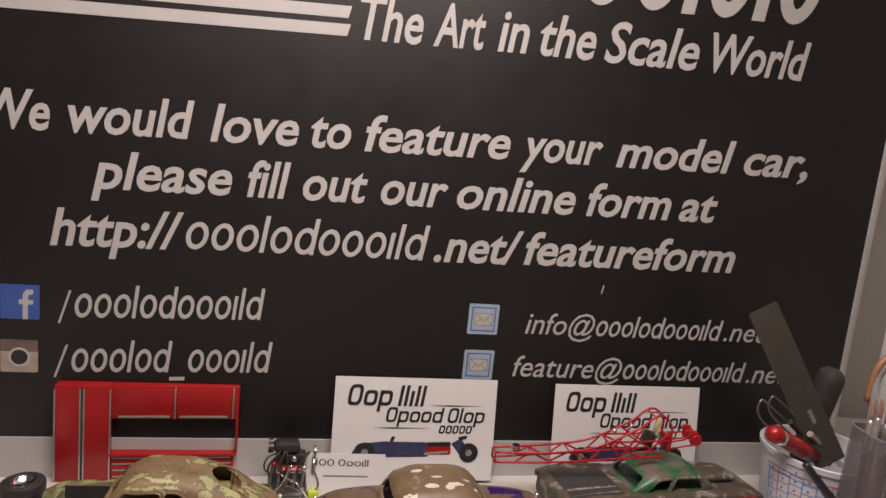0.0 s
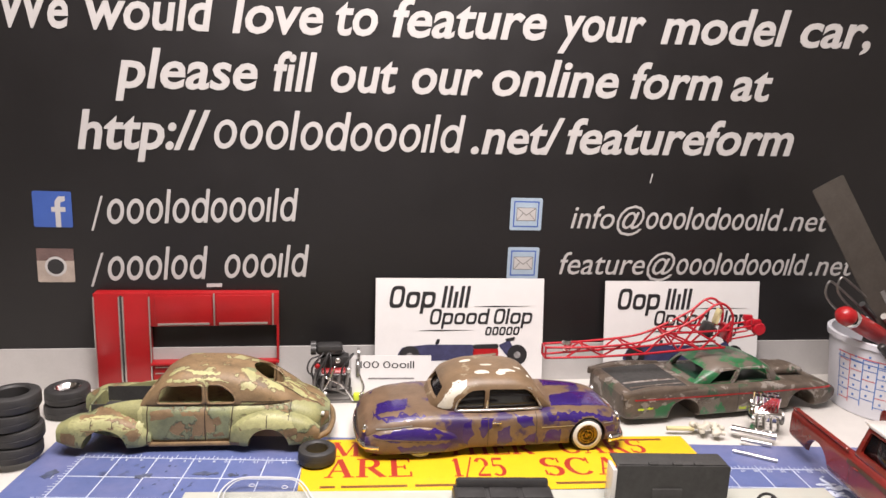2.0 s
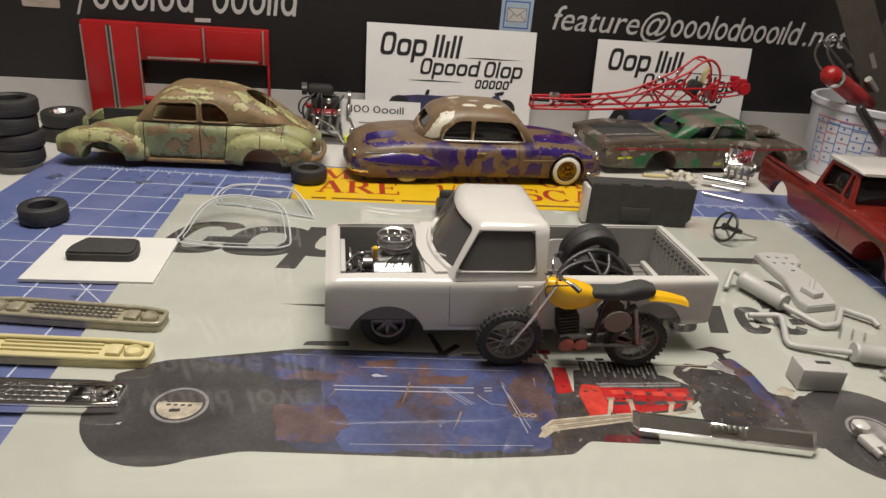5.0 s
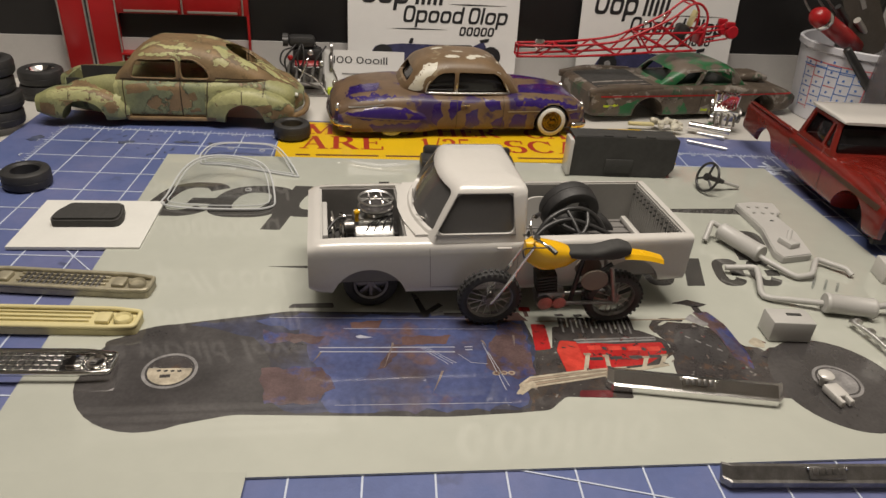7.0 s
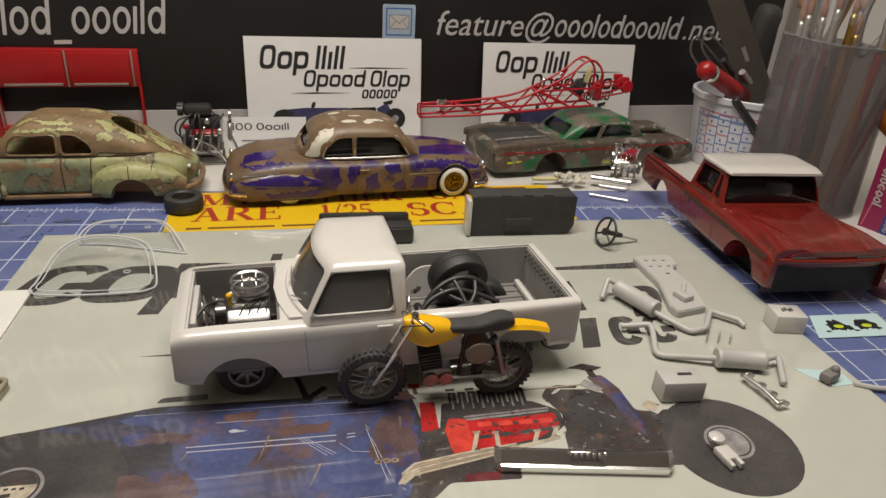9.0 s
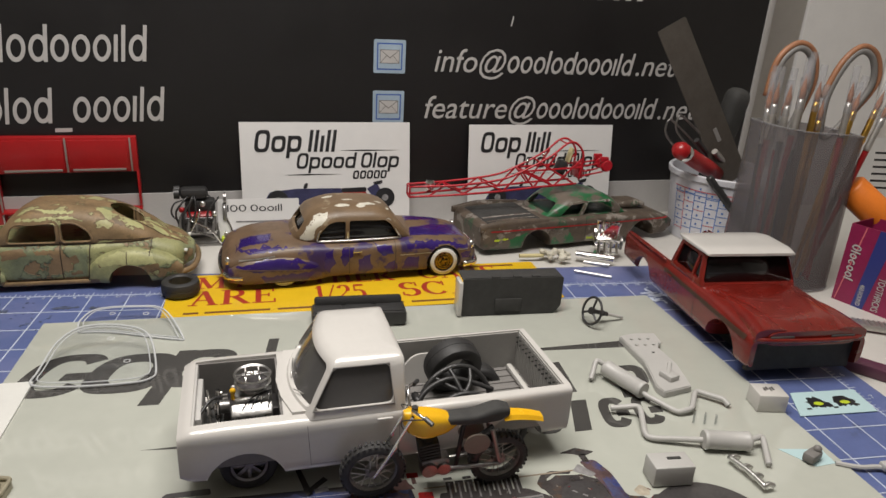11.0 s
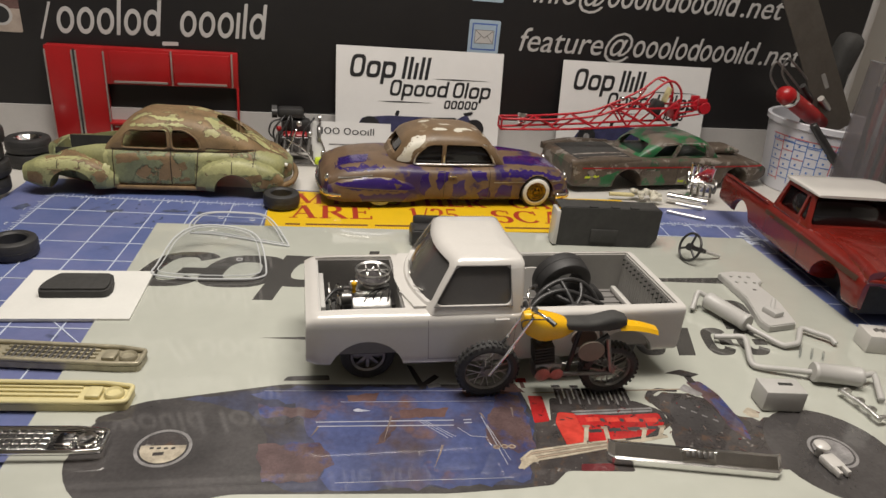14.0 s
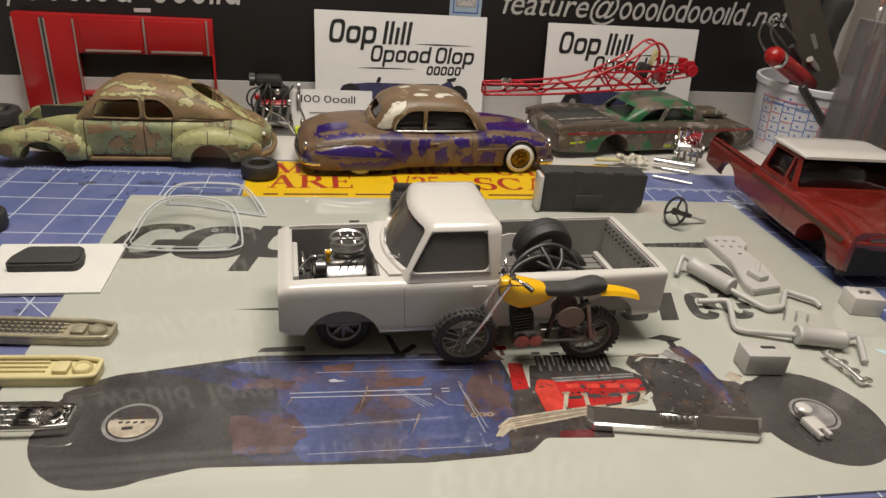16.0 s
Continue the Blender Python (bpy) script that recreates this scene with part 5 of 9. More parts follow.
    for y, z, r in ((0.0, 0.0260, 0.0052), (0.0072, 0.0335, 0.0034), (-0.0078, 0.0315, 0.0030), (0.0088, 0.0255, 0.0026)):
        bm = bmesh.new()
        lathe(bm, [(0.0001, 0.0), (r * 0.5, 0.0), (r * 0.55, 0.0008), (r, 0.0012), (r * 0.85, 0.0020), (r, 0.0028), (r * 0.3, 0.0032), (0.0001, 0.0034)], 18, pose(0.0755, y, z, 0, 90))
        part("pulley", bm, M_CHROME, eng)
    bm = bmesh.new()
    cyl(bm, (0.0720, 0.0075, 0.0345), (0.0762, 0.0075, 0.0345), 0.0030, n=14)
    box(bm, (0.0740, 0.0045, 0.0372), (0.0030, 0.0020, 0.0040), 0.0005)
    part("alternator", bm, M_DULLMETAL, eng)
    bm = bmesh.new()
    ball(bm, (0.0705, 0.0048, 0.0405), 0.0015, n=10)
    cyl(bm, (0.0705, 0.0048, 0.0360), (0.0705, 0.0048, 0.0400), 0.0009, n=8)
    part("oil_cap", bm, M_BIKEYELLOW, eng, "yellow cap")
    for k in range(6):
        a = k * math.pi / 3
        bm = bmesh.new()
        box(bm, (0.0812, 0.0042 * math.cos(a), 0.0300 + 0.0042 * math.sin(a)), (0.0005, 0.0076, 0.0024), rot=(math.degrees(a), 14, 0))
        part("fan_blade", bm, M_SILVER, eng)
    bm = bmesh.new()
    tube(bm, [(0.0760, 0.002, 0.0360), (0.0800, 0.006, 0.0375), (0.0850, 0.012, 0.0340)], 0.0008, 8)
    tube(bm, [(0.0760, -0.010, 0.0250), (0.0800, -0.012, 0.0220), (0.0850, -0.012, 0.0200)], 0.0008, 8)
    part("hose", bm, M_BLACKPL, eng)
    # spare wheel, frame parts and loose white pieces lying in the bed
    return car


pickup = white_pickup()


# --- coupe body, faded green over rust ---
def green_coupe():
    car = thing("model_coupe", pose(-0.203, 0.616, 0.0004, 0, 0, 184.5), "bare model coupe body in faded green over rusty brown", "model car")
    main = bmesh.new()
    hull(main, [(-0.092, 0.012, 0.010, 0.020, 3, 3), (-0.080, 0.024, 0.006, 0.0290, 3.5, 2.6), (-0.055, 0.0275, 0.004, 0.0355, 4, 2.8), (-0.025, 0.0295, 0.003, 0.0330, 6, 5), (0.02, 0.0300, 0.003, 0.0325, 6, 6), (0.042, 0.0275, 0.003, 0.0335, 5, 5), (0.062, 0.022, 0.004, 0.0315, 4, 4), (0.078, 0.017, 0.006, 0.0285, 4, 4)], 40, 40)
    main = carve(main, [block((0.0585, 0, 0.034), (0.036, 0.034, 0.034)), arch(-0.048, 0.006, 0.0155, -0.1, 0.1)])
    roof = bmesh.new()
    hull(roof, [(-0.080, 0.010, 0.016, 0.0280, 2.5, 2.2), (-0.062, 0.0220, 0.020, 0.0405, 2.8, 2.3), (-0.042, 0.0255, 0.024, 0.0510, 3, 2.4), (-0.015, 0.0268, 0.027, 0.0572, 3.4, 2.5), (0.010, 0.0268, 0.027, 0.0572, 3.6, 2.6), (0.026, 0.0262, 0.027, 0.0500, 3.6, 2.8), (0.040, 0.0245, 0.027, 0.0345, 3.6, 3)], 36, 40)
    side = [[(0.0285, 0.0340), (0.0255, 0.0435), (0.0215, 0.0465), (-0.003, 0.0475), (-0.0030, 0.0340)], [(-0.0068, 0.0340), (-0.0068, 0.0475), (-0.016, 0.0470), (-0.0235, 0.0415), (-0.0260, 0.0345)]]
    hollow = bmesh.new()
    hull(hollow, [(-0.064, 0.018, 0.020, 0.037, 2.8, 2.3), (-0.042, 0.0238, 0.020, 0.0492, 3, 2.4), (-0.015, 0.0252, 0.020, 0.0555, 3.4, 2.5), (0.010, 0.0252, 0.020, 0.0555, 3.6, 2.6), (0.026, 0.0245, 0.020, 0.0482, 3.6, 2.8), (0.036, 0.0225, 0.020, 0.0375, 3.6, 3)], 24, 28)
    roof = carve(roof, [hollow] + [prism_y(round_poly(w, 0.003), -0.1, 0.1) for w in side]
                 + [prism_x(round_poly([(-0.0205, 0.0365), (-0.001, 0.0365), (-0.001, 0.0470), (-0.0175, 0.0470)], 0.002), 0.01, 0.2),
                    prism_x(round_poly([(0.001, 0.0365), (0.0205, 0.0365), (0.0175, 0.0470), (0.001, 0.0470)], 0.002), 0.01, 0.2),
                    prism_x(ellipse(0, 0.0468, 0.0140, 0.0062, 24), -0.2, -0.025)])
    part("body", main, M_FORDBODY, car)
    part("roof", roof, M_FORDTOP, car)
    for s in (-1, 1):
        f = bmesh.new()
        hull(f, [(0.032, 0.004, 0.004, 0.012, 3, 2.4), (0.042, 0.0085, 0.003, 0.0215, 3, 2.3), (0.060, 0.0105, 0.003, 0.0270, 3.2, 2.3), (0.080, 0.0105, 0.004, 0.0260, 3.2, 2.4), (0.094, 0.007, 0.008, 0.020, 2.8, 2.3)], 24, 28, cy=s * 0.0265)
        f = carve(f, [arch(0.062, 0.004, 0.0150, -0.1, 0.1)])
        part("front_fender", f, M_FORDBODY, car)
        f = bmesh.new()
        hull(f, [(-0.086, 0.004, 0.006, 0.015, 3, 2.4), (-0.074, 0.0085, 0.004, 0.0235, 3, 2.4), (-0.052, 0.0100, 0.003, 0.0290, 3, 2.4), (-0.034, 0.0085, 0.003, 0.0255, 3, 2.4), (-0.022, 0.004, 0.004, 0.016, 3, 2.4)], 24, 28, cy=s * 0.0275)
        f = carve(f, [arch(-0.050, 0.004, 0.0145, -0.1, 0.1)])
        part("rear_fender", f, M_FORDBODY, car)
        bm = bmesh.new()
        box(bm, (0.004, s * 0.0296, 0.0045), (0.060, 0.003, 0.003), 0.001)
        part("running_board", bm, M_FORD, car)
        bm = bmesh.new()
        cyl(bm, (-0.0865, s * 0.018, 0.0215), (-0.0885, s * 0.018, 0.0210), 0.0016, n=12)
        part("tail_lamp", bm, M_PAPER, car)
    bm = bmesh.new()
    tube(bm, [(-0.084, -0.031, 0.0085), (-0.092, -0.020, 0.0085), (-0.0945, 0, 0.0085), (-0.092, 0.020, 0.0085), (-0.084, 0.031, 0.0085)], 0.0022)
    part("bumper", bm, M_FORD, car)
    # solid black block: the cabin's inner shade is put into its colour
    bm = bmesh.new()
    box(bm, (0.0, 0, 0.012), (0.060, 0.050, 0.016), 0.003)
    part("cabin_shade", bm, M_BLACKMATT, car, "black block standing in for the shade inside the cabin")
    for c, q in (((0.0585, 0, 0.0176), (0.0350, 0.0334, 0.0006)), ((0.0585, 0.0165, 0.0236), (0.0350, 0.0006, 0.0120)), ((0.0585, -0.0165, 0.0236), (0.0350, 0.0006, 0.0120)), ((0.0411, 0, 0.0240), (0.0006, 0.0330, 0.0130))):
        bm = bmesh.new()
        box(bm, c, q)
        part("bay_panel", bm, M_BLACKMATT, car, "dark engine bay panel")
    full = bmesh.new()
    for ch in car.children:
        if ch.name.startswith(("body", "roof", "front_fender", "rear_fender")):
            full.from_mesh(ch.data)
    tree = tree_of(full)
    full.free()
    sides = (([(0.0330, 0.0312), (-0.0035, 0.0316), (-0.0035, 0.0085), (0.0335, 0.0085)], M_FORDGREEN), ([(-0.0068, 0.0316), (-0.0235, 0.0320), (-0.0205, 0.0080), (-0.0070, 0.0080)], M_FORDGREEN),
             ([(0.0840, 0.0250), (0.0680, 0.0266), (0.0470, 0.0225), (0.0438, 0.0178), (0.0600, 0.0200), (0.0845, 0.0205)], M_FORDPALE), ([(0.0540, 0.0045), (0.0400, 0.0045), (0.0375, 0.0153), (0.0480, 0.0150)], M_FORDGREEN),
             ([(-0.0270, 0.0210), (-0.0460, 0.0282), (-0.0660, 0.0262), (-0.0680, 0.0185), (-0.0400, 0.0190), (-0.0315, 0.0165)], M_FORDPALE), ([(-0.0700, 0.0170), (-0.0820, 0.0160), (-0.0800, 0.0080), (-0.0680, 0.0070)], M_FORDGREEN),
             ([(0.0405, 0.0330), (0.0385, 0.0300), (0.0360, 0.0100), (0.0410, 0.0180)], M_FORDPALE), ([(-0.0250, 0.0300), (-0.0300, 0.0340), (-0.0420, 0.0345), (-0.0300, 0.0290)], M_FORDPALE),
             ([(0.0225, 0.0492), (-0.0120, 0.0505), (-0.0220, 0.0490), (-0.0130, 0.0522), (0.0200, 0.0508)], M_FORDPALE),
             ([(0.0320, 0.0290), (0.0180, 0.0300), (0.0160, 0.0255), (0.0240, 0.0235), (0.0325, 0.0225)], M_FORD), ([(0.0120, 0.0285), (-0.0020, 0.0290), (-0.0015, 0.0265), (0.0110, 0.0262)], M_FORD),
             ([(-0.0100, 0.0240), (-0.0150, 0.0250), (-0.0165, 0.0190), (-0.0110, 0.0180)], M_FORD), ([(-0.0105, 0.0120), (-0.0175, 0.0130), (-0.0185, 0.0105), (-0.0110, 0.0095)], M_FORD),
             ([(0.0480, 0.0165), (0.0400, 0.0185), (0.0385, 0.0110), (0.0440, 0.0095)], M_FORD), ([(0.0900, 0.0170), (0.0800, 0.0165), (0.0805, 0.0080), (0.0900, 0.0090)], M_FORD),
             ([(0.0860, 0.0275), (0.0620, 0.0285), (0.0440, 0.0235), (0.0400, 0.0180), (0.0600, 0.0262), (0.0840, 0.0252)], M_FORD),
             ([(-0.0600, 0.0180), (-0.0700, 0.0190), (-0.0710, 0.0110), (-0.0640, 0.0090)], M_FORD), ([(0.0340, 0.0075), (-0.0300, 0.0075), (-0.0300, 0.0020), (0.0340, 0.0020)], M_FORD))
    tops = (([(-0.0480, 0.0180), (-0.0700, 0.0170), (-0.0880, 0.0100), (-0.0880, -0.0100), (-0.0700, -0.0170), (-0.0480, -0.0180)], M_FORD), ([(0.0760, 0.0380), (0.0500, 0.0380), (0.0420, 0.0330), (0.0500, 0.0270), (0.0800, 0.0270)], M_FORD), ([(-0.0480, 0.0100), (-0.0700, 0.0130), (-0.0840, 0.0090), (-0.0700, 0.0055), (-0.0500, 0.0050)], M_FORDPALE), ([(-0.0560, 0.0035), (-0.0850, 0.0030), (-0.0860, -0.0020), (-0.0600, -0.0010)], M_FORDPALE),
            ([(-0.0280, 0.0130), (-0.0320, 0.0205), (-0.0450, 0.0225), (-0.0600, 0.0180), (-0.0560, 0.0130), (-0.0470, 0.0155), (-0.0400, 0.0145), (-0.0350, 0.0090)], M_FORDPALE), ([(-0.0220, -0.0195), (-0.0350, -0.0235), (-0.0500, -0.0225), (-0.0590, -0.0165), (-0.0480, -0.0165), (-0.0340, -0.0180)], M_FORDPALE),
            ([(0.0220, 0.0190), (0.0, 0.0215), (-0.0150, 0.0220), (-0.0150, 0.0195), (0.0, 0.0188), (0.0200, 0.0160)], M_FORDPALE), ([(-0.0300, 0.0090), (-0.0380, 0.0120), (-0.0460, 0.0080), (-0.0400, 0.0050)], M_FORDGREEN),
            ([(0.0800, 0.0330), (0.0620, 0.0345), (0.0500, 0.0300), (0.0640, 0.0290)], M_FORDPALE))
    for k, (q, m) in enumerate(sides):
        for s in (-1, 1):
            bm = bmesh.new()
            cling(bm, tree, ragged(q, 0.0007, 0.0014, k * 2 + s), "y", s, 0.00010 + 0.00001 * k, 0.0015)
            part("paint_patch", bm, m, car)
    for k, (q, m) in enumerate(tops):
        bm = bmesh.new()
        cling(bm, tree, ragged(q, 0.0008, 0.0014, 40 + k), "z", 1, 0.00010 + 0.00002 * k, 0.0015)
        part("paint_patch", bm, m, car)
    # raised mouldings round the side windows, and panel joints
    for s in (-1, 1):
        for w in side:
            bm = bmesh.new()
            pts = []
            for q in round_poly([(c[0], c[1]) for c in w], 0.003, 3):
                hit = tree.ray_cast(Vector((q.x * 1.0, s * 0.2, q.y)), Vector((0, -s, 0)))[0]
                mid = Vector((sum(c[0] for c in w) / len(w), sum(c[1] for c in w) / len(w)))
                o = q + (q - mid).normalized() * 0.0009
                hit = tree.ray_cast(Vector((o.x, s * 0.2, o.y)), Vector((0, -s, 0)))[0]
                if hit is not None and abs(hit.y) > 0.015:
                    pts.append(hit)
            tube(bm, pts, 0.0006, 6, False, True)
            part("window_moulding", bm, M_FORD, car)
        for a, b, w in (((0.0345, 0.0330), (0.0345, 0.006), 0.0007), ((-0.0052, 0.0345), (-0.0052, 0.006), 0.0008), ((-0.0052, 0.007), (0.0345, 0.007), 0.0007), ((0.036, 0.0325), (-0.060, 0.0322), 0.0009), ((-0.0245, 0.0320), (-0.0225, 0.008), 0.0008),
                        ((0.0560, 0.0262), (0.0560, 0.0200), 0.0005), ((0.0700, 0.0270), (0.0700, 0.0200), 0.0005), ((-0.0490, 0.0290), (-0.0490, 0.0190), 0.0006), ((-0.0650, 0.0330), (-0.0640, 0.0240), 0.0006), ((-0.0640, 0.0330), (-0.0300, 0.0350), 0.0007)):
            bm = bmesh.new()
            cling(bm, tree, strip(a, b, w), "y", s, 0.00028)
            part("panel_gap", bm, M_SEAM, car)
    for a, b in (((-0.052, 0.0), (-0.090, 0.0)), ((-0.050, 0.0145), (-0.086, 0.0110)), ((-0.050, -0.0145), (-0.086, -0.0110)), ((-0.050, 0.0145), (-0.050, -0.0145))):
        bm = bmesh.new()
        cling(bm, tree, strip(a, b, 0.0008), "z", 1, 0.0003)
        part("panel_gap", bm, M_SEAM, car)
    return car


green_coupe()


# --- purple coupe with rubbed brown patches ---
def purple_coupe():
    car = thing("model_coupe", pose(0.0105, 0.6230, -0.0003, 0, 0, 7.0) @ Matrix.Scale(0.98, 4), "model coupe in purple rubbed through to brown with chrome trim", "model car")
    rows = [(-0.102, 0.026, 0.008, 0.019, 4, 3), (-0.096, 0.034, 0.005, 0.026, 4.5, 3), (-0.075, 0.0375, 0.004, 0.0325, 5, 3), (-0.050, 0.038, 0.004, 0.0345, 5, 3.4), (-0.025, 0.0378, 0.004, 0.0330, 6, 5), (0.00, 0.0375, 0.004, 0.0325, 6, 5), (0.025, 0.0372, 0.004, 0.0330, 6, 5), (0.045, 0.0370, 0.004, 0.0340, 6, 3.6), (0.070, 0.0365, 0.004, 0.0325, 5, 3), (0.092, 0.0345, 0.006, 0.0285, 4.5, 3), (0.1015, 0.027, 0.009, 0.022, 4, 3)]
    low = bmesh.new()
    hull(low, rows, 48, 44)
    low = carve(low, [arch(0.0715, 0.0118, 0.0150, -0.1, 0.1)])
    b = part("body", low, M_OLDS, car)
    for s in (-1, 1):
        f = bmesh.new()
        hull(f, [(-0.098, 0.005, 0.006, 0.017, 3, 2.4), (-0.085, 0.0085, 0.004, 0.0235, 3, 2.4), (-0.058, 0.0095, 0.004, 0.0265, 3, 2.4), (-0.036, 0.0080, 0.004, 0.0235, 3, 2.4), (-0.022, 0.0035, 0.005, 0.017, 3, 2.4)], 24, 24, cy=s * 0.0315)
        part("rear_fender", f, M_OLDS, car)
    roof = bmesh.new()
    hull(roof, [(-0.049, 0.018, 0.028, 0.0355, 3, 2.6), (-0.043, 0.0255, 0.030, 0.0435, 3.2, 2.5), (-0.034, 0.0292, 0.030, 0.0535, 3.6, 2.6), (-0.012, 0.0302, 0.029, 0.0590, 3.8, 2.8), (0.012, 0.0302, 0.029, 0.0586, 3.8, 2.8), (0.026, 0.0296, 0.030, 0.0550, 3.8, 3.0), (0.0345, 0.0286, 0.030, 0.0475, 3.8, 3.0), (0.044, 0.0265, 0.030, 0.0350, 3.6, 3)], 36, 40)
    hollow = bmesh.new()
    hull(hollow, [(-0.046, 0.018, 0.028, 0.0365, 3, 2.6), (-0.041, 0.0238, 0.028, 0.0425, 3.2, 2.5), (-0.034, 0.0277, 0.028, 0.0515, 3.6, 2.6), (-0.012, 0.0287, 0.027, 0.0573, 3.8, 2.8), (0.012, 0.0287, 0.027, 0.0569, 3.8, 2.8), (0.026, 0.0280, 0.028, 0.0531, 3.8, 3.0), (0.0345, 0.0268, 0.028, 0.0452, 3.8, 3.0), (0.040, 0.0245, 0.030, 0.0380, 3.6, 3)], 24, 28)
    win = [[(-0.0305, 0.0340), (-0.0285, 0.0405), (-0.0225, 0.0470), (-0.0180, 0.0490), (-0.0090, 0.0495), (-0.0090, 0.0340)], [(-0.0060, 0.0340), (-0.0060, 0.0497), (0.0225, 0.0490), (0.0275, 0.0455), (0.0345, 0.0340)]]
    roof = carve(roof, [hollow] + [prism_y(round_poly(w, 0.002), -0.1, 0.1) for w in win]
                 + [prism_x(round_poly([(-0.0225, 0.0385), (0.0225, 0.0385), (0.019, 0.0485), (-0.019, 0.0485)], 0.003), 0.0, 0.2),
                    prism_x(round_poly([(-0.020, 0.0385), (0.020, 0.0385), (0.017, 0.0475), (-0.017, 0.0475)], 0.003), -0.2, -0.01)])
    roof_ob = part("roof", roof, M_OLDSROOF, car, "worn tan roof with bare white spots")
    bm = bmesh.new()
    hull(bm, [(-0.045, 0.016, 0.030, 0.0360, 3, 2.6), (-0.040, 0.0232, 0.030, 0.0418, 3.2, 2.5), (-0.034, 0.0270, 0.028, 0.0502, 3.6, 2.6), (-0.012, 0.0280, 0.028, 0.0550, 3.8, 2.8), (0.012, 0.0280, 0.028, 0.0548, 3.8, 2.8), (0.026, 0.0273, 0.028, 0.0515, 3.8, 3.0), (0.0345, 0.0262, 0.028, 0.0440, 3.8, 3.0), (0.039, 0.0240, 0.031, 0.0372, 3.6, 3)], 24, 28)
    part("window_glass", bm, M_DARKGLASS, car, "dark smoked windows")
    full = bmesh.new()
    for ch in car.children:
        if ch.name.startswith(("body", "rear_fender")):
            full.from_mesh(ch.data)
    tree = tree_of(full)
    full.free()
    top = tree_of_mesh(roof_ob)
    sides = [[(-0.0930, 0.0270), (-0.0700, 0.0315), (-0.0480, 0.0318), (-0.0720, 0.0285)], [(-0.0930, 0.0190), (-0.0700, 0.0245), (-0.0460, 0.0240), (-0.0310, 0.0165), (-0.0450, 0.0150), (-0.0800, 0.0155)],
             [(-0.0750, 0.0117), (-0.0340, 0.0130), (-0.0410, 0.0050), (-0.0720, 0.0050)], [(0.0380, 0.0310), (0.0660, 0.0305), (0.0935, 0.0255), (0.0920, 0.0225), (0.0660, 0.0250), (0.0400, 0.0258)],
             [(0.0380, 0.0185), (0.0500, 0.0190), (0.0500, 0.0070), (0.0340, 0.0060)], [(0.0820, 0.0200), (0.0960, 0.0200), (0.0960, 0.0140), (0.0840, 0.0150)]]
    sides += [[(-0.0260, 0.0270), (-0.0200, 0.0300), (-0.0180, 0.0180), (-0.0230, 0.0100), (-0.0270, 0.0160)], [(-0.0120, 0.0300), (-0.0030, 0.0290), (-0.0050, 0.0230), (-0.0110, 0.0150), (-0.0140, 0.0220)],
              [(0.0000, 0.0200), (0.0090, 0.0240), (0.0110, 0.0110), (0.0060, 0.0070), (0.0010, 0.0100)], [(0.0130, 0.0310), (0.0270, 0.0300), (0.0290, 0.0230), (0.0190, 0.0215), (0.0150, 0.0260)], [(0.0200, 0.0130), (0.0300, 0.0180), (0.0320, 0.0080), (0.0230, 0.0060)]]
    tops = [[(0.0440, -0.0260), (0.0700, -0.0240), (0.0940, -0.0180), (0.0940, 0.0060), (0.0700, 0.0020), (0.0480, -0.0080)], [(0.0500, 0.0120), (0.0800, 0.0160), (0.0780, 0.0240), (0.0500, 0.0260)], [(-0.0900, -0.0220), (-0.0680, -0.0240), (-0.0640, -0.0060), (-0.0880, -0.0040)]]
    for k, q in enumerate(sides):
        for s in (-1, 1):
            bm = bmesh.new()
            cling(bm, tree, ragged(q, 0.0010, 0.0024, 60 + k * 2 + s), "y", s, 0.00012, 0.0015)
            part("paint_patch", bm, M_PURPLE, car)
    for k, q in enumerate(tops):
        bm = bmesh.new()
        cling(bm, tree, ragged(q, 0.0009, 0.0016, 90 + k), "z", 1, 0.00012, 0.0015)
        part("paint_patch", bm, M_PURPLE, car)
    for k, (x, y, rx, ry) in enumerate(((-0.0095, -0.0165, 0.0062, 0.0030), (0.0050, -0.0180, 0.0040, 0.0028), (0.0105, -0.0140, 0.0070, 0.0026), (-0.0035, -0.0030, 0.0046, 0.0018), (0.0210, -0.0060, 0.0030, 0.0018), (0.0268, -0.0165, 0.0014, 0.0026), (-0.0180, 0.0080, 0.0050, 0.0026))):
        bm = bmesh.new()
        cling(bm, top, ragged(ellipse(x, y, rx, ry, 10), 0.0006, 0.0016, 110 + k), "z", 1, 0.00012, 0.0015)
        part("bare_spot", bm, M_BAREWHITE, car, "bare white spot")
    for s in (-1, 1):
        bm = bmesh.new()
        cling(bm, top, ragged([(-0.0440, 0.0350), (-0.0405, 0.0420), (-0.0355, 0.0490), (-0.0310, 0.0535), (-0.0215, 0.0550), (-0.0240, 0.0505), (-0.0320, 0.0440), (-0.0345, 0.0345)], 0.0006, 0.0016, 120), "y", s, 0.00012, 0.0015)
        part("bare_spot", bm, M_BAREWHITE, car, "bare white rear pillar")
    for s in (-1, 1):
        bm = bmesh.new()
        cling(bm, tree, strip((0.034, 0.0215), (0.092, 0.0225), 0.0007), "y", s, 0.0004)
        part("side_trim", bm, M_SILVER, car, "thin chrome side strip")
        bm = bmesh.new()
        cling(bm, tree, strip((-0.090, 0.0232), (-0.064, 0.0262), 0.0008), "y", s, 0.0005)
        part("side_trim", bm, M_SILVER, car)
        bm = bmesh.new()
        tube(bm, [(-0.0310, s * 0.0300, 0.0336), (-0.005, s * 0.0305, 0.0336), (0.0355, s * 0.0296, 0.0336)], 0.0009)
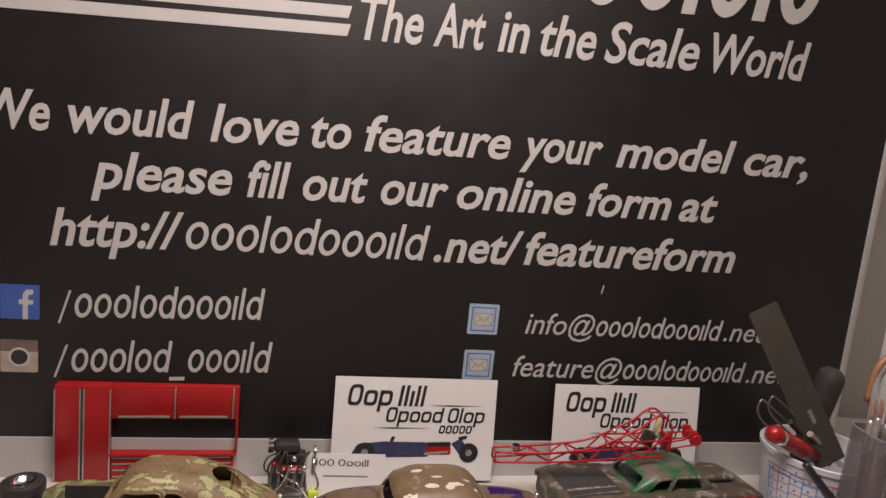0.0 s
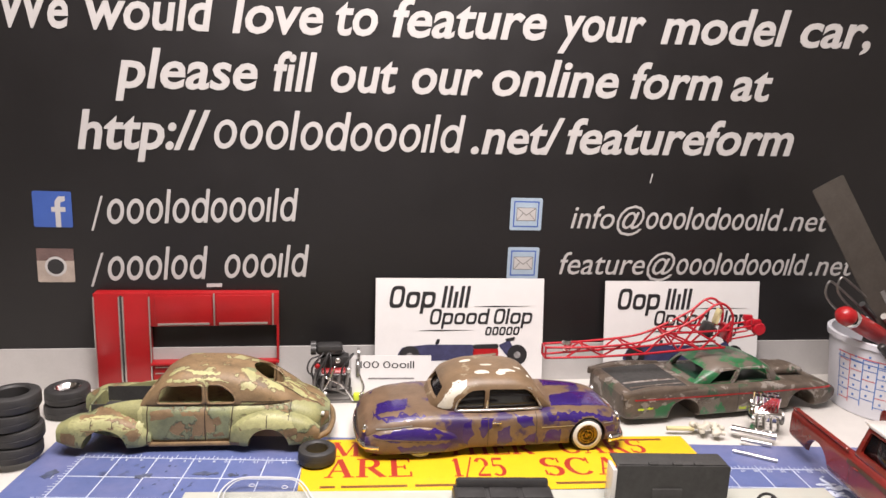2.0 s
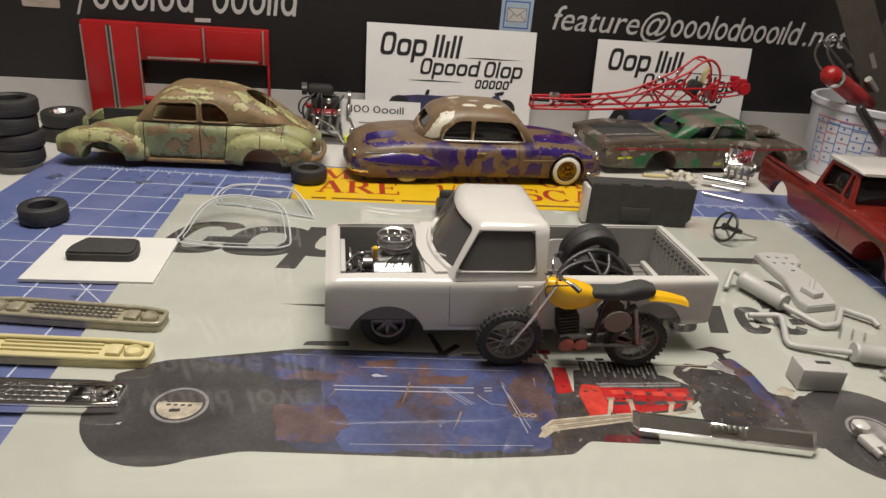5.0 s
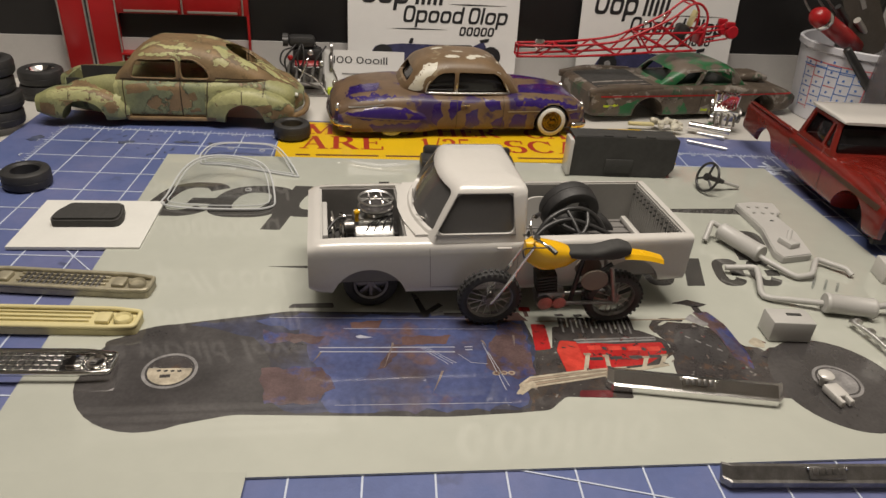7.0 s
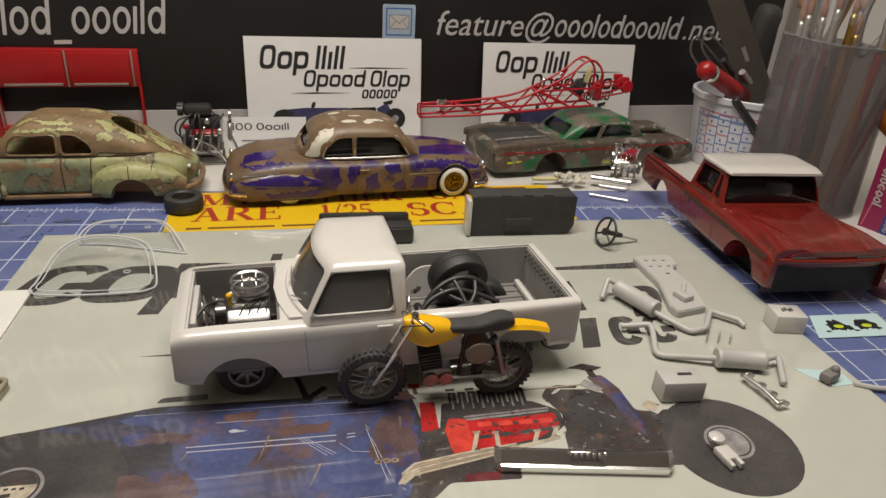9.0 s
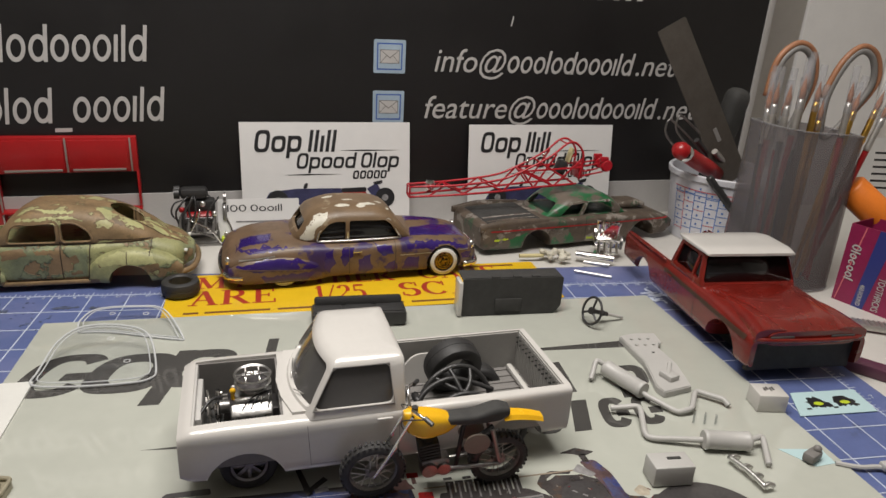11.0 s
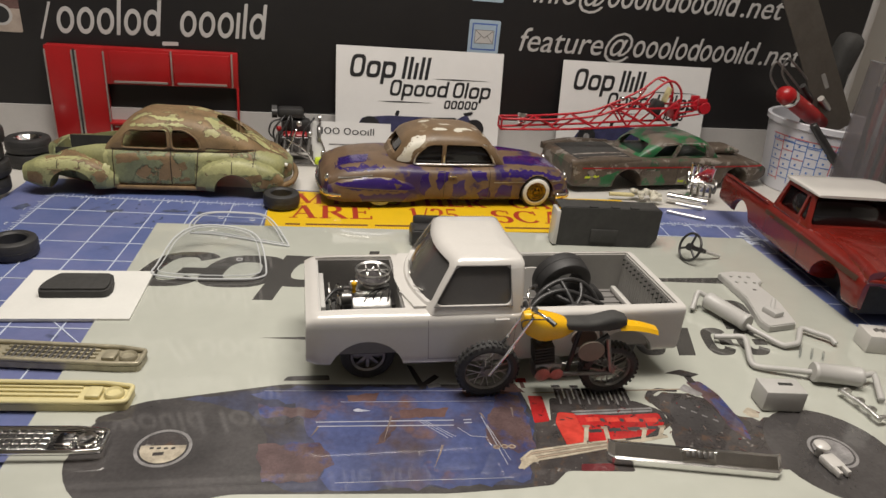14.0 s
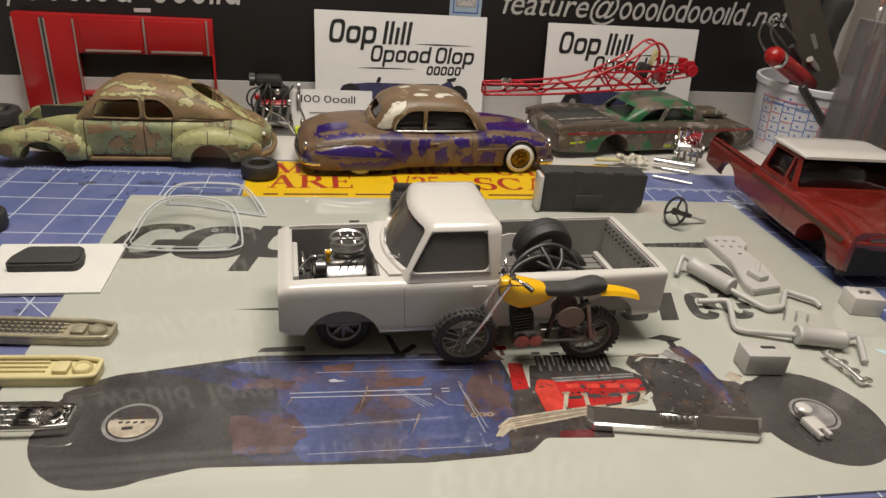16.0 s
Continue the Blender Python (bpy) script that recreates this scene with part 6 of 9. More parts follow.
        tube(bm, [(-0.0315, s * 0.0297, 0.0338), (-0.0293, s * 0.0293, 0.0407), (-0.0230, s * 0.0285, 0.0476), (-0.0182, s * 0.0280, 0.0497), (-0.008, s * 0.0280, 0.0503), (0.0228, s * 0.0278, 0.0498), (0.0282, s * 0.0282, 0.0458), (0.0358, s * 0.0290, 0.0338)], 0.0006)
        tube(bm, [(-0.0072, s * 0.0300, 0.0338), (-0.0072, s * 0.0283, 0.0498)], 0.0010)
        part("window_trim", bm, M_PLATED, car, "chrome window surround")
        bm = bmesh.new()
        cling(bm, tree, strip((-0.0072, 0.0350), (-0.0072, 0.008), 0.0006), "y", s, 0.0003)
        part("panel_gap", bm, M_SEAM, car)
        bm = bmesh.new()
        cling(bm, tree, strip((0.0300, 0.0340), (0.0300, 0.008), 0.0006), "y", s, 0.0003)
        part("panel_gap", bm, M_SEAM, car)
        bm = bmesh.new()
        cling(bm, tree, strip((-0.0920, 0.0178), (-0.0300, 0.0145), 0.0008), "y", s, 0.0004)
        part("fender_bead", bm, M_OLDS, car)
        bm = bmesh.new()
        box(bm, (-0.001, s * 0.0385, 0.0268), (0.007, 0.0012, 0.0010), 0.0004)
        part("door_handle", bm, M_CHROME, car)
        bm = bmesh.new()
        ball(bm, (0.0975, s * 0.026, 0.0235), 0.0042, (0.6, 1, 1))
        part("headlight", bm, M_CHROME, car)
        bm = bmesh.new()
        ball(bm, (-0.098, s * 0.029, 0.0215), 0.0030, (0.7, 0.8, 1.2))
        part("tail_lamp", bm, M_CHROME, car)
        wheel(car, 0.0715, s * 0.0310, 0.0128, 0.0095, True, M_GOLD)
        w = wheel(car, -0.0575, s * 0.0320, 0.0118, 0.0085, True, M_GOLD)
    for x0, sx in ((0.102, 1), (-0.1015, -1)):
        bm = bmesh.new()
        tube(bm, [(x0 - sx * 0.014, -0.0375, 0.0105), (x0 - sx * 0.002, -0.031, 0.0105), (x0 + sx * 0.002, 0, 0.0105), (x0 - sx * 0.002, 0.031, 0.0105), (x0 - sx * 0.014, 0.0375, 0.0105)], 0.0026, 10)
        part("bumper", bm, M_CHROME, car, "chrome bumper")
    bm = bmesh.new()
    for k in range(3):
        box(bm, (0.1015, 0, 0.0145 + k * 0.0035), (0.003, 0.040 - k * 0.005, 0.0012), 0.0004)
    part("grille", bm, M_CHROME, car)
    return car


purple_coupe()


# --- long weathered green sedan body ---
def green_sedan():
    car = thing("model_sedan", pose(0.226, 0.700, -0.003, 0, 0, 12.5), "weathered green and brown model sedan body without wheels", "model car")
    low = bmesh.new()
    hull(low, [(-0.108, 0.030, 0.007, 0.024, 9, 8), (-0.104, 0.0335, 0.004, 0.0275, 10, 9), (-0.06, 0.0345, 0.003, 0.0290, 12, 10), (0.0, 0.0345, 0.003, 0.0290, 12, 10), (0.05, 0.034, 0.003, 0.0275, 12, 10), (0.095, 0.033, 0.004, 0.0235, 10, 8), (0.108, 0.028, 0.008, 0.019, 5, 4)], 44, 40)
    low = carve(low, [arch(-0.052, 0.006, 0.0150, -0.1, 0.1), arch(0.068, 0.006, 0.0150, -0.1, 0.1)])
    b = part("body", low, M_MERC, car)
    roof = bmesh.new()
    hull(roof, [(-0.040, 0.022, 0.022, 0.0280, 3.6, 3), (-0.027, 0.0258, 0.024, 0.0392, 3.8, 3), (-0.012, 0.0272, 0.024, 0.0462, 4, 3.2), (0.016, 0.0274, 0.024, 0.0470, 4, 3.2), (0.036, 0.0266, 0.024, 0.0430, 4, 3.2), (0.052, 0.0240, 0.024, 0.0280, 3.6, 3)], 32, 36)
    hollow = bmesh.new()
    hull(hollow, [(-0.035, 0.021, 0.020, 0.0310, 3.6, 3), (-0.026, 0.0244, 0.020, 0.0380, 3.8, 3), (-0.012, 0.0258, 0.020, 0.0448, 4, 3.2), (0.016, 0.0260, 0.020, 0.0456, 4, 3.2), (0.036, 0.0252, 0.020, 0.0415, 4, 3.2), (0.047, 0.0230, 0.020, 0.0310, 3.6, 3)], 24, 28)
    wins = ([(-0.0245, 0.0292), (-0.0140, 0.0398), (0.0010, 0.0410), (-0.0040, 0.0292)], [(0.0000, 0.0292), (0.0050, 0.0412), (0.0300, 0.0400), (0.0350, 0.0292)])
    roof = carve(roof, [hollow] + [prism_y(round_poly(w, 0.0015), -0.1, 0.1) for w in wins]
                 + [prism_x(round_poly([(-0.022, 0.031), (0.022, 0.031), (0.019, 0.0405), (-0.019, 0.0405)], 0.003), 0.02, 0.2),
                    prism_x(round_poly([(-0.021, 0.031), (0.021, 0.031), (0.018, 0.0400), (-0.018, 0.0400)], 0.003), -0.2, -0.012)])
    part("roof", roof, M_MERCROOF, car, "green worn roof")
    bm = bmesh.new()
    box(bm, (0.006, 0, 0.019), (0.078, 0.050, 0.020), 0.003)
    part("cabin_shade", bm, M_DEEPGREEN, car, "deep green hollow cabin")
    # grey rubbed pillars and rails round the windows
    roof_tree = tree_of(bmesh_of(car, "roof"))
    for s in (-1, 1):
        for q in ([(-0.0040, 0.0290), (0.0000, 0.0290), (0.0052, 0.0418), (0.0010, 0.0418)], [(0.0350, 0.0292), (0.0385, 0.0292), (0.0330, 0.0405), (0.0298, 0.0405)], [(-0.0165, 0.0400), (0.0320, 0.0405), (0.0300, 0.0425), (-0.0145, 0.0422)]):
            bm = bmesh.new()
            cling(bm, roof_tree, ragged(q, 0.0003, 0.0014, 77), "y", s, 0.00015, 0.002)
            part("paint_patch", bm, M_GREYRUB, car)
    body_tree = tree_of_mesh(b)
    # flat dark patch and strips on the deck, painted as an open bay's shaded inside
    for k, (q, m) in enumerate((([(-0.100, -0.026), (-0.046, -0.026), (-0.046, 0.026), (-0.100, 0.026)], M_BLACKMATT), ([(-0.098, -0.012), (-0.048, -0.012), (-0.048, -0.009), (-0.098, -0.009)], M_GREYRUB), ([(-0.098, -0.022), (-0.048, -0.021), (-0.048, -0.019), (-0.098, -0.020)], M_MERC))):
        bm = bmesh.new()
        cling(bm, body_tree, q, "z", 1, 0.00012 + 0.00010 * k, 0.004)
        part("deck_panel", bm, m, car, "dark patch with worn strips standing in for the shaded open deck bay")
    for s in (-1, 1):
        bm = bmesh.new()
        hull(bm, [(-0.110, 0.002, 0.022, 0.028, 3, 2.4), (-0.08, 0.004, 0.022, 0.0320, 3, 2.4), (-0.04, 0.0025, 0.024, 0.0300, 3, 2.4)], 14, 14, cy=s * 0.0305)
        part("tail_fin", bm, M_MERC, car)
        bm = bmesh.new()
        tree = tree_of_mesh(b)
        cling(bm, tree, strip((-0.100, 0.0225), (0.100, 0.0215), 0.0012), "y", s, 0.0003)
        part("side_trim", bm, M_RED if s < 0 else M_SILVER, car)
        for k, (q, m) in enumerate((([(-0.1000, 0.0080), (-0.0650, 0.0190), (-0.0200, 0.0190), (-0.0100, 0.0050), (-0.0980, 0.0040)], M_MERCROOF), ([(0.0100, 0.0120), (0.0400, 0.0120), (0.0420, 0.0050), (0.0100, 0.0050)], M_MERCROOF), ([(-0.0960, 0.0150), (-0.0820, 0.0158), (-0.0820, 0.0140), (-0.0960, 0.0135)], M_LIME), ([(0.0020, 0.0100), (0.0090, 0.0102), (0.0090, 0.0080), (0.0020, 0.0080)], M_LIME),
                                    ([(-0.0900, 0.0250), (-0.0650, 0.0255), (-0.0700, 0.0190), (-0.0860, 0.0200)], M_GREYRUB), ([(-0.0450, 0.0200), (-0.0250, 0.0205), (-0.0270, 0.0150), (-0.0430, 0.0150)], M_GREYRUB), ([(0.0250, 0.0200), (0.0420, 0.0200), (0.0400, 0.0140), (0.0270, 0.0150)], M_GREYRUB))):
            bm = bmesh.new()
            cling(bm, tree, ragged(q, 0.0009, 0.0018, 140 + k), "y", s, 0.00012, 0.002)
            part("paint_patch", bm, m, car)
        for x in (-0.030, 0.0, 0.040):
            bm = bmesh.new()
            cling(bm, tree, strip((x, 0.0270), (x, 0.006), 0.0005), "y", s, 0.0001)
            part("panel_gap", bm, M_BLACKMATT, car)
    return car


green_sedan()


# --- red pickup with white roof ---
def red_pickup():
    car = thing("model_pickup", pose(0.2815, 0.5060, -0.0008, 0, 0, -90.5) @ Matrix.Diagonal((0.945, 1.0, 1.0, 1.0)), "glossy oxide red model pickup body with a white roof", "model car")
    low = bmesh.new()
    hull(low, [(-0.108, 0.034, 0.0130, 0.0340, 10, 8), (-0.104, 0.0385, 0.0110, 0.0360, 9, 7), (-0.03, 0.0395, 0.0090, 0.0365, 8, 6), (0.02, 0.0400, 0.0080, 0.0370, 7, 5), (0.045, 0.0405, 0.0080, 0.0372, 6, 4.5), (0.076, 0.0410, 0.0080, 0.0358, 6, 4), (0.086, 0.0408, 0.0085, 0.0345, 6, 4), (0.0905, 0.0395, 0.0100, 0.0330, 6, 4)], 48, 44)
    low = carve(low, [block((-0.0760, 0, 0.030), (0.088, 0.068, 0.070)), arch(0.058, 0.0085, 0.0190, -0.1, 0.1), arch(-0.066, 0.0095, 0.0160, -0.1, 0.1), block((-0.006, 0, 0.030), (0.040, 0.068, 0.030)), block((0.0910, 0, 0.0150), (0.0160, 0.0720, 0.0250))])
    b = part("body", low, M_REDTRUCK, car)
    cab = cab_shell((-0.0300, 0.0215, 0.0375), (-0.0245, 0.0100, 0.0325), 0.0335, 0.0590, 0.0030, 0.0015,
                    [[(-0.0225, 0.0390), (0.0035, 0.0390), (0.0035, 0.0545), (-0.0200, 0.0545)], [(0.0058, 0.0390), (0.0135, 0.0390), (0.0080, 0.0545), (0.0058, 0.0545)]],
                    [(-0.0352, 0.0380), (0.0352, 0.0380), (0.0312, 0.0560), (-0.0312, 0.0560)], [(-0.029, 0.041), (0.029, 0.041), (0.026, 0.054), (-0.026, 0.054)])
    part("cab", cab, M_REDTRUCK, car)
    bm = frustum((-0.0280, 0.0195, 0.0355), (-0.0228, 0.0083, 0.0308), 0.0340, 0.0565, 0.0)
    part("window_glass", bm, M_DARKGLASS, car, "dark windows")
    bm = bmesh.new()
    hull(bm, [(-0.0285, 0.0325, 0.0572, 0.0592, 10, 5), (-0.018, 0.0350, 0.0570, 0.0606, 10, 5), (0.005, 0.0350, 0.0570, 0.0605, 10, 5), (0.0160, 0.0335, 0.0568, 0.0586, 10, 5)], 16, 36)
    part("roof", bm, M_WHITEPL, car, "white painted roof panel")
    hood = bmesh.new()
    hull(hood, [(0.018, 0.029, 0.030, 0.0375, 5, 3), (0.040, 0.0295, 0.030, 0.0395, 5, 2.8), (0.074, 0.0305, 0.028, 0.0390, 5, 2.8), (0.0915, 0.0300, 0.026, 0.0358, 5, 3)], 20, 32)
    part("hood", hood, M_REDTRUCK, car)
    for s in (-1, 1):
        bm = bmesh.new()
        hull(bm, [(0.040, 0.004, 0.030, 0.0380, 3, 2.4), (0.066, 0.0085, 0.028, 0.0392, 3, 2.4), (0.0905, 0.0115, 0.0290, 0.0372, 3, 2.4)], 14, 18, cy=s * 0.0270)
        part("hood_pod", bm, M_REDTRUCK, car)
    # black block in the carved nose, giving the opening's shade as colour
    bm = bmesh.new()
    box(bm, (0.0836, 0, 0.0170), (0.0040, 0.0730, 0.0220), 0.0010)
    part("grille_opening", bm, M_BLACKMATT, car, "black block standing in for the dark of the empty grille opening")
    bm = bmesh.new()
    tube(bm, [(0.0885, -0.0385, 0.0300), (0.0925, -0.0260, 0.0305), (0.0930, 0, 0.0300), (0.0925, 0.0260, 0.0305), (0.0885, 0.0385, 0.0300)], 0.0016, 8)
    part("nose_brow", bm, M_REDTRUCK, car)
    for s in (-1, 1):
        bm = bmesh.new()
        box(bm, (0.0918, s * 0.0210, 0.0318), (0.0020, 0.0160, 0.0022), 0.0006)
        part("nose_vent", bm, M_BLACKMATT, car)
    bm = bmesh.new()
    box(bm, (-0.006, 0, 0.030), (0.038, 0.066, 0.024), 0.002)
    part("cabin_shade", bm, M_BLACKMATT, car)
    bm = bmesh.new()
    box(bm, (-0.0360, 0, 0.0250), (0.0030, 0.069, 0.0060), 0.0008)
    part("bed_rail", bm, M_REDTRUCK, car)
    tree = tree_of_mesh(b)
    for s in (-1, 1):
        bm = bmesh.new()
        cling(bm, tree, strip((-0.030, 0.0300), (0.084, 0.0290), 0.0030), "y", s, 0.0003)
        part("side_stripe", bm, M_REDDARK, car, "dull brown stripe along the side")
        bm = bmesh.new()
        tube(bm, [(-0.104, s * 0.0372, 0.0352), (-0.066, s * 0.0382, 0.0362), (-0.031, s * 0.0388, 0.0366)], 0.0009, 8)
        part("bed_rail", bm, M_REDTRUCK, car)
        for a, c in (((-0.026, 0.036), (-0.026, 0.012)), ((0.018, 0.036), (0.020, 0.012))):
            bm = bmesh.new()
            cling(bm, tree, strip(a, c, 0.0005), "y", s, 0.0001)
            part("panel_gap", bm, M_BLACKMATT, car)
        bm = bmesh.new()
        box(bm, (-0.019, s * 0.0405, 0.0290), (0.006, 0.0012, 0.001), 0.0004)
        part("door_handle", bm, M_REDTRUCK, car)
    for s in (-1, 1):
        bm = bmesh.new()
        box(bm, (0.062, s * 0.022, 0.006), (0.016, 0.010, 0.010), 0.002)
        part("chassis_end", bm, M_BLACKPL, car)
    bm = bmesh.new()
    box(bm, (0.022, 0, 0.0065), (0.106, 0.040, 0.012), 0.001)
    part("chassis", bm, M_BLACKMATT, car)
    return car


red_pickup()


# ---- things on the bench ----
def red_cabinet():
    c = thing("garage_cabinet", pose(-0.318, 0.690, -0.004, 0, 0, 8), "miniature red garage cabinet with silver trim and open workbench bay", "cabinet")
    W, H, D = 0.152, 0.089, 0.024
    bm = bmesh.new()
    box(bm, (0.022, D / 2, H / 2), (0.044, D, H), 0.0006)
    part("locker", bm, M_RED, c)
    bm = bmesh.new()
    box(bm, (0.022, -0.0004, H / 2), (0.0016, 0.001, H - 0.004))
    part("locker_gap", bm, M_BLACKMATT, c)
    for x in (0.0005, 0.0205, 0.0235, 0.0445):
        bm = bmesh.new()
        box(bm, (x, -0.0008, H / 2 - 0.001), (0.0012, 0.0016, H - 0.004), 0.0003)
        part("edge_trim", bm, M_SILVER, c)
    bm = bmesh.new()
    box(bm, ((0.044 + W) / 2, D / 2, H - 0.0150), (W - 0.044, D, 0.030), 0.0006)
    part("wall_unit", bm, M_RED, c)
    for x0, x1 in ((0.049, 0.0955), (0.0995, 0.1445)):
        bm = bmesh.new()
        box(bm, ((x0 + x1) / 2, -0.0006, H - 0.0148), (x1 - x0, 0.0012, 0.025), 0.0004)
        d = part("flap_door", bm, M_RED, c)
        bm = bmesh.new()
        box(bm, ((x0 + x1) / 2, -0.0016, H - 0.0275), (x1 - x0 - 0.004, 0.0014, 0.0018), 0.0004)
        part("handle", bm, M_SILVER, d)
    for x in (0.0975, 0.1470):
        bm = bmesh.new()
        box(bm, (x, -0.0008, H - 0.0150), (0.0014, 0.0016, 0.029), 0.0003)
        part("edge_trim", bm, M_SILVER, c)
    bm = bmesh.new()
    box(bm, ((0.044 + W) / 2, D - 0.001, 0.043), (W - 0.046, 0.001, 0.034))
    part("back_panel", bm, M_BLACKMATT, c, "dark back of the open bay")
    bm = bmesh.new()
    box(bm, (W - 0.001, D / 2, 0.043), (0.002, D, 0.034), 0.0004)
    part("side_panel", bm, M_RED, c)
    bm = bmesh.new()
    box(bm, ((0.044 + W) / 2, D / 2 - 0.001, 0.0255), (W - 0.044, D + 0.004, 0.002), 0.0004)
    part("worktop", bm, M_RED, c)
    for k in range(3):
        x0 = 0.045 + k * 0.035
        bm = bmesh.new()
        box(bm, (x0 + 0.0172, D / 2, 0.0122), (0.0342, D - 0.001, 0.0242), 0.0006)
        d = part("drawer_unit", bm, M_RED, c)
        for z in (0.0045, 0.0105, 0.0165, 0.0220):
            bm = bmesh.new()
            box(bm, (x0 + 0.0172, 0.0002, z), (0.030, 0.0014, 0.0008))
            part("drawer_pull", bm, M_SILVER, d)
    return c


red_cabinet()


# tyres
def loose_tyre(x, y, z, r, w, label, tilt=(0, 0, 0), rim=False):
    ob = part("tyre", tyre_mesh(r, w, r * 0.58), M_RUBBER, at=pose(x, y, z, *tilt))
    tagged(ob, label, "tyre", "loose tyres")
    if rim:
        bm = bmesh.new()
        lathe(bm, [(r * 0.60, w * 0.3), (r * 0.60, w * 0.46), (r * 0.52, w * 0.42), (r * 0.46, w * 0.1), (r * 0.2, w * 0.2), (0.0001, w * 0.25)], 24)
        part("rim", bm, M_CHROME, ob, "chrome rim in the tyre")
    return ob


for k, (dx, dy) in enumerate(((0.0, 0.0), (0.0012, 0.001), (-0.001, -0.0005), (0.0006, 0.001))):
    loose_tyre(-0.320 + dx, 0.572 + dy, 0.0012 + 0.0058 + k * 0.0117, 0.0172, 0.0117, "black rubber model tyre stacked at the mat's corner", (0, 0, 17 * k))
for k in range(2):
    loose_tyre(-0.324 + 0.001 * k, 0.650, -0.004 + 0.0058 + k * 0.0117, 0.0165, 0.0117, "black model tyre with a chrome rim on the bench", (0, 0, 40 * k), k == 1)
loose_tyre(-0.258, 0.478, 0.0046, 0.0135, 0.0108, "wide black model tyre lying on the blue mat")
loose_tyre(-0.114, 0.5735, 0.0058, 0.0132, 0.0105, "small black model tyre lying on the yellow sticker")

# yellow bumper sticker
sticker = thing("bumper_sticker", pose(-0.121, 0.532, -0.0008, 0, 0, 3.7), "yellow bumper sticker with red lettering on the mat", "sticker")
bm = bmesh.new()
slab(bm, round_poly([(0, 0), (0.294, 0), (0.294, 0.0735), (0, 0.0735)], 0.002), 0, 0.0004)
part("sheet", bm, M_YELLOW, sticker, smooth=False)


def serif_letter(bm, c, x, h):
    """One capital with thick stems, thin joins and flat serifs; returns its width."""
    T, t, v = 0.17 * h, 0.065 * h, 0.06 * h
    level = [0.00006]

    def pen(pts, widths):
        level[0] += 0.000004
        pts = [Vector((x + p[0] * h, p[1] * h)) for p in pts]
        row = []
        for k, p in enumerate(pts):
            d = (pts[min(k + 1, len(pts) - 1)] - pts[max(k - 1, 0)]).normalized()
            n = Vector((-d.y, d.x)) * (widths[k] if isinstance(widths, list) else widths) / 2
            row.append((bm.verts.new((*(p + n), level[0])), bm.verts.new((*(p - n), level[0]))))
        for p, q in zip(row, row[1:]):
            bm.faces.new((p[0], p[1], q[1], q[0]))

    def stem(u, y0=0.0, y1=1.0, foot=True, head=True, w=T):
        pen([(u, y0), (u, y1)], w)
        for on, y in ((foot, y0 + 0.03), (head, y1 - 0.03)):
            if on:
                pen([(u - 0.17, y), (u + 0.17, y)], v)

    def bend(cx, cy, rx, ry, a0, a1, thin=0.35):
        pts, ws = [], []
        for k in range(15):
            a = radians(a0 + (a1 - a0) * k / 14)
            pts.append((cx + rx * math.cos(a), cy + ry * math.sin(a)))
            ws.append(T * (thin + (1 - thin) * abs(math.cos(a))))
        pen(pts, ws)

    if c == "M":
        stem(0.16, w=t); stem(0.86); pen([(0.16, 0.97), (0.50, 0.05)], T); pen([(0.50, 0.05), (0.84, 0.97)], t)
        return 1.06
    if c == "Y":
        stem(0.40, 0.0, 0.48, head=False); pen([(0.40, 0.45), (0.12, 0.97)], T); pen([(0.40, 0.45), (0.68, 0.97)], t); pen([(0.0, 0.97), (0.26, 0.97)], v); pen([(0.56, 0.97), (0.80, 0.97)], v)
        return 0.82
    if c == "O":
        bend(0.42, 0.5, 0.34, 0.46, 0, 360)
        return 0.88
    if c == "C":
        bend(0.42, 0.5, 0.34, 0.46, 40, 320); pen([(0.72, 0.64), (0.72, 0.98)], v)
        return 0.82
    if c == "T":
        stem(0.36, head=False); pen([(0.0, 0.96), (0.72, 0.96)], t); pen([(0.02, 0.74), (0.02, 0.98)], v); pen([(0.70, 0.74), (0.70, 0.98)], v)
        return 0.78
    if c == "H":
        stem(0.17); stem(0.69); pen([(0.17, 0.52), (0.69, 0.52)], t)
        return 0.90
    if c in "EL":
        stem(0.17); pen([(0.17, 0.03), (0.66, 0.03)], t); pen([(0.65, 0.0), (0.65, 0.26)], v)
        if c == "E":
            pen([(0.17, 0.97), (0.62, 0.97)], t); pen([(0.61, 0.76), (0.61, 1.0)], v); pen([(0.17, 0.52), (0.48, 0.52)], t); pen([(0.48, 0.40), (0.48, 0.64)], v)
        return 0.74
    if c == "R":
        stem(0.17); bend(0.38, 0.74, 0.22, 0.23, 100, -95); pen([(0.17, 0.97), (0.38, 0.97)], t); pen([(0.17, 0.51), (0.40, 0.51)], t); pen([(0.40, 0.50), (0.74, 0.03)], T); pen([(0.64, 0.03), (0.86, 0.03)], v)
        return 0.88
    if c == "A":
        pen([(0.40, 0.98), (0.12, 0.03)], t); pen([(0.40, 0.98), (0.68, 0.03)], T); pen([(0.21, 0.34), (0.58, 0.34)], t); pen([(0.0, 0.03), (0.25, 0.03)], v); pen([(0.52, 0.03), (0.84, 0.03)], v)
        return 0.86
    if c == "S":
        bend(0.31, 0.74, 0.22, 0.23, 40, 270); bend(0.31, 0.27, 0.23, 0.25, 90, -140); pen([(0.55, 0.70), (0.55, 0.97)], v); pen([(0.08, 0.05), (0.08, 0.30)], v)
        return 0.66
    if c == "1":
        stem(0.22, head=False); pen([(0.22, 0.96), (0.06, 0.84)], t)
        return 0.46
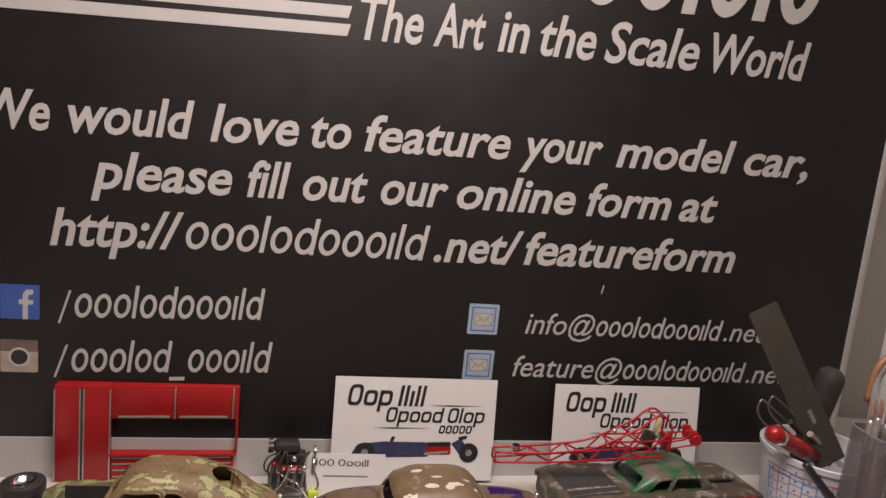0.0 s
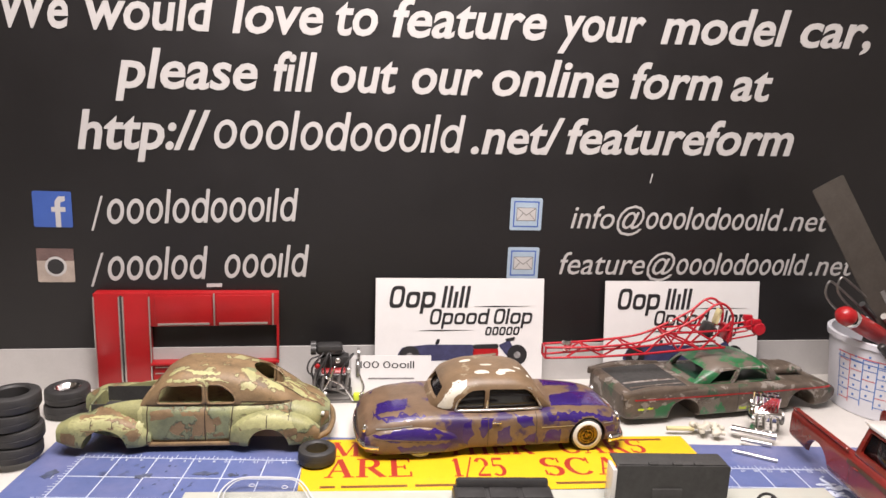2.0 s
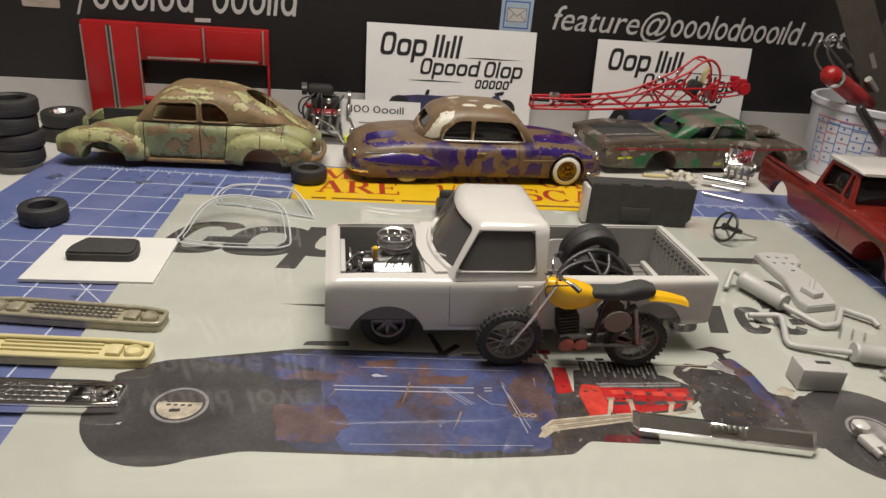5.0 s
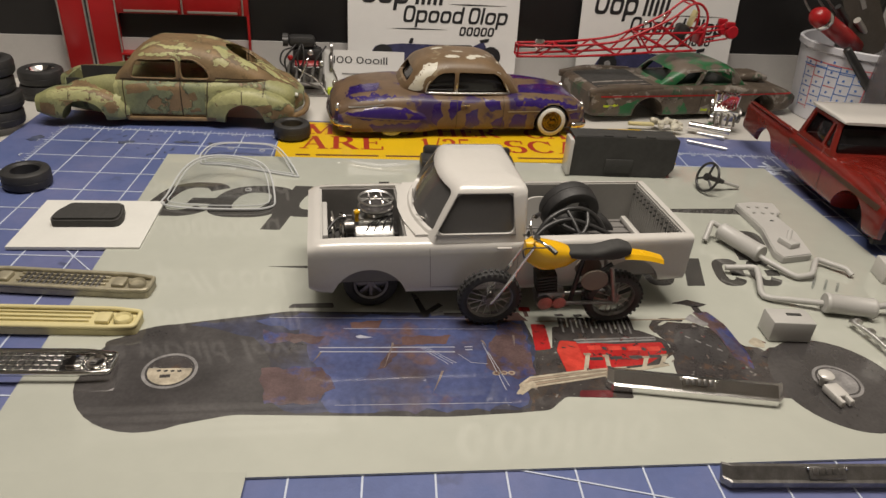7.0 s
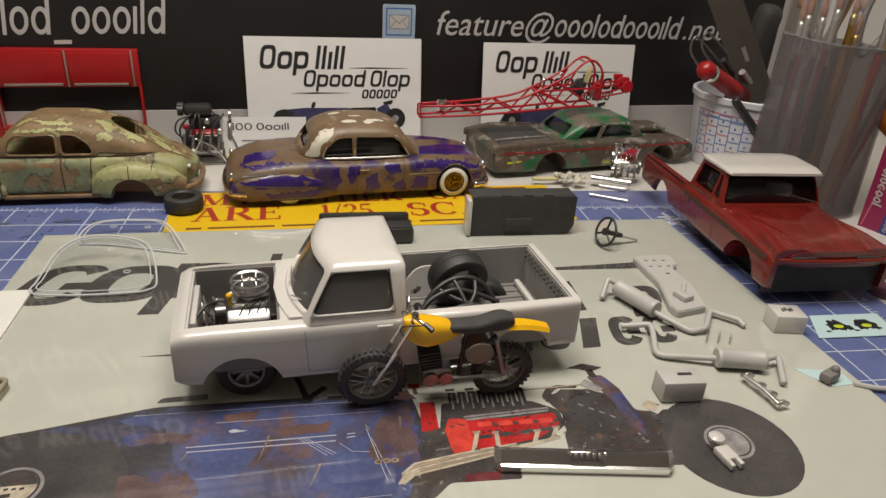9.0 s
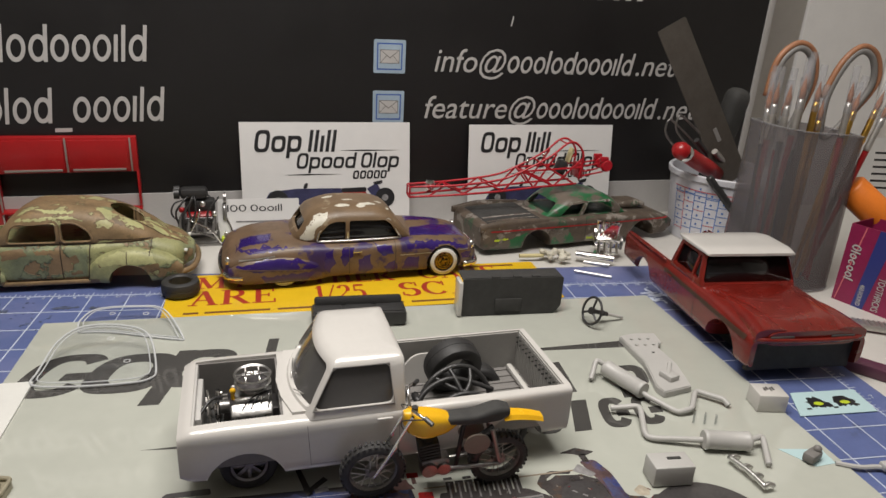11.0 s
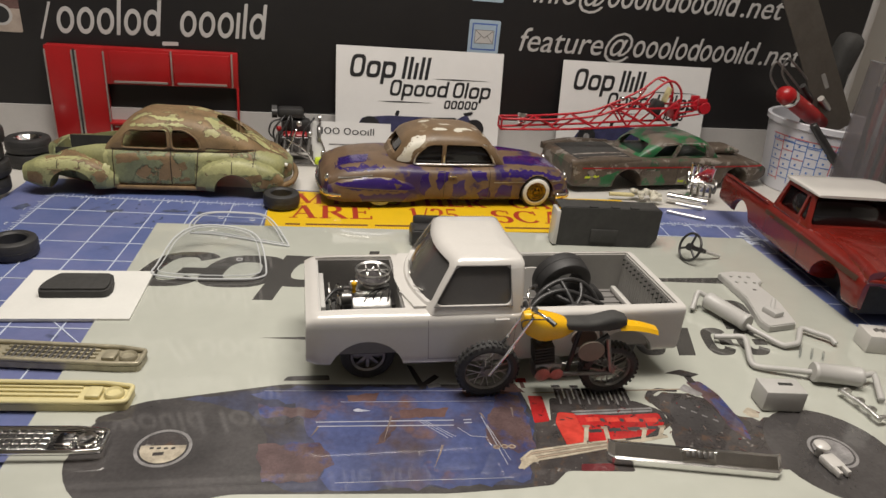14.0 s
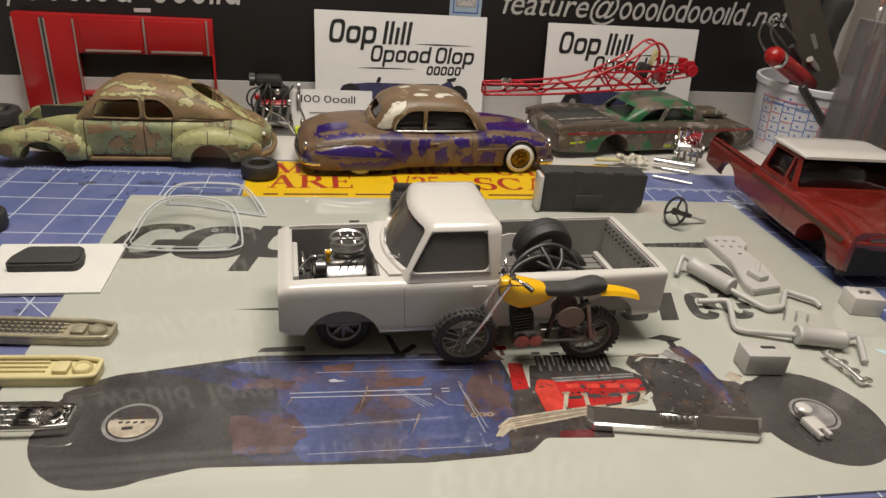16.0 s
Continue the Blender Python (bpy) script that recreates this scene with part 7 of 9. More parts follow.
    if c == "/":
        pen([(0.0, -0.05), (0.36, 1.05)], t)
        return 0.40
    if c == "2":
        bend(0.28, 0.72, 0.20, 0.25, 165, -40); pen([(0.43, 0.56), (0.06, 0.08)], t); pen([(0.05, 0.06), (0.54, 0.06)], T * 0.8)
        return 0.60
    if c == "5":
        pen([(0.12, 0.94), (0.52, 0.94)], T * 0.8); pen([(0.13, 0.94), (0.10, 0.52)], t); bend(0.26, 0.31, 0.23, 0.28, 125, -140)
        return 0.60
    return 0.4


def red_line(body, h, x0, x1, y):
    x, bms = 0.0, []
    for c in body:
        bm = bmesh.new()
        x += serif_letter(bm, c, x, h) * h + 0.04 * h
        bms.append(bm)
    k = (x1 - x0) / x
    for bm in bms:
        for vert in bm.verts:
            vert.co.x = x0 + vert.co.x * k
        part("letter", moved(bm, pose(0, y, 0.00042)), M_REDINK, sticker, smooth=False)


for body, h, x0, x1, y in (("MY", 0.0215, 0.0186, 0.0600, 0.0475), ("OTHER", 0.0215, 0.0850, 0.1700, 0.0475), ("CARS", 0.0215, 0.190, 0.258, 0.0475), ("ARE", 0.0250, 0.0160, 0.0785, 0.0188), ("1/25", 0.0250, 0.1045, 0.1440, 0.0178), ("SCALE", 0.0250, 0.1690, 0.2700, 0.0170)):
    red_line(body, h, x0, x1, y)
for x0, x1 in ((0.014, 0.024), (0.028, 0.072), (0.077, 0.112), (0.118, 0.136), (0.142, 0.168), (0.174, 0.212), (0.218, 0.232), (0.238, 0.262)):
    bm = bmesh.new()
    box(bm, ((x0 + x1) / 2, 0.0072, 0.00043), (x1 - x0, 0.0028, 0.0001))
    part("small_print_bar", bm, M_BROWNINK, sticker, smooth=False)
bm = bmesh.new()
box(bm, (0.255, 0.068, 0.00043), (0.04, 0.003, 0.0001))
part("small_print_bar", bm, M_BROWNINK, sticker, smooth=False)


# the engine on its stand
def show_engine():
    e = thing("model_engine", pose(-0.118, 0.692, -0.004, 0, 0, 8) @ Matrix.Scale(1.14, 4), "black and chrome model engine with red block on a stand", "engine")
    bm = bmesh.new()
    box(bm, (0, 0, 0.016), (0.026, 0.014, 0.012), 0.0015)
    for s in (-1, 1):
        box(bm, (0, s * 0.007, 0.0225), (0.024, 0.007, 0.006), 0.001, (s * -35, 0, 0))
    part("engine_block", bm, M_ENGINE, e, "grimy engine block")
    for s in (-1, 1):
        bm = bmesh.new()
        box(bm, (0.001, s * 0.0085, 0.0245), (0.018, 0.005, 0.004), 0.001, (s * -35, 0, 0))
        part("valve_cover", bm, M_RED, e, "red valve cover")
    bm = bmesh.new()
    box(bm, (0.002, 0, 0.0305), (0.022, 0.012, 0.009), 0.002)
    box(bm, (-0.002, 0, 0.0400), (0.020, 0.013, 0.008), 0.003)
    cyl(bm, (-0.012, -0.004, 0.0405), (-0.016, -0.004, 0.0405), 0.004, n=14)
    cyl(bm, (-0.012, 0.004, 0.0405), (-0.016, 0.004, 0.0405), 0.004, n=14)
    part("blower", bm, M_BLACKPL, e, "black blower and scoop")
    bm = bmesh.new()
    for k in range(8):
        a = random.uniform(-0.014, 0.012)
        h = random.uniform(-0.004, 0.006)
        s = -1 if k % 3 else 1
        bm = bmesh.new()
        tube(bm, [(a, s * 0.010, 0.014 + h), (a + random.uniform(-0.006, 0.006), s * 0.0125, 0.026 + h), (a + random.uniform(-0.008, 0.010), s * 0.008, 0.037 + h * 0.5), (a + 0.004, 0, 0.033)], random.uniform(0.0005, 0.0009), 6)
        part("hose", bm, M_BLACKPL, e)
    bm = bmesh.new()
    tube(bm, [(-0.010, -0.008, 0.018), (-0.018, -0.010, 0.026), (-0.016, -0.008, 0.034), (-0.008, -0.004, 0.036)], 0.0007, 6)
    part("hose", bm, M_BLACKPL, e)
    bm = bmesh.new()
    lathe(bm, [(0.0001, 0), (0.007, 0), (0.0075, 0.001), (0.0075, 0.002), (0.005, 0.003), (0.0001, 0.003)], 20, pose(0.018, 0, 0.024, 0, 90))
    lathe(bm, [(0.0001, 0), (0.0045, 0), (0.0045, 0.002), (0.0001, 0.002)], 18, pose(0.019, 0, 0.035, 0, 90))
    for k in range(5):
        cyl(bm, (0.012 - k * 0.006, -0.009, 0.024), (0.010 - k * 0.006, -0.014, 0.012), 0.0014, n=8)
    box(bm, (0.006, -0.008, 0.008), (0.030, 0.001, 0.0012), 0, (0, 24, 0))
    pieces("fitting", bm, M_DULLMETAL, e, "dull chrome pulleys and headers")
    bm = bmesh.new()
    for s in (-1, 1):
        box(bm, (0, s * 0.010, 0.0012), (0.040, 0.002, 0.0024), 0.0004)
        for x in (-0.014, 0.014):
            box(bm, (x, s * 0.009, 0.0065), (0.0018, 0.0018, 0.011), 0.0003)
    for x in (-0.018, 0.018):
        box(bm, (x, 0, 0.0012), (0.002, 0.022, 0.0024), 0.0004)
    part("stand", bm, M_DULLMETAL, e)
    for q in ([(-0.014, -0.012, 0.002), (-0.004, -0.013, 0.016), (0.002, -0.012, 0.030)], [(0.016, -0.012, 0.002), (0.008, -0.013, 0.014), (-0.006, -0.012, 0.022)], [(0.018, -0.010, 0.004), (0.024, -0.008, 0.010), (0.020, -0.004, 0.022)]):
        bm = bmesh.new()
        tube(bm, q, 0.0008, 6)
        part("stay", bm, M_CHROME, e)
    for x, z in ((-0.011, 0.030), (0.004, 0.034), (0.012, 0.026)):
        bm = bmesh.new()
        ball(bm, (x, -0.011, z), 0.0022, (1, 0.7, 1), 10)
        part("fitting", bm, M_RED if x < 0 else M_PLATED, e)
    bm = bmesh.new()
    box(bm, (0.020, -0.010, 0.0045), (0.008, 0.006, 0.005), 0.001)
    part("tag", bm, M_LIME, e, "lime green detail")
    return e


show_engine()


# red tube chassis lying over the green sedan
def tube_chassis():
    c = thing("dragster_chassis", pose(0, 0.688, 0, 0, 0, 3), "red tubular dragster chassis resting on the green sedan's roof", "model chassis")
    Wd = 0.009
    lo = [(0.067, 0.0395), (0.11, 0.0420), (0.150, 0.0450), (0.190, 0.0490), (0.228, 0.0520)]
    hi = [(0.067, 0.0490), (0.11, 0.0510), (0.150, 0.0560), (0.172, 0.0640), (0.200, 0.0790), (0.214, 0.0905), (0.224, 0.0905), (0.232, 0.0790), (0.230, 0.0560)]
    for s in (-1, 1):
        for path in (lo, hi):
            bm = bmesh.new()
            tube(bm, [(x, s * (Wd if x > 0.12 else 0.005 + (x - 0.067) * 0.075), z) for x, z in path], 0.0011, 8)
            part("rail", bm, M_REDFRAME, c)
        for (x0, z0), (x1, z1) in (((0.067, 0.0395), (0.067, 0.049)), ((0.085, 0.0405), (0.100, 0.0505)), ((0.100, 0.0505), (0.118, 0.0425)), ((0.118, 0.0425), (0.135, 0.0540)), ((0.135, 0.0540), (0.155, 0.0455)), ((0.155, 0.0455), (0.172, 0.0640)), ((0.172, 0.0640), (0.185, 0.0485)), ((0.185, 0.0485), (0.205, 0.0810)), ((0.205, 0.0500), (0.172, 0.0640)), ((0.205, 0.0500), (0.231, 0.0760)), ((0.172, 0.0640), (0.232, 0.0680)), ((0.190, 0.0720), (0.224, 0.0530))):
            w0, w1 = (Wd if x > 0.12 else 0.006 for x in (x0, x1))
            bm = bmesh.new()
            cyl(bm, (x0, s * w0, z0), (x1, s * w1, z1), 0.0009, n=7)
            part("strut", bm, M_REDFRAME, c)
        bm = bmesh.new()
        cyl(bm, (0.232, s * 0.006, 0.068), (0.258, s * 0.006, 0.072), 0.0008, n=7)
        cyl(bm, (0.230, s * 0.006, 0.058), (0.256, s * 0.006, 0.063), 0.0008, n=7)
        part("wheelie_bar", bm, M_REDFRAME, c)
    for x, z, w in ((0.067, 0.0395, 0.005), (0.067, 0.049, 0.005), (0.100, 0.0505, 0.0075), (0.135, 0.054, Wd), (0.172, 0.064, Wd), (0.205, 0.050, Wd), (0.214, 0.0905, Wd), (0.224, 0.0905, Wd), (0.232, 0.068, Wd)):
        bm = bmesh.new()
        cyl(bm, (x, -w, z), (x, w, z), 0.0007, n=7)
        part("cross_bar", bm, M_REDFRAME, c)
    bm = bmesh.new()
    box(bm, (0.232, 0, 0.0635), (0.005, 0.016, 0.014), 0.001)
    part("rear_plate", bm, M_REDFRAME, c)
    for s in (-1, 1):
        bm = bmesh.new()
        lathe(bm, [(0.0001, -0.003), (0.005, -0.003), (0.006, -0.001), (0.006, 0.001), (0.005, 0.003), (0.0001, 0.003)], 14, pose(0.258, s * 0.007, 0.069, 90))
        box(bm, (0.255, s * 0.007, 0.075), (0.008, 0.004, 0.005), 0.0006)
        part("axle_end", bm, M_REDFRAME, c)
    bm = bmesh.new()
    box(bm, (0.214, 0, 0.066), (0.010, 0.012, 0.014), 0.003, (0, 20, 0))
    part("seat", bm, M_BLACKPL, c, "small black driver seat")
    bm = bmesh.new()
    box(bm, (0.222, 0, 0.078), (0.0016, 0.010, 0.014), 0.001, (0, 15, 0))
    part("head_pad", bm, M_CREAMPL, c, "tan head pad")
    bm = bmesh.new()
    lathe(bm, [(0.0001, -0.0045), (0.0035, -0.0045), (0.0045, -0.002), (0.0045, 0.002), (0.0035, 0.0045), (0.0001, 0.0045)], 16, pose(0.087, 0, 0.0500))
    part("fuel_tank", bm, M_CHROME, c, "chrome fuel tank")
    bm = bmesh.new()
    ball(bm, (0.180, 0, 0.072), 0.0022)
    ball(bm, (0.194, -0.004, 0.079), 0.0018)
    part("fitting", bm, M_CHROME, c)
    return c


tube_chassis()
# scoop and loose hood that lie on the sedan
bm = bmesh.new()
hull(bm, [(-0.018, 0.008, 0, 0.004, 4, 3), (-0.008, 0.012, 0, 0.007, 4, 2.6), (0.008, 0.012, 0, 0.007, 4, 2.6), (0.020, 0.009, 0, 0.004, 4, 3)], 14, 20)
tagged(part("hood_scoop", bm, M_MERC, at=pose(0.290, 0.712, 0.0245, 0, 0, 12)), "weathered brown hood scoop lying on the sedan's hood", "model part")


# chrome engine beside the sedan
def chrome_engine(x, y, rz):
    e = thing("model_engine", pose(x, y, -0.001, 0, 0, rz), "chrome plated model engine with red wires on the mat", "engine")
    bm = bmesh.new()
    box(bm, (0, 0, 0.010), (0.022, 0.012, 0.012), 0.001)
    for s in (-1, 1):
        box(bm, (0, s * 0.008, 0.0175), (0.021, 0.007, 0.006), 0.001, (s * -35, 0, 0))
        for k in range(4):
            cyl(bm, (-0.008 + k * 0.0053, s * 0.010, 0.015), (-0.008 + k * 0.0053, s * 0.015, 0.006), 0.0012, n=8)
            cyl(bm, (-0.008 + k * 0.0053, s * 0.003, 0.020), (-0.008 + k * 0.0053, s * 0.004, 0.030), 0.0016, 0.0022, n=10)
    box(bm, (0, 0, 0.003), (0.018, 0.010, 0.006), 0.001)
    part("engine_block", bm, M_CHROME, e)
    bm = bmesh.new()
    for k in range(6):
        tube(bm, [(-0.008 + k * 0.003, -0.010, 0.020), (-0.004 + k * 0.002, -0.012, 0.026), (0.004 + k * 0.001, -0.004, 0.028), (0.010, 0, 0.022)], 0.0005, 5)
    part("wires", bm, M_REDFRAME, e, "red ignition wires")
    bm = bmesh.new()
    lathe(bm, [(0.0001, 0), (0.006, 0), (0.0065, 0.001), (0.0065, 0.002), (0.0001, 0.003)], 18, pose(0.012, 0, 0.012, 0, 90))
    part("pulley", bm, M_DULLMETAL, e)
    bm = bmesh.new()
    box(bm, (-0.006, -0.006, 0.002), (0.010, 0.004, 0.004), 0.001)
    part("oil_pan", bm, M_MERCROOF, e, "green sump")
    return e


chrome_engine(0.244, 0.642, -15)


def rod(name, a, b, r, mat, label, category, group=""):
    a, b = Vector(a), Vector(b)
    bm = bmesh.new()
    d = (b - a) / 2
    cyl(bm, -d, d, r, n=14)
    cyl(bm, d * 0.98, d * 1.0, r * 1.12, n=14)
    return tagged(part(name, bm, mat, at=Matrix.Translation((a + b) / 2)), label, category, group)


rod("chrome_tube", (0.212, 0.632, 0.0030), (0.242, 0.618, 0.0030), 0.0034, M_BUMPER, "chrome plated exhaust tube on the blue mat", "model part", "chrome tubes")
rod("chrome_tube", (0.214, 0.618, 0.0010), (0.234, 0.609, 0.0010), 0.0018, M_PLATED, "short chrome tube on the blue mat", "model part", "chrome tubes")
rod("chrome_tube", (0.199, 0.600, 0.0004), (0.226, 0.585, 0.0004), 0.0014, M_PLATED, "thin chrome rod on the blue mat", "model part", "chrome tubes")
random.seed(5)
for k in range(9):
    bm = bmesh.new()
    r = random.uniform(0.0026, 0.0042)
    if k % 3:
        ball(bm, (0, 0, 0), r, (1, random.uniform(0.6, 1.0), 0.8), 10)
        cyl(bm, (0, 0, 0), (r * 1.5, 0, 0.001), r * 0.45, n=8)
    else:
        box(bm, (0, 0, 0), (r * 2.4, r * 1.4, r), r * 0.3)
        cyl(bm, (0, -r, 0), (0, r, 0), r * 0.5, n=10)
    tagged(part("resin_casting", bm, M_RESIN, at=pose(0.194 + random.uniform(-0.013, 0.013), 0.632 + random.uniform(-0.008, 0.008), 0.0022 + 0.0028 * (k > 5), random.uniform(-30, 30), random.uniform(-30, 30), random.uniform(0, 360))), "small cream resin casting in a heap on the mat", "model part", "resin castings")
rod("resin_rod", (0.160, 0.634, 0.0014), (0.182, 0.634, 0.0014), 0.0018, M_CREAMPL, "cream resin rod beside the castings", "model part")


# black seat tub standing on edge
def seat_tub():
    c = thing("interior_tub", pose(0.1195, 0.5235, 0.0004, 0, 0, 1), "matt black model interior tub standing on its side", "model part")
    bm = bmesh.new()
    slab(bm, round_poly([(-0.036, 0), (0.033, 0), (0.0385, 0.006), (0.0385, 0.0285), (-0.036, 0.0285)], 0.0015), -0.001, 0.001)
    moved(bm, pose(0, 0, 0.0, 90))
    part("tub_floor", bm, M_BLACKMATT, c)
    bm = bmesh.new()
    box(bm, (0.001, 0.008, 0.0278), (0.074, 0.017, 0.0014), 0.0005)
    for x in (-0.012, 0.004, 0.018):
        box(bm, (x, 0.001, 0.0291), (0.006, 0.003, 0.0014), 0.0004)
    part("tub_side", bm, M_BLACKMATT, c)
    bm = bmesh.new()
    box(bm, (0.001, 0.009, 0.0012), (0.072, 0.016, 0.0014), 0.0005)
    part("tub_side", bm, M_BLACKMATT, c)
    bm = bmesh.new()
    box(bm, (-0.0375, 0.004, 0.0135), (0.003, 0.013, 0.026), 0.0008)
    part("tub_end", bm, M_WHITEPL, c, "bare pale end wall")
    bm = bmesh.new()
    box(bm, (-0.002, -0.0014, 0.008), (0.020, 0.0012, 0.010), 0.0005)
    part("transmission_hump", bm, M_BLACKMATT, c)
    return c


seat_tub()
seat = thing("bench_seat", pose(0.0110, 0.5195, 0.0004, 0, 0, 1.5), "black model bench seat lying behind the white pickup", "model part")
bm = bmesh.new()
box(bm, (0, 0, 0.0055), (0.064, 0.019, 0.011), 0.0025)
for x in (-0.021, 0.0, 0.021):
    box(bm, (x, -0.0002, 0.0110), (0.018, 0.015, 0.0012), 0.0005)
part("cushion", bm, M_BLACKPL, seat)
bm = bmesh.new()
box(bm, (0, 0.0065, 0.0125), (0.060, 0.0055, 0.0075), 0.0020, (-14, 0, 0))
part("backrest", bm, M_BLACKPL, seat)


# steering wheel on its column
def steering_wheel():
    c = thing("steering_wheel", pose(0.176, 0.5035, 0.0004, 0, 0, 0), "tiny black steering wheel with column on the poster", "steering wheel")
    way = Vector((0.90, 0.20, -0.30)).normalized()
    M = Matrix.Translation((-0.002, 0, 0.0105)) @ way.to_track_quat("Z", "Y").to_matrix().to_4x4()
    hub = Vector((-0.002, 0, 0.0105))
    bm = bmesh.new()
    tube(bm, [M @ Vector((0.0098 * math.cos(a), 0.0098 * math.sin(a), 0)) for a in (2 * math.pi * k / 24 for k in range(24))], 0.0009, 8, False, True)
    part("ring", bm, M_BLACKPL, c)
    for a in (90, 210, 330):
        bm = bmesh.new()
        cyl(bm, M @ Vector((0, 0, 0)), M @ Vector((0.0095 * math.cos(radians(a)), 0.0095 * math.sin(radians(a)), 0)), 0.0008, n=8)
        part("spoke", bm, M_BLACKPL, c)
    bm = bmesh.new()
    cyl(bm, M @ Vector((0, 0, -0.0015)), M @ Vector((0, 0, 0.0015)), 0.0026, n=14)
    part("boss", bm, M_BLACKPL, c)
    bm = bmesh.new()
    cyl(bm, hub, hub + way * 0.014, 0.0017, n=10)
    ball(bm, hub + way * 0.010, 0.0026, (1, 1, 0.8))
    part("column", bm, M_BLACKPL, c)
    bm = bmesh.new()
    cyl(bm, hub + way * 0.014, hub + way * 0.029, 0.0011, n=8)
    part("shaft", bm, M_GREYPL, c, "bare grey column shaft")
    return c


steering_wheel()


# clear window castings
def clear_glass(m, pts, hgt, label):
    """A bent clear window frame: the outline follows pts (x, y), its upper loop stands hgt higher."""
    c = thing("window_casting", m, label, "model part", "clear window castings")
    bm = bmesh.new()
    p = [Vector((x, y, z)) for x, y, z in pts]
    tube(bm, p, 0.0006, 6, True, True)
    part("rim", bm, M_CLEARRIM, c, "bright clear rim")
    ctr = sum(p, Vector()) / len(p)
    bm = bmesh.new()
    tube(bm, [ctr + (q - ctr) * 0.90 + Vector((0, 0, hgt * 0.2)) for q in p], 0.00035, 6, True, True)
    part("inner_bead", bm, M_CLEARRIM, c, "thin moulded bead")
    for k in (len(p) // 2, len(p) // 2 + 2):
        bm = bmesh.new()
        lathe(bm, [(0.0014, 0.0), (0.0017, 0.0003), (0.0020, 0.0)], 16, pose(*(ctr + (p[k % len(p)] - ctr) * 0.5 + Vector((0, 0, hgt * 0.6)))))
        part("ejector_mark", bm, M_CLEARRIM, c)
    bm = bmesh.new()
    vs = [bm.verts.new(q) for q in smooth_path(p + [p[0]])[:-1]]
    mid = bm.verts.new(sum((v.co for v in vs), Vector()) / len(vs) + Vector((0, 0, hgt)))
    for k in range(len(vs)):
        bm.faces.new((vs[k], vs[(k + 1) % len(vs)], mid))
    pane = part("pane", bm, M_CLEAR, c)
    pane.visible_shadow = False
    return c


clear_glass(pose(-0.142, 0.478, 0.0008), [(-0.032, -0.010, 0.0), (-0.030, -0.024, 0.0006), (-0.010, -0.028, 0.0008), (0.018, -0.027, 0.0008), (0.030, -0.023, 0.0004), (0.032, -0.012, 0.0), (0.024, 0.012, 0.010), (0.008, 0.020, 0.013), (-0.014, 0.020, 0.013), (-0.026, 0.010, 0.009)], 0.004, "clear plastic windscreen casting lying on the poster")
clear_glass(pose(-0.136, 0.524, 0.0006), [(-0.030, -0.008, 0.0), (-0.010, -0.010, 0.0004), (0.030, -0.022, 0.0004), (0.034, -0.018, 0.0), (0.018, 0.010, 0.006), (0.000, 0.014, 0.007), (-0.024, 0.013, 0.006), (-0.032, 0.002, 0.003)], 0.003, "clear plastic rear window casting on the mat's edge")

# sheet of paper with a seat cushion
paper = thing("paper_square", pose(-0.203, 0.4295, -0.0004, 0, 0, 3), "white square of paper on the cutting mat", "paper")
bm = bmesh.new()
slab(bm, [(-0.0330, -0.0265), (0.0320, -0.0265), (0.0320, 0.0270), (-0.0325, 0.0270)], 0, 0.0016)
part("sheet", bm, M_PAPER, paper, smooth=False)
bm = bmesh.new()
slab(bm, round_poly([(-0.0190, -0.0090), (0.0150, -0.0085), (0.0165, -0.002), (0.0140, 0.0105), (-0.0140, 0.0105), (-0.0195, -0.001)], 0.003), 0, 0.0055)
bmesh.ops.bevel(bm, geom=[e for e in bm.edges if e.calc_length() > 0 and all(v.co.z > 0.005 for v in e.verts)], offset=0.0012, segments=2, affect="EDGES")
tagged(part("seat_cushion", bm, M_BLACKMATT, at=pose(-0.203, 0.4330, 0.0012, 2, 0, 3)), "matt black model seat cushion on the paper", "model part")


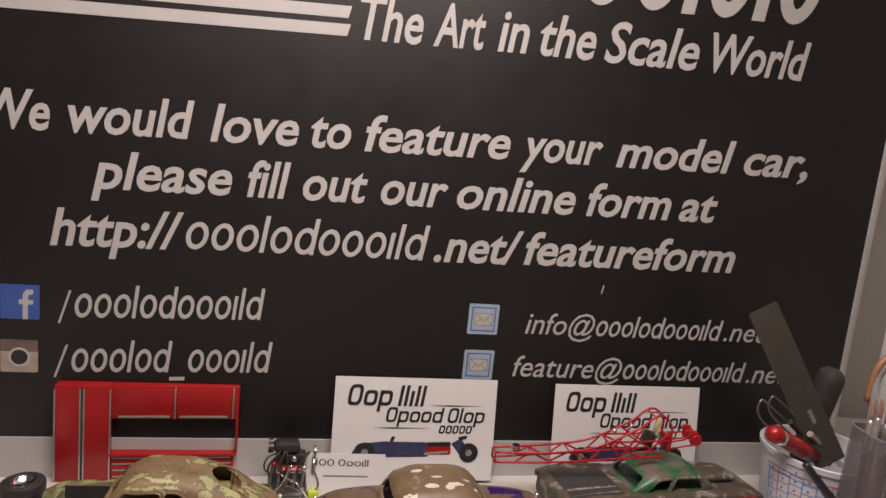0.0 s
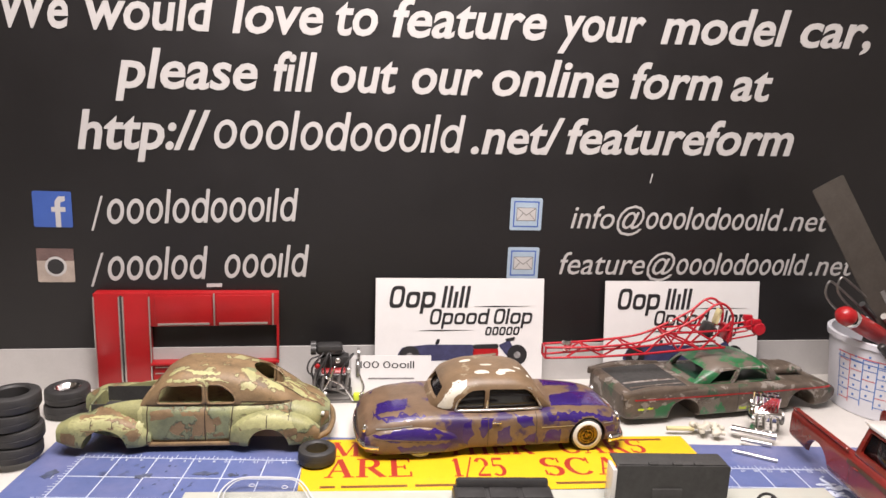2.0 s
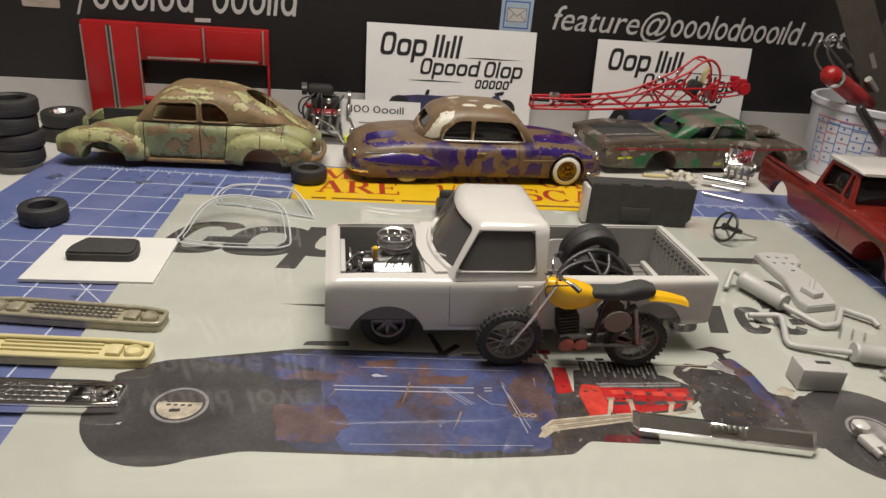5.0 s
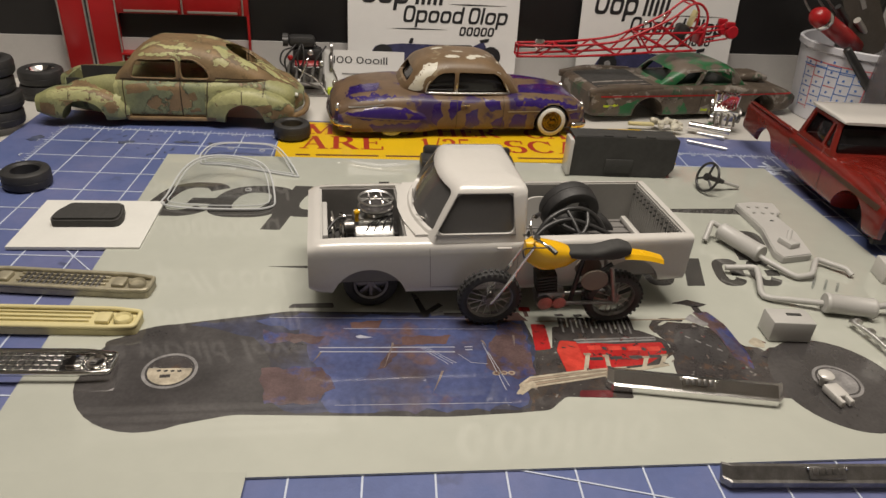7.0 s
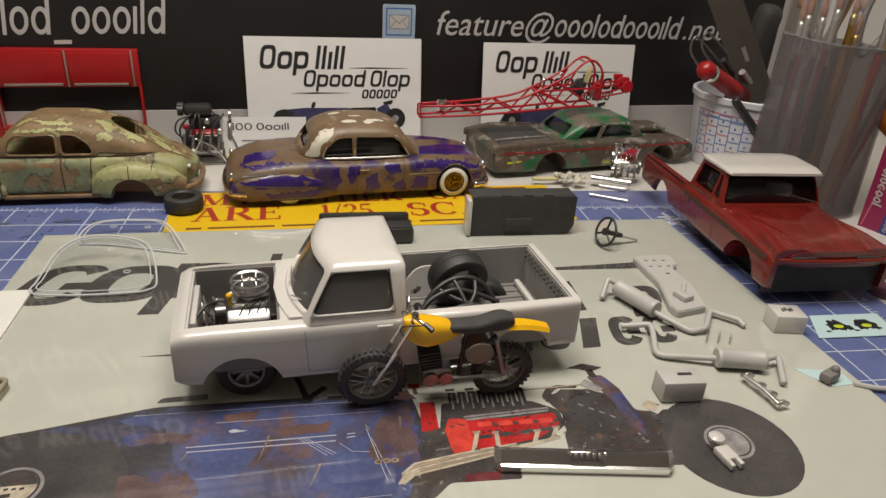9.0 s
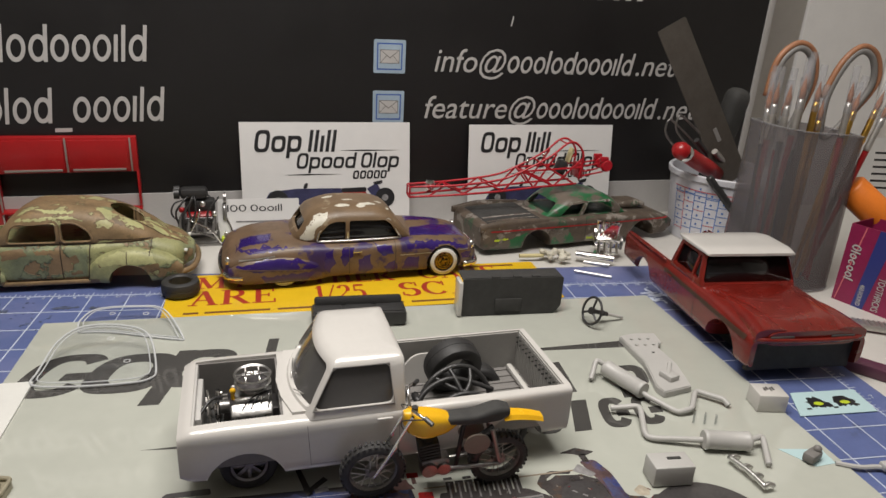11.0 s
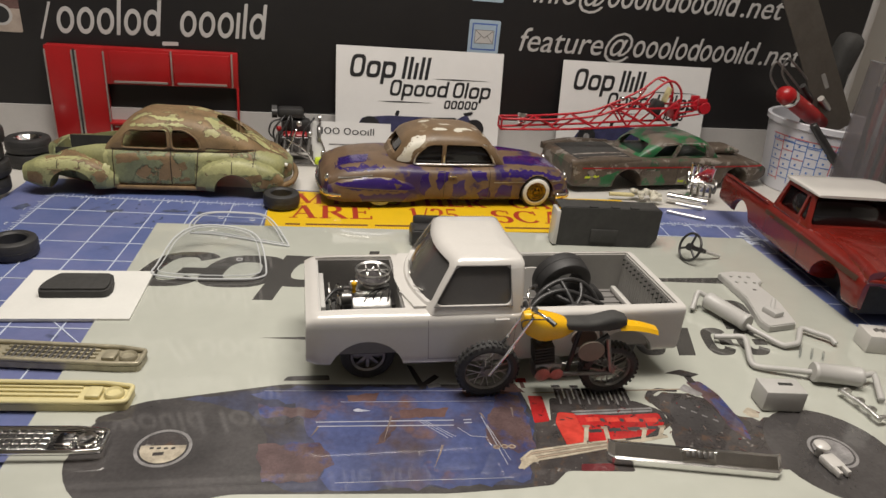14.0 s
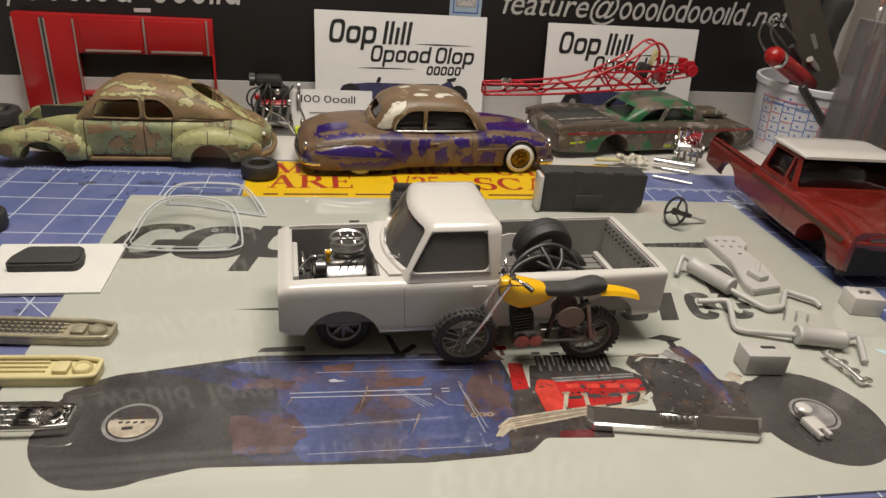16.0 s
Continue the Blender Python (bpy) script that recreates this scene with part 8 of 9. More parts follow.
# truck grilles
def truck_grille(x1, y, length, rz, mat, label, detail):
    c = thing("truck_grille", pose(x1 - length / 2, y, 0.0, 0, 0, rz), label, "grille", "loose grilles")
    h = length / 2
    D = 0.0145
    bm = bmesh.new()
    out = round_poly([(-h, -D / 2 + 0.001), (-h + 0.01, -D / 2), (h - 0.01, -D / 2), (h, -D / 2 + 0.001), (h, D / 2 - 0.002), (h - 0.012, D / 2), (-h + 0.012, D / 2), (-h, D / 2 - 0.002)], 0.002)
    slab(bm, out, 0, 0.0030)
    part("back_plate", bm, mat, c)
    bm = bmesh.new()
    tube(bm, [(p[0] * 0.985, p[1] * 0.93, 0.0042) for p in out], 0.0011, 8, False, True)
    part("frame", bm, mat, c)
    for s in (-1, 1):
        bm = bmesh.new()
        lathe(bm, [(0.0001, 0.0040), (0.0026, 0.0042), (0.0034, 0.0052), (0.0040, 0.0044), (0.0040, 0.0030)], 20, pose(s * (h - 0.0070), 0, 0))
        part("headlight_ring", bm, mat, c)
        bm = bmesh.new()
        box(bm, (s * (h - 0.0150), 0, 0.0040), (0.0060, D * 0.5, 0.0024), 0.0008)
        part("side_marker", bm, mat, c)
    if detail == "slots":
        for k in range(14):
            bm = bmesh.new()
            box(bm, (-h + 0.024 + k * (length - 0.048) / 13, 0, 0.0036), (0.0012, D * 0.72, 0.0016), 0.0003)
            part("bar", bm, M_DULLMETAL if mat == M_GOLDGREY else mat, c)
    for k in range(4):
        bm = bmesh.new()
        box(bm, (0, -D * 0.30 + k * D * 0.20, 0.0034), (length - 0.042, 0.0010, 0.0014), 0.0003)
        part("bar", bm, mat, c)
    if detail == "mesh":
        bm = bmesh.new()
        box(bm, (0, 0, 0.0031), (length - 0.042, D * 0.74, 0.0002))
        part("slot_shade", bm, M_BLACKMATT, c)
        for k in range(12):
            bm = bmesh.new()
            box(bm, (-h + 0.024 + k * (length - 0.048) / 11, 0, 0.0038), (0.0010, D * 0.74, 0.0018), 0.0003)
            part("bar", bm, mat, c)
    return c


truck_grille(-0.151, 0.3690, 0.083, -3, M_GOLDGREY, "tarnished silver model truck grille on the poster's edge", "slots")
truck_grille(-0.148, 0.3395, 0.083, 0, M_CREAMPL, "cream unpainted model truck grille on the poster's edge", "plain")
truck_grille(-0.148, 0.3095, 0.083, 1, M_CHROME, "chrome plated model truck grille with black slots", "mesh")


# bumpers
def bumper(m, mat, plate, label):
    """A straight pressed bar lying on its back edge, its face tilted up."""
    c = thing("bumper", m, label, "bumper", "loose bumpers")
    sect = [(0.0, 0.0), (-0.0004, 0.0030), (0.0006, 0.0034), (0.0041, 0.0066), (0.0053, 0.0066), (0.0030, 0.0024), (0.0016, 0.0)]
    secs = []
    for x, back, k in ((-0.0370, 0.0024, 0.80), (-0.0345, 0.0, 1.0), (0.0345, 0.0, 1.0), (0.0370, 0.0024, 0.80)):
        secs.append([(x, y * k + back, z * (0.6 + 0.4 * k)) for y, z in sect])
    bm = bmesh.new()
    loft(bm, secs)
    part("bar", bm, mat, c, smooth=False)
    at = pose(0.0010, 0.0022, 0.0052, 42.4)
    bm = bmesh.new()
    box(bm, (0, 0, 0), (0.0140, 0.0046, 0.0010), 0.0004)
    p = part("badge_plate", bm, plate, c, at=at)
    for k in range(5):
        bm = bmesh.new()
        box(bm, (-0.0050 + k * 0.0025, 0.0006, 0.0006), (0.0018, 0.0024, 0.0006), 0.0002)
        part("raised_mark", bm, M_DULLMETAL, p)
    for sx in (-1, 1):
        bm = bmesh.new()
        ball(bm, (sx * 0.0072, 0.0016, 0.0004), 0.0007, n=8)
        part("plate_bolt", bm, M_CHROME, p)
    return c


bumper(pose(0.0870, 0.2972, 0.0003, 0, 0, -7.2) @ Matrix.Diagonal((0.98, 1.14, 1.14, 1.0)), M_BUMPER, M_CHROME, "shiny chrome model truck bumper on the poster")
bumper(pose(0.117, 0.2520, 0.0003, 0, 0, 0), M_DULLMETAL, M_DULLMETAL, "dark plated model truck bumper at the poster's edge")


# the dirt bike
def dirt_bike():
    c = thing("model_dirt_bike", pose(0.0355, 0.3500, 0.0004, -5, 0, 184) @ Matrix.Scale(1.04, 4), "yellow and black model dirt bike leaning by the pickup", "model motorcycle")
    F, R = 0.0290, -0.0275
    for x, r, w in ((F, 0.0136, 0.0050), (R, 0.0130, 0.0062)):
        t = part("wheel", tyre_mesh(r, w, r * 0.76, 34), M_RUBBER, c, "knobbly black tyre", at=pose(x, 0, r + 0.0004, 90))
        bm = bmesh.new()
        lathe(bm, [(r * 0.78, -w * 0.32), (r * 0.72, -w * 0.26), (r * 0.70, 0), (r * 0.72, w * 0.26), (r * 0.78, w * 0.32)], 32)
        part("rim", bm, M_DULLMETAL, t)
        bm = bmesh.new()
        cyl(bm, (0, 0, -w * 0.5), (0, 0, w * 0.5), r * 0.14, n=12)
        cyl(bm, (0, 0, -w * 0.25), (0, 0, w * 0.25), r * 0.24, n=14)
        part("hub", bm, M_DULLMETAL, t)
        for k in range(18):
            a = 2 * math.pi * k / 18
            b = a + (0.35 if k % 2 else -0.35)
            s = 1 if (k // 2) % 2 else -1
            bm = bmesh.new()
            cyl(bm, (r * 0.2 * math.cos(b), r * 0.2 * math.sin(b), s * w * 0.3), (r * 0.73 * math.cos(a), r * 0.73 * math.sin(a), 0), 0.00022, n=5)
            part("spoke", bm, M_SILVER, t)
    for s in (-1, 1):
        bm = bmesh.new()
        cyl(bm, (F, s * 0.0042, 0.0140), (F - 0.0090, s * 0.0040, 0.0300), 0.0008, n=10)
        cyl(bm, (F - 0.0050, s * 0.0041, 0.0230), (F - 0.0150, s * 0.0038, 0.0440), 0.0007, n=10)
        part("fork_leg", bm, M_CHROME, c, "chrome fork leg")
        bm = bmesh.new()
        tube(bm, [(F - 0.0150, s * 0.002, 0.0445), (F - 0.0145, s * 0.005, 0.0480), (F - 0.0160, s * 0.0095, 0.0495), (F - 0.0190, s * 0.0125, 0.0485)], 0.0006, 7)
        part("handlebar", bm, M_CHROME, c)
        bm = bmesh.new()
        cyl(bm, (F - 0.0180, s * 0.0110, 0.0489), (F - 0.0205, s * 0.0145, 0.0480), 0.0010, n=8)
        part("grip", bm, M_BLACKPL, c)
        bm = bmesh.new()
        cyl(bm, (R + 0.006, s * 0.0042, 0.0330), (R + 0.001, s * 0.0045, 0.0150), 0.0010, n=10)
        part("shock", bm, M_DULLMETAL, c)
        bm = bmesh.new()
        cyl(bm, (R, s * 0.0042, 0.0135), (-0.004, s * 0.0032, 0.0130), 0.0009, n=8)
        part("swingarm", bm, M_DULLMETAL, c)
    bm = bmesh.new()
    for pts in ([(F - 0.0150, 0, 0.0430), (F - 0.022, 0, 0.0270), (0.004, 0, 0.0100), (-0.008, 0, 0.0095)], [(F - 0.0150, 0, 0.0430), (0.002, 0, 0.0370), (-0.012, 0, 0.0360), (R + 0.004, 0, 0.0350)], [(-0.008, 0, 0.0095), (-0.009, 0, 0.0240), (-0.010, 0, 0.0360)], [(-0.009, 0.003, 0.0220), (-0.022, 0.003, 0.0340)]):
        tube(bm, pts, 0.0011, 8)
    part("frame", bm, M_BLACKPL, c, "black tube frame")
    bm = bmesh.new()
    box(bm, (0.0020, 0, 0.0145), (0.0130, 0.0070, 0.0090), 0.0020)
    cyl(bm, (0.0050, -0.0050, 0.0140), (0.0050, 0.0050, 0.0140), 0.0034, n=16)
    cyl(bm, (-0.0015, -0.0048, 0.0140), (-0.0015, 0.0048, 0.0140), 0.0030, n=16)
    part("crankcase", bm, M_DULLMETAL, c)
    bm = bmesh.new()
    for k in range(6):
        box(bm, (0.0045 + k * 0.0003, 0, 0.0195 + k * 0.0016), (0.0090, 0.0080, 0.0009), 0.0003, (0, 8, 0))
    cyl(bm, (0.0045, 0, 0.019), (0.0060, 0, 0.0285), 0.0030, n=12)
    pieces("cylinder_fin", bm, M_BLACKMATT, c)
    bm = bmesh.new()
    hull(bm, [(-0.0060, 0.0022, 0.0350, 0.0385, 3, 2.6), (0.0000, 0.0046, 0.0325, 0.0415, 3, 2.5), (0.0080, 0.0056, 0.0315, 0.0435, 3, 2.4), (0.0150, 0.0036, 0.0340, 0.0445, 3, 2.4), (0.0172, 0.0020, 0.0380, 0.0440, 3, 2.4)], 18, 22)
    t = part("fuel_tank", bm, M_BIKEYELLOW, c, "glossy yellow fuel tank")
    bm = bmesh.new()
    cyl(bm, (0.0125, 0, 0.0435), (0.0125, 0, 0.0460), 0.0014, n=10)
    part("filler_cap", bm, M_BLACKPL, t)
    bm = bmesh.new()
    hull(bm, [(-0.0290, 0.0030, 0.0385, 0.0420, 4, 3), (-0.0240, 0.0042, 0.0365, 0.0435, 4, 2.6), (-0.0120, 0.0040, 0.0360, 0.0405, 4, 2.6), (0.0010, 0.0036, 0.0375, 0.0405, 4, 2.8)], 18, 20)
    part("seat", bm, M_BLACKMATT, c, "black padded seat")
    bm = bmesh.new()
    secs = []
    for k in range(9):
        a = k / 8
        x, z, w = -0.0265 - 0.019 * a, 0.0385 - 0.0035 * a * a, 0.0042 - 0.0010 * a
        secs.append([(x, -w, z - 0.0016), (x, -w * 0.6, z), (x, w * 0.6, z), (x, w, z - 0.0016), (x, w * 0.6, z - 0.0010), (x, -w * 0.6, z - 0.0010)])
    loft(bm, secs)
    part("rear_fender", bm, M_BIKEYELLOW, c, "yellow rear fender")
    for s in (-1, 1):
        bm = bmesh.new()
        slab(bm, ellipse(-0.0150, 0.0265, 0.0060, 0.0052, 24), 0, 0.0010)
        for v in bm.verts:
            v.co = Vector((v.co.x, s * (0.0042 + v.co.z), v.co.y))
        bmesh.ops.recalc_face_normals(bm, faces=bm.faces)
        part("side_plate", bm, M_PLATE, c, "dull tan oval side plate")
    bm = bmesh.new()
    tube(bm, [(0.0125, -0.0050, 0.0420), (0.0165, -0.0060, 0.0430), (0.0175, -0.0010, 0.0455)], 0.0003, 5)
    tube(bm, [(F - 0.017, 0.012, 0.0490), (F - 0.010, 0.006, 0.0440), (F - 0.012, 0.003, 0.0360)], 0.0003, 5)
    part("cables", bm, M_BLACKPL, c)
    return c


dirt_bike()


# spare tyre, black ladder frame and loose white pieces in the white pickup's bed
PB = pickup.matrix_basis
tagged(part("tyre", tyre_mesh(0.0150, 0.0125, 0.0085), M_RUBBER, at=PB @ pose(-0.0395, -0.0105, 0.0328, 76, 0, 6)), "black model tyre leaning in the pickup bed", "tyre", "loose tyres")
frame_ob = thing("tube_frame", PB @ pose(0, 0, 0.0180), "black model suspension frame lying in the pickup bed", "model part")
for q, r in (([(-0.0150, 0.010, 0.004), (-0.0220, 0.006, 0.016), (-0.0330, 0.003, 0.0215), (-0.0440, 0.003, 0.0205), (-0.0520, 0.006, 0.013), (-0.0550, 0.010, 0.002)], 0.0014),
             ([(-0.0130, 0.014, 0.009), (-0.0210, 0.010, 0.0155), (-0.0320, 0.008, 0.0185), (-0.0430, 0.009, 0.0160), (-0.0540, 0.012, 0.0120)], 0.0013),
             ([(-0.0200, 0.018, 0.002), (-0.0280, 0.016, 0.011), (-0.0380, 0.015, 0.0135), (-0.0480, 0.016, 0.0110), (-0.0560, 0.018, 0.003)], 0.0013),
             ([(-0.0330, 0.003, 0.0215), (-0.0350, 0.009, 0.0180), (-0.0370, 0.015, 0.0135)], 0.0011),
             ([(-0.0250, 0.005, 0.0180), (-0.0330, 0.011, 0.0150), (-0.0420, 0.015, 0.0130)], 0.0011),
             ([(-0.0440, 0.003, 0.0205), (-0.0420, 0.010, 0.0160), (-0.0360, 0.016, 0.0110)], 0.0011),
             ([(-0.0150, 0.006, 0.010), (-0.0150, 0.014, 0.0105)], 0.0020)):
    bm = bmesh.new()
    tube(bm, q, r, 8)
    part("tube", bm, M_BLACKPL, frame_ob)
bm = bmesh.new()
slab(bm, round_poly([(-0.013, 0), (0.012, 0), (0.012, 0.008), (0.006, 0.0165), (-0.006, 0.0165), (-0.013, 0.008)], 0.005), -0.0008, 0.0008)
tagged(part("wheel_tub_half", bm, M_WHITEPL, at=PB @ pose(-0.0270, -0.0200, 0.0180, 82, 0, 180)), "white rounded plastic panel propped in the pickup bed", "model part")
bm = bmesh.new()
box(bm, (-0.066, 0.010, 0.0195), (0.012, 0.008, 0.004), 0.0010)
tagged(part("plastic_block", bm, M_WHITEPL, at=PB), "small white plastic block in the pickup bed", "model part")
bm = bmesh.new()
box(bm, (-0.078, 0.000, 0.0195), (0.003, 0.050, 0.003), 0.0006)
tagged(part("plastic_strip", bm, M_WHITEPL, at=PB), "white plastic strip across the pickup bed", "model part")


# exhaust systems
def exhaust(path, muf, label, r=0.0016, rm=0.0052):
    c = thing("exhaust_pipe", pose(0, 0, 0.0004), label, "exhaust", "grey exhausts")
    bm = bmesh.new()
    dense = []
    for a, b in zip(path, path[1:]):
        a, b = Vector(a), Vector(b)
        dense += [a.lerp(b, t) for t in (0.12, 0.5, 0.88)]
    tube(bm, [path[0]] + dense + [path[-1]], r, 10)
    part("pipe", bm, M_GREYPL, c)
    a, b = Vector(muf[0]), Vector(muf[1])
    bm = bmesh.new()
    d = (b - a)
    lathe(bm, [(0.0001, 0), (rm * 0.9, 0), (rm, d.length * 0.03), (rm, d.length * 0.08), (rm * 0.94, d.length * 0.10), (rm * 0.94, d.length * 0.90), (rm, d.length * 0.92), (rm, d.length * 0.97), (rm * 0.9, d.length), (0.0001, d.length)], 24,
          Matrix.Translation(a) @ d.to_track_quat("Z", "Y").to_matrix().to_4x4())
    part("muffler", bm, M_GREYPL, c)
    return c


exhaust([(0.1445, 0.430, 0.0020), (0.1500, 0.438, 0.0100), (0.1570, 0.435, 0.0070), (0.1680, 0.408, 0.0040), (0.1810, 0.392, 0.0018), (0.1900, 0.393, 0.0030), (0.2020, 0.410, 0.0030), (0.2140, 0.400, 0.0030), (0.2155, 0.396, 0.0014)],
        [(0.1555, 0.4350, 0.0062), (0.1680, 0.4090, 0.0056)], "grey unpainted model exhaust with round muffler on the poster")
exhaust([(0.1430, 0.398, 0.0030), (0.1580, 0.394, 0.0060), (0.1520, 0.372, 0.0016), (0.1790, 0.364, 0.0040), (0.2030, 0.360, 0.0050), (0.2130, 0.362, 0.0050), (0.2050, 0.344, 0.0020)],
        [(0.1790, 0.3630, 0.0052), (0.2030, 0.3585, 0.0052)], "grey unpainted model exhaust with long muffler on the poster")


# floor pan
def floor_pan():
    c = thing("floor_pan", pose(0.196, 0.444, 0.0004), "grey plastic model transmission plate on the poster", "model part")
    bm = bmesh.new()
    slab(bm, round_poly([(-0.012, 0.034), (0.000, 0.037), (0.015, 0.036), (0.014, 0.024), (0.008, 0.018), (0.010, -0.004), (0.006, -0.030), (-0.014, -0.035), (-0.016, -0.028), (-0.010, 0.000)], 0.0015), 0, 0.0040)
    bmesh.ops.bevel(bm, geom=[e for e in bm.edges if all(v.co.z > 0.003 for v in e.verts)], offset=0.0006, segments=2, affect="EDGES")
    part("plate", bm, M_GREYPL, c)
    bm = bmesh.new()
    box(bm, (-0.004, -0.020, 0.0055), (0.008, 0.010, 0.004), 0.0010, (0, 0, 20))
    cyl(bm, (-0.006, -0.022, 0.006), (0.000, -0.012, 0.009), 0.0014, n=8)
    part("bracket", bm, M_GREYPL, c)
    for k in range(6):
        bm = bmesh.new()
        cyl(bm, (-0.006 + (k % 3) * 0.006, 0.028 - (k // 3) * 0.008, 0.0038), (-0.006 + (k % 3) * 0.006, 0.028 - (k // 3) * 0.008, 0.0050), 0.0011, n=10)
        part("stud", bm, M_GREYPL, c)
    bm = bmesh.new()
    box(bm, (0.001, 0.010, 0.0041), (0.002, 0.001, 0.0006))
    part("slot", bm, M_BLACKMATT, c)
    return c


floor_pan()


def kit_box(x, y, z, rz, s, label, slot):
    c = thing("plastic_box", pose(x, y, z, 0, 0, rz), label, "model part", "plastic boxes")
    bm = bmesh.new()
    box(bm, (0, 0, s[2] / 2), s, 0.0008)
    part("shell", bm, M_GREYPL if slot else M_WHITEPL, c)
    if slot:
        bm = bmesh.new()
        box(bm, (0.002, 0.001, s[2] + 0.0001), (0.007, 0.0018, 0.0006), 0.0002)
        part("slot", bm, M_BLACKMATT, c)
    else:
        bm = bmesh.new()
        for k in range(4):
            box(bm, (-0.003 + k * 0.0018, 0.001 * (k % 2), s[2] + 0.0002), (0.0010, 0.003, 0.0006), 0.0001)
        part("moulded_mark", bm, M_DULLMETAL, c)
    return c


kit_box(0.1485, 0.3425, 0.0004, -2, (0.0205, 0.0120, 0.0110), "grey plastic model box with slotted lid on the poster", True)
kit_box(0.2395, 0.3960, 0.0, -8, (0.0175, 0.0140, 0.0110), "white plastic model block at the poster's edge", False)


# decal sheet
d = thing("decal_sheet", pose(0.281, 0.396, -0.0008, 0, 0, 0), "pale teal decal sheet with two dark emblems on the mat", "decal sheet")
bm = bmesh.new()
slab(bm, [(-0.0265, -0.0115), (0.0250, -0.0115), (0.0280, 0.0115), (-0.0165, 0.0115)], 0, 0.0005)
part("sheet", bm, M_TEAL, d, smooth=False)
for cx in (-0.006, 0.012):
    bm = bmesh.new()
    slab(bm, ragged([(cx - 0.007, -0.004), (cx + 0.007, -0.005), (cx + 0.006, 0.001), (cx + 0.002, 0.006), (cx - 0.004, 0.005), (cx - 0.007, 0.001)], 0.0011, 0.0014, int(cx * 1000) + 20), 0, 0.00062)
    part("emblem", bm, M_INK, d, smooth=False)
    bm = bmesh.new()
    slab(bm, ellipse(cx - 0.0005, -0.001, 0.0032, 0.0018, 16), 0, 0.00072)
    part("emblem_patch", bm, M_LIME, d, smooth=False)
    bm = bmesh.new()
    box(bm, (cx - 0.010, -0.0055, 0.0006), (0.003, 0.0014, 0.0001))
    part("small_print_bar", bm, M_INK, d, smooth=False)

# small teal card with a grey casting and a white stalk
d = thing("backing_card", pose(0.233, 0.350, -0.0004, 0, 0, -12), "pale teal scrap of card at the poster's edge", "card")
bm = bmesh.new()
slab(bm, [(-0.014, 0.005), (0.010, 0.007), (0.012, -0.004), (0.000, -0.008)], 0, 0.0006)
part("sheet", bm, M_TEAL, d, smooth=False)
bm = bmesh.new()
box(bm, (0, 0, 0.003), (0.010, 0.006, 0.005), 0.0012, (0, 0, 25))
ball(bm, (0.003, 0.001, 0.006), 0.0022)
tagged(part("gear_casting", bm, M_BEDGREY, at=pose(0.232, 0.347, 0.0002)), "dark grey model gearbox casting on the card", "model part")
bm = bmesh.new()
tube(bm, [(0, 0, 0.0015), (0.010, -0.005, 0.0020), (0.020, -0.006, 0.0020), (0.030, -0.010, 0.0025)], 0.0013, 8)
box(bm, (0.024, -0.007, 0.003), (0.006, 0.005, 0.004), 0.001)
tagged(part("kit_linkage", bm, M_GREYPL, at=pose(0.243, 0.343, -0.0008)), "grey model steering arm on the blue mat", "model part")


# chrome manifold, hub casting, clear strips
c = thing("exhaust_manifold", pose(0.189, 0.339, 0.0004, 0, 0, -78), "chrome model exhaust manifold on the poster", "model part")
bm = bmesh.new()
tube(bm, [(-0.012, 0, 0.003), (0.0, 0.0006, 0.0035), (0.012, 0, 0.003)], 0.0013, 10)
part("collector", bm, M_PLATED, c)
for x in (-0.011, -0.003, 0.004, 0.011):
    bm = bmesh.new()
    tube(bm, [(x, 0, 0.003), (x, 0.003, 0.0035), (x + 0.0005, 0.0055, 0.0022)], 0.0012, 8)
    part("port", bm, M_PLATED, c)
c = thing("hub_casting", pose(0.149, 0.3035, 0.0003, 0, 0, 10), "white plastic model hub casting on the poster", "model part")
bm = bmesh.new()
lathe(bm, [(0.0001, 0.0066), (0.0022, 0.0065), (0.0034, 0.0056), (0.0034, 0.0046), (0.0024, 0.0040), (0.0016, 0.0038), (0.0016, 0.0)], 20, pose(0, 0.004, 0))
part("cap", bm, M_WHITEPL, c)
bm = bmesh.new()
box(bm, (0, -0.003, 0.0018), (0.0070, 0.008, 0.0036), 0.0008)
box(bm, (0.0022, -0.008, 0.0018), (0.0020, 0.005, 0.0030), 0.0005)
box(bm, (-0.0022, -0.008, 0.0018), (0.0020, 0.005, 0.0030), 0.0005)
part("base", bm, M_WHITEPL, c)
for k in range(3):
    bm = bmesh.new()
    box(bm, (0, 0, 0.0012), (0.0012, 0.012 - k * 0.002, 0.0020), 0.0003)
    tagged(part("clear_strip", bm, M_CLEAR, at=pose(0.189 + k * 0.0055, 0.388 - k * 0.002, 0.0004, 0, 0, -35)), "clear plastic sprue strip on the poster", "model part", "clear strips")


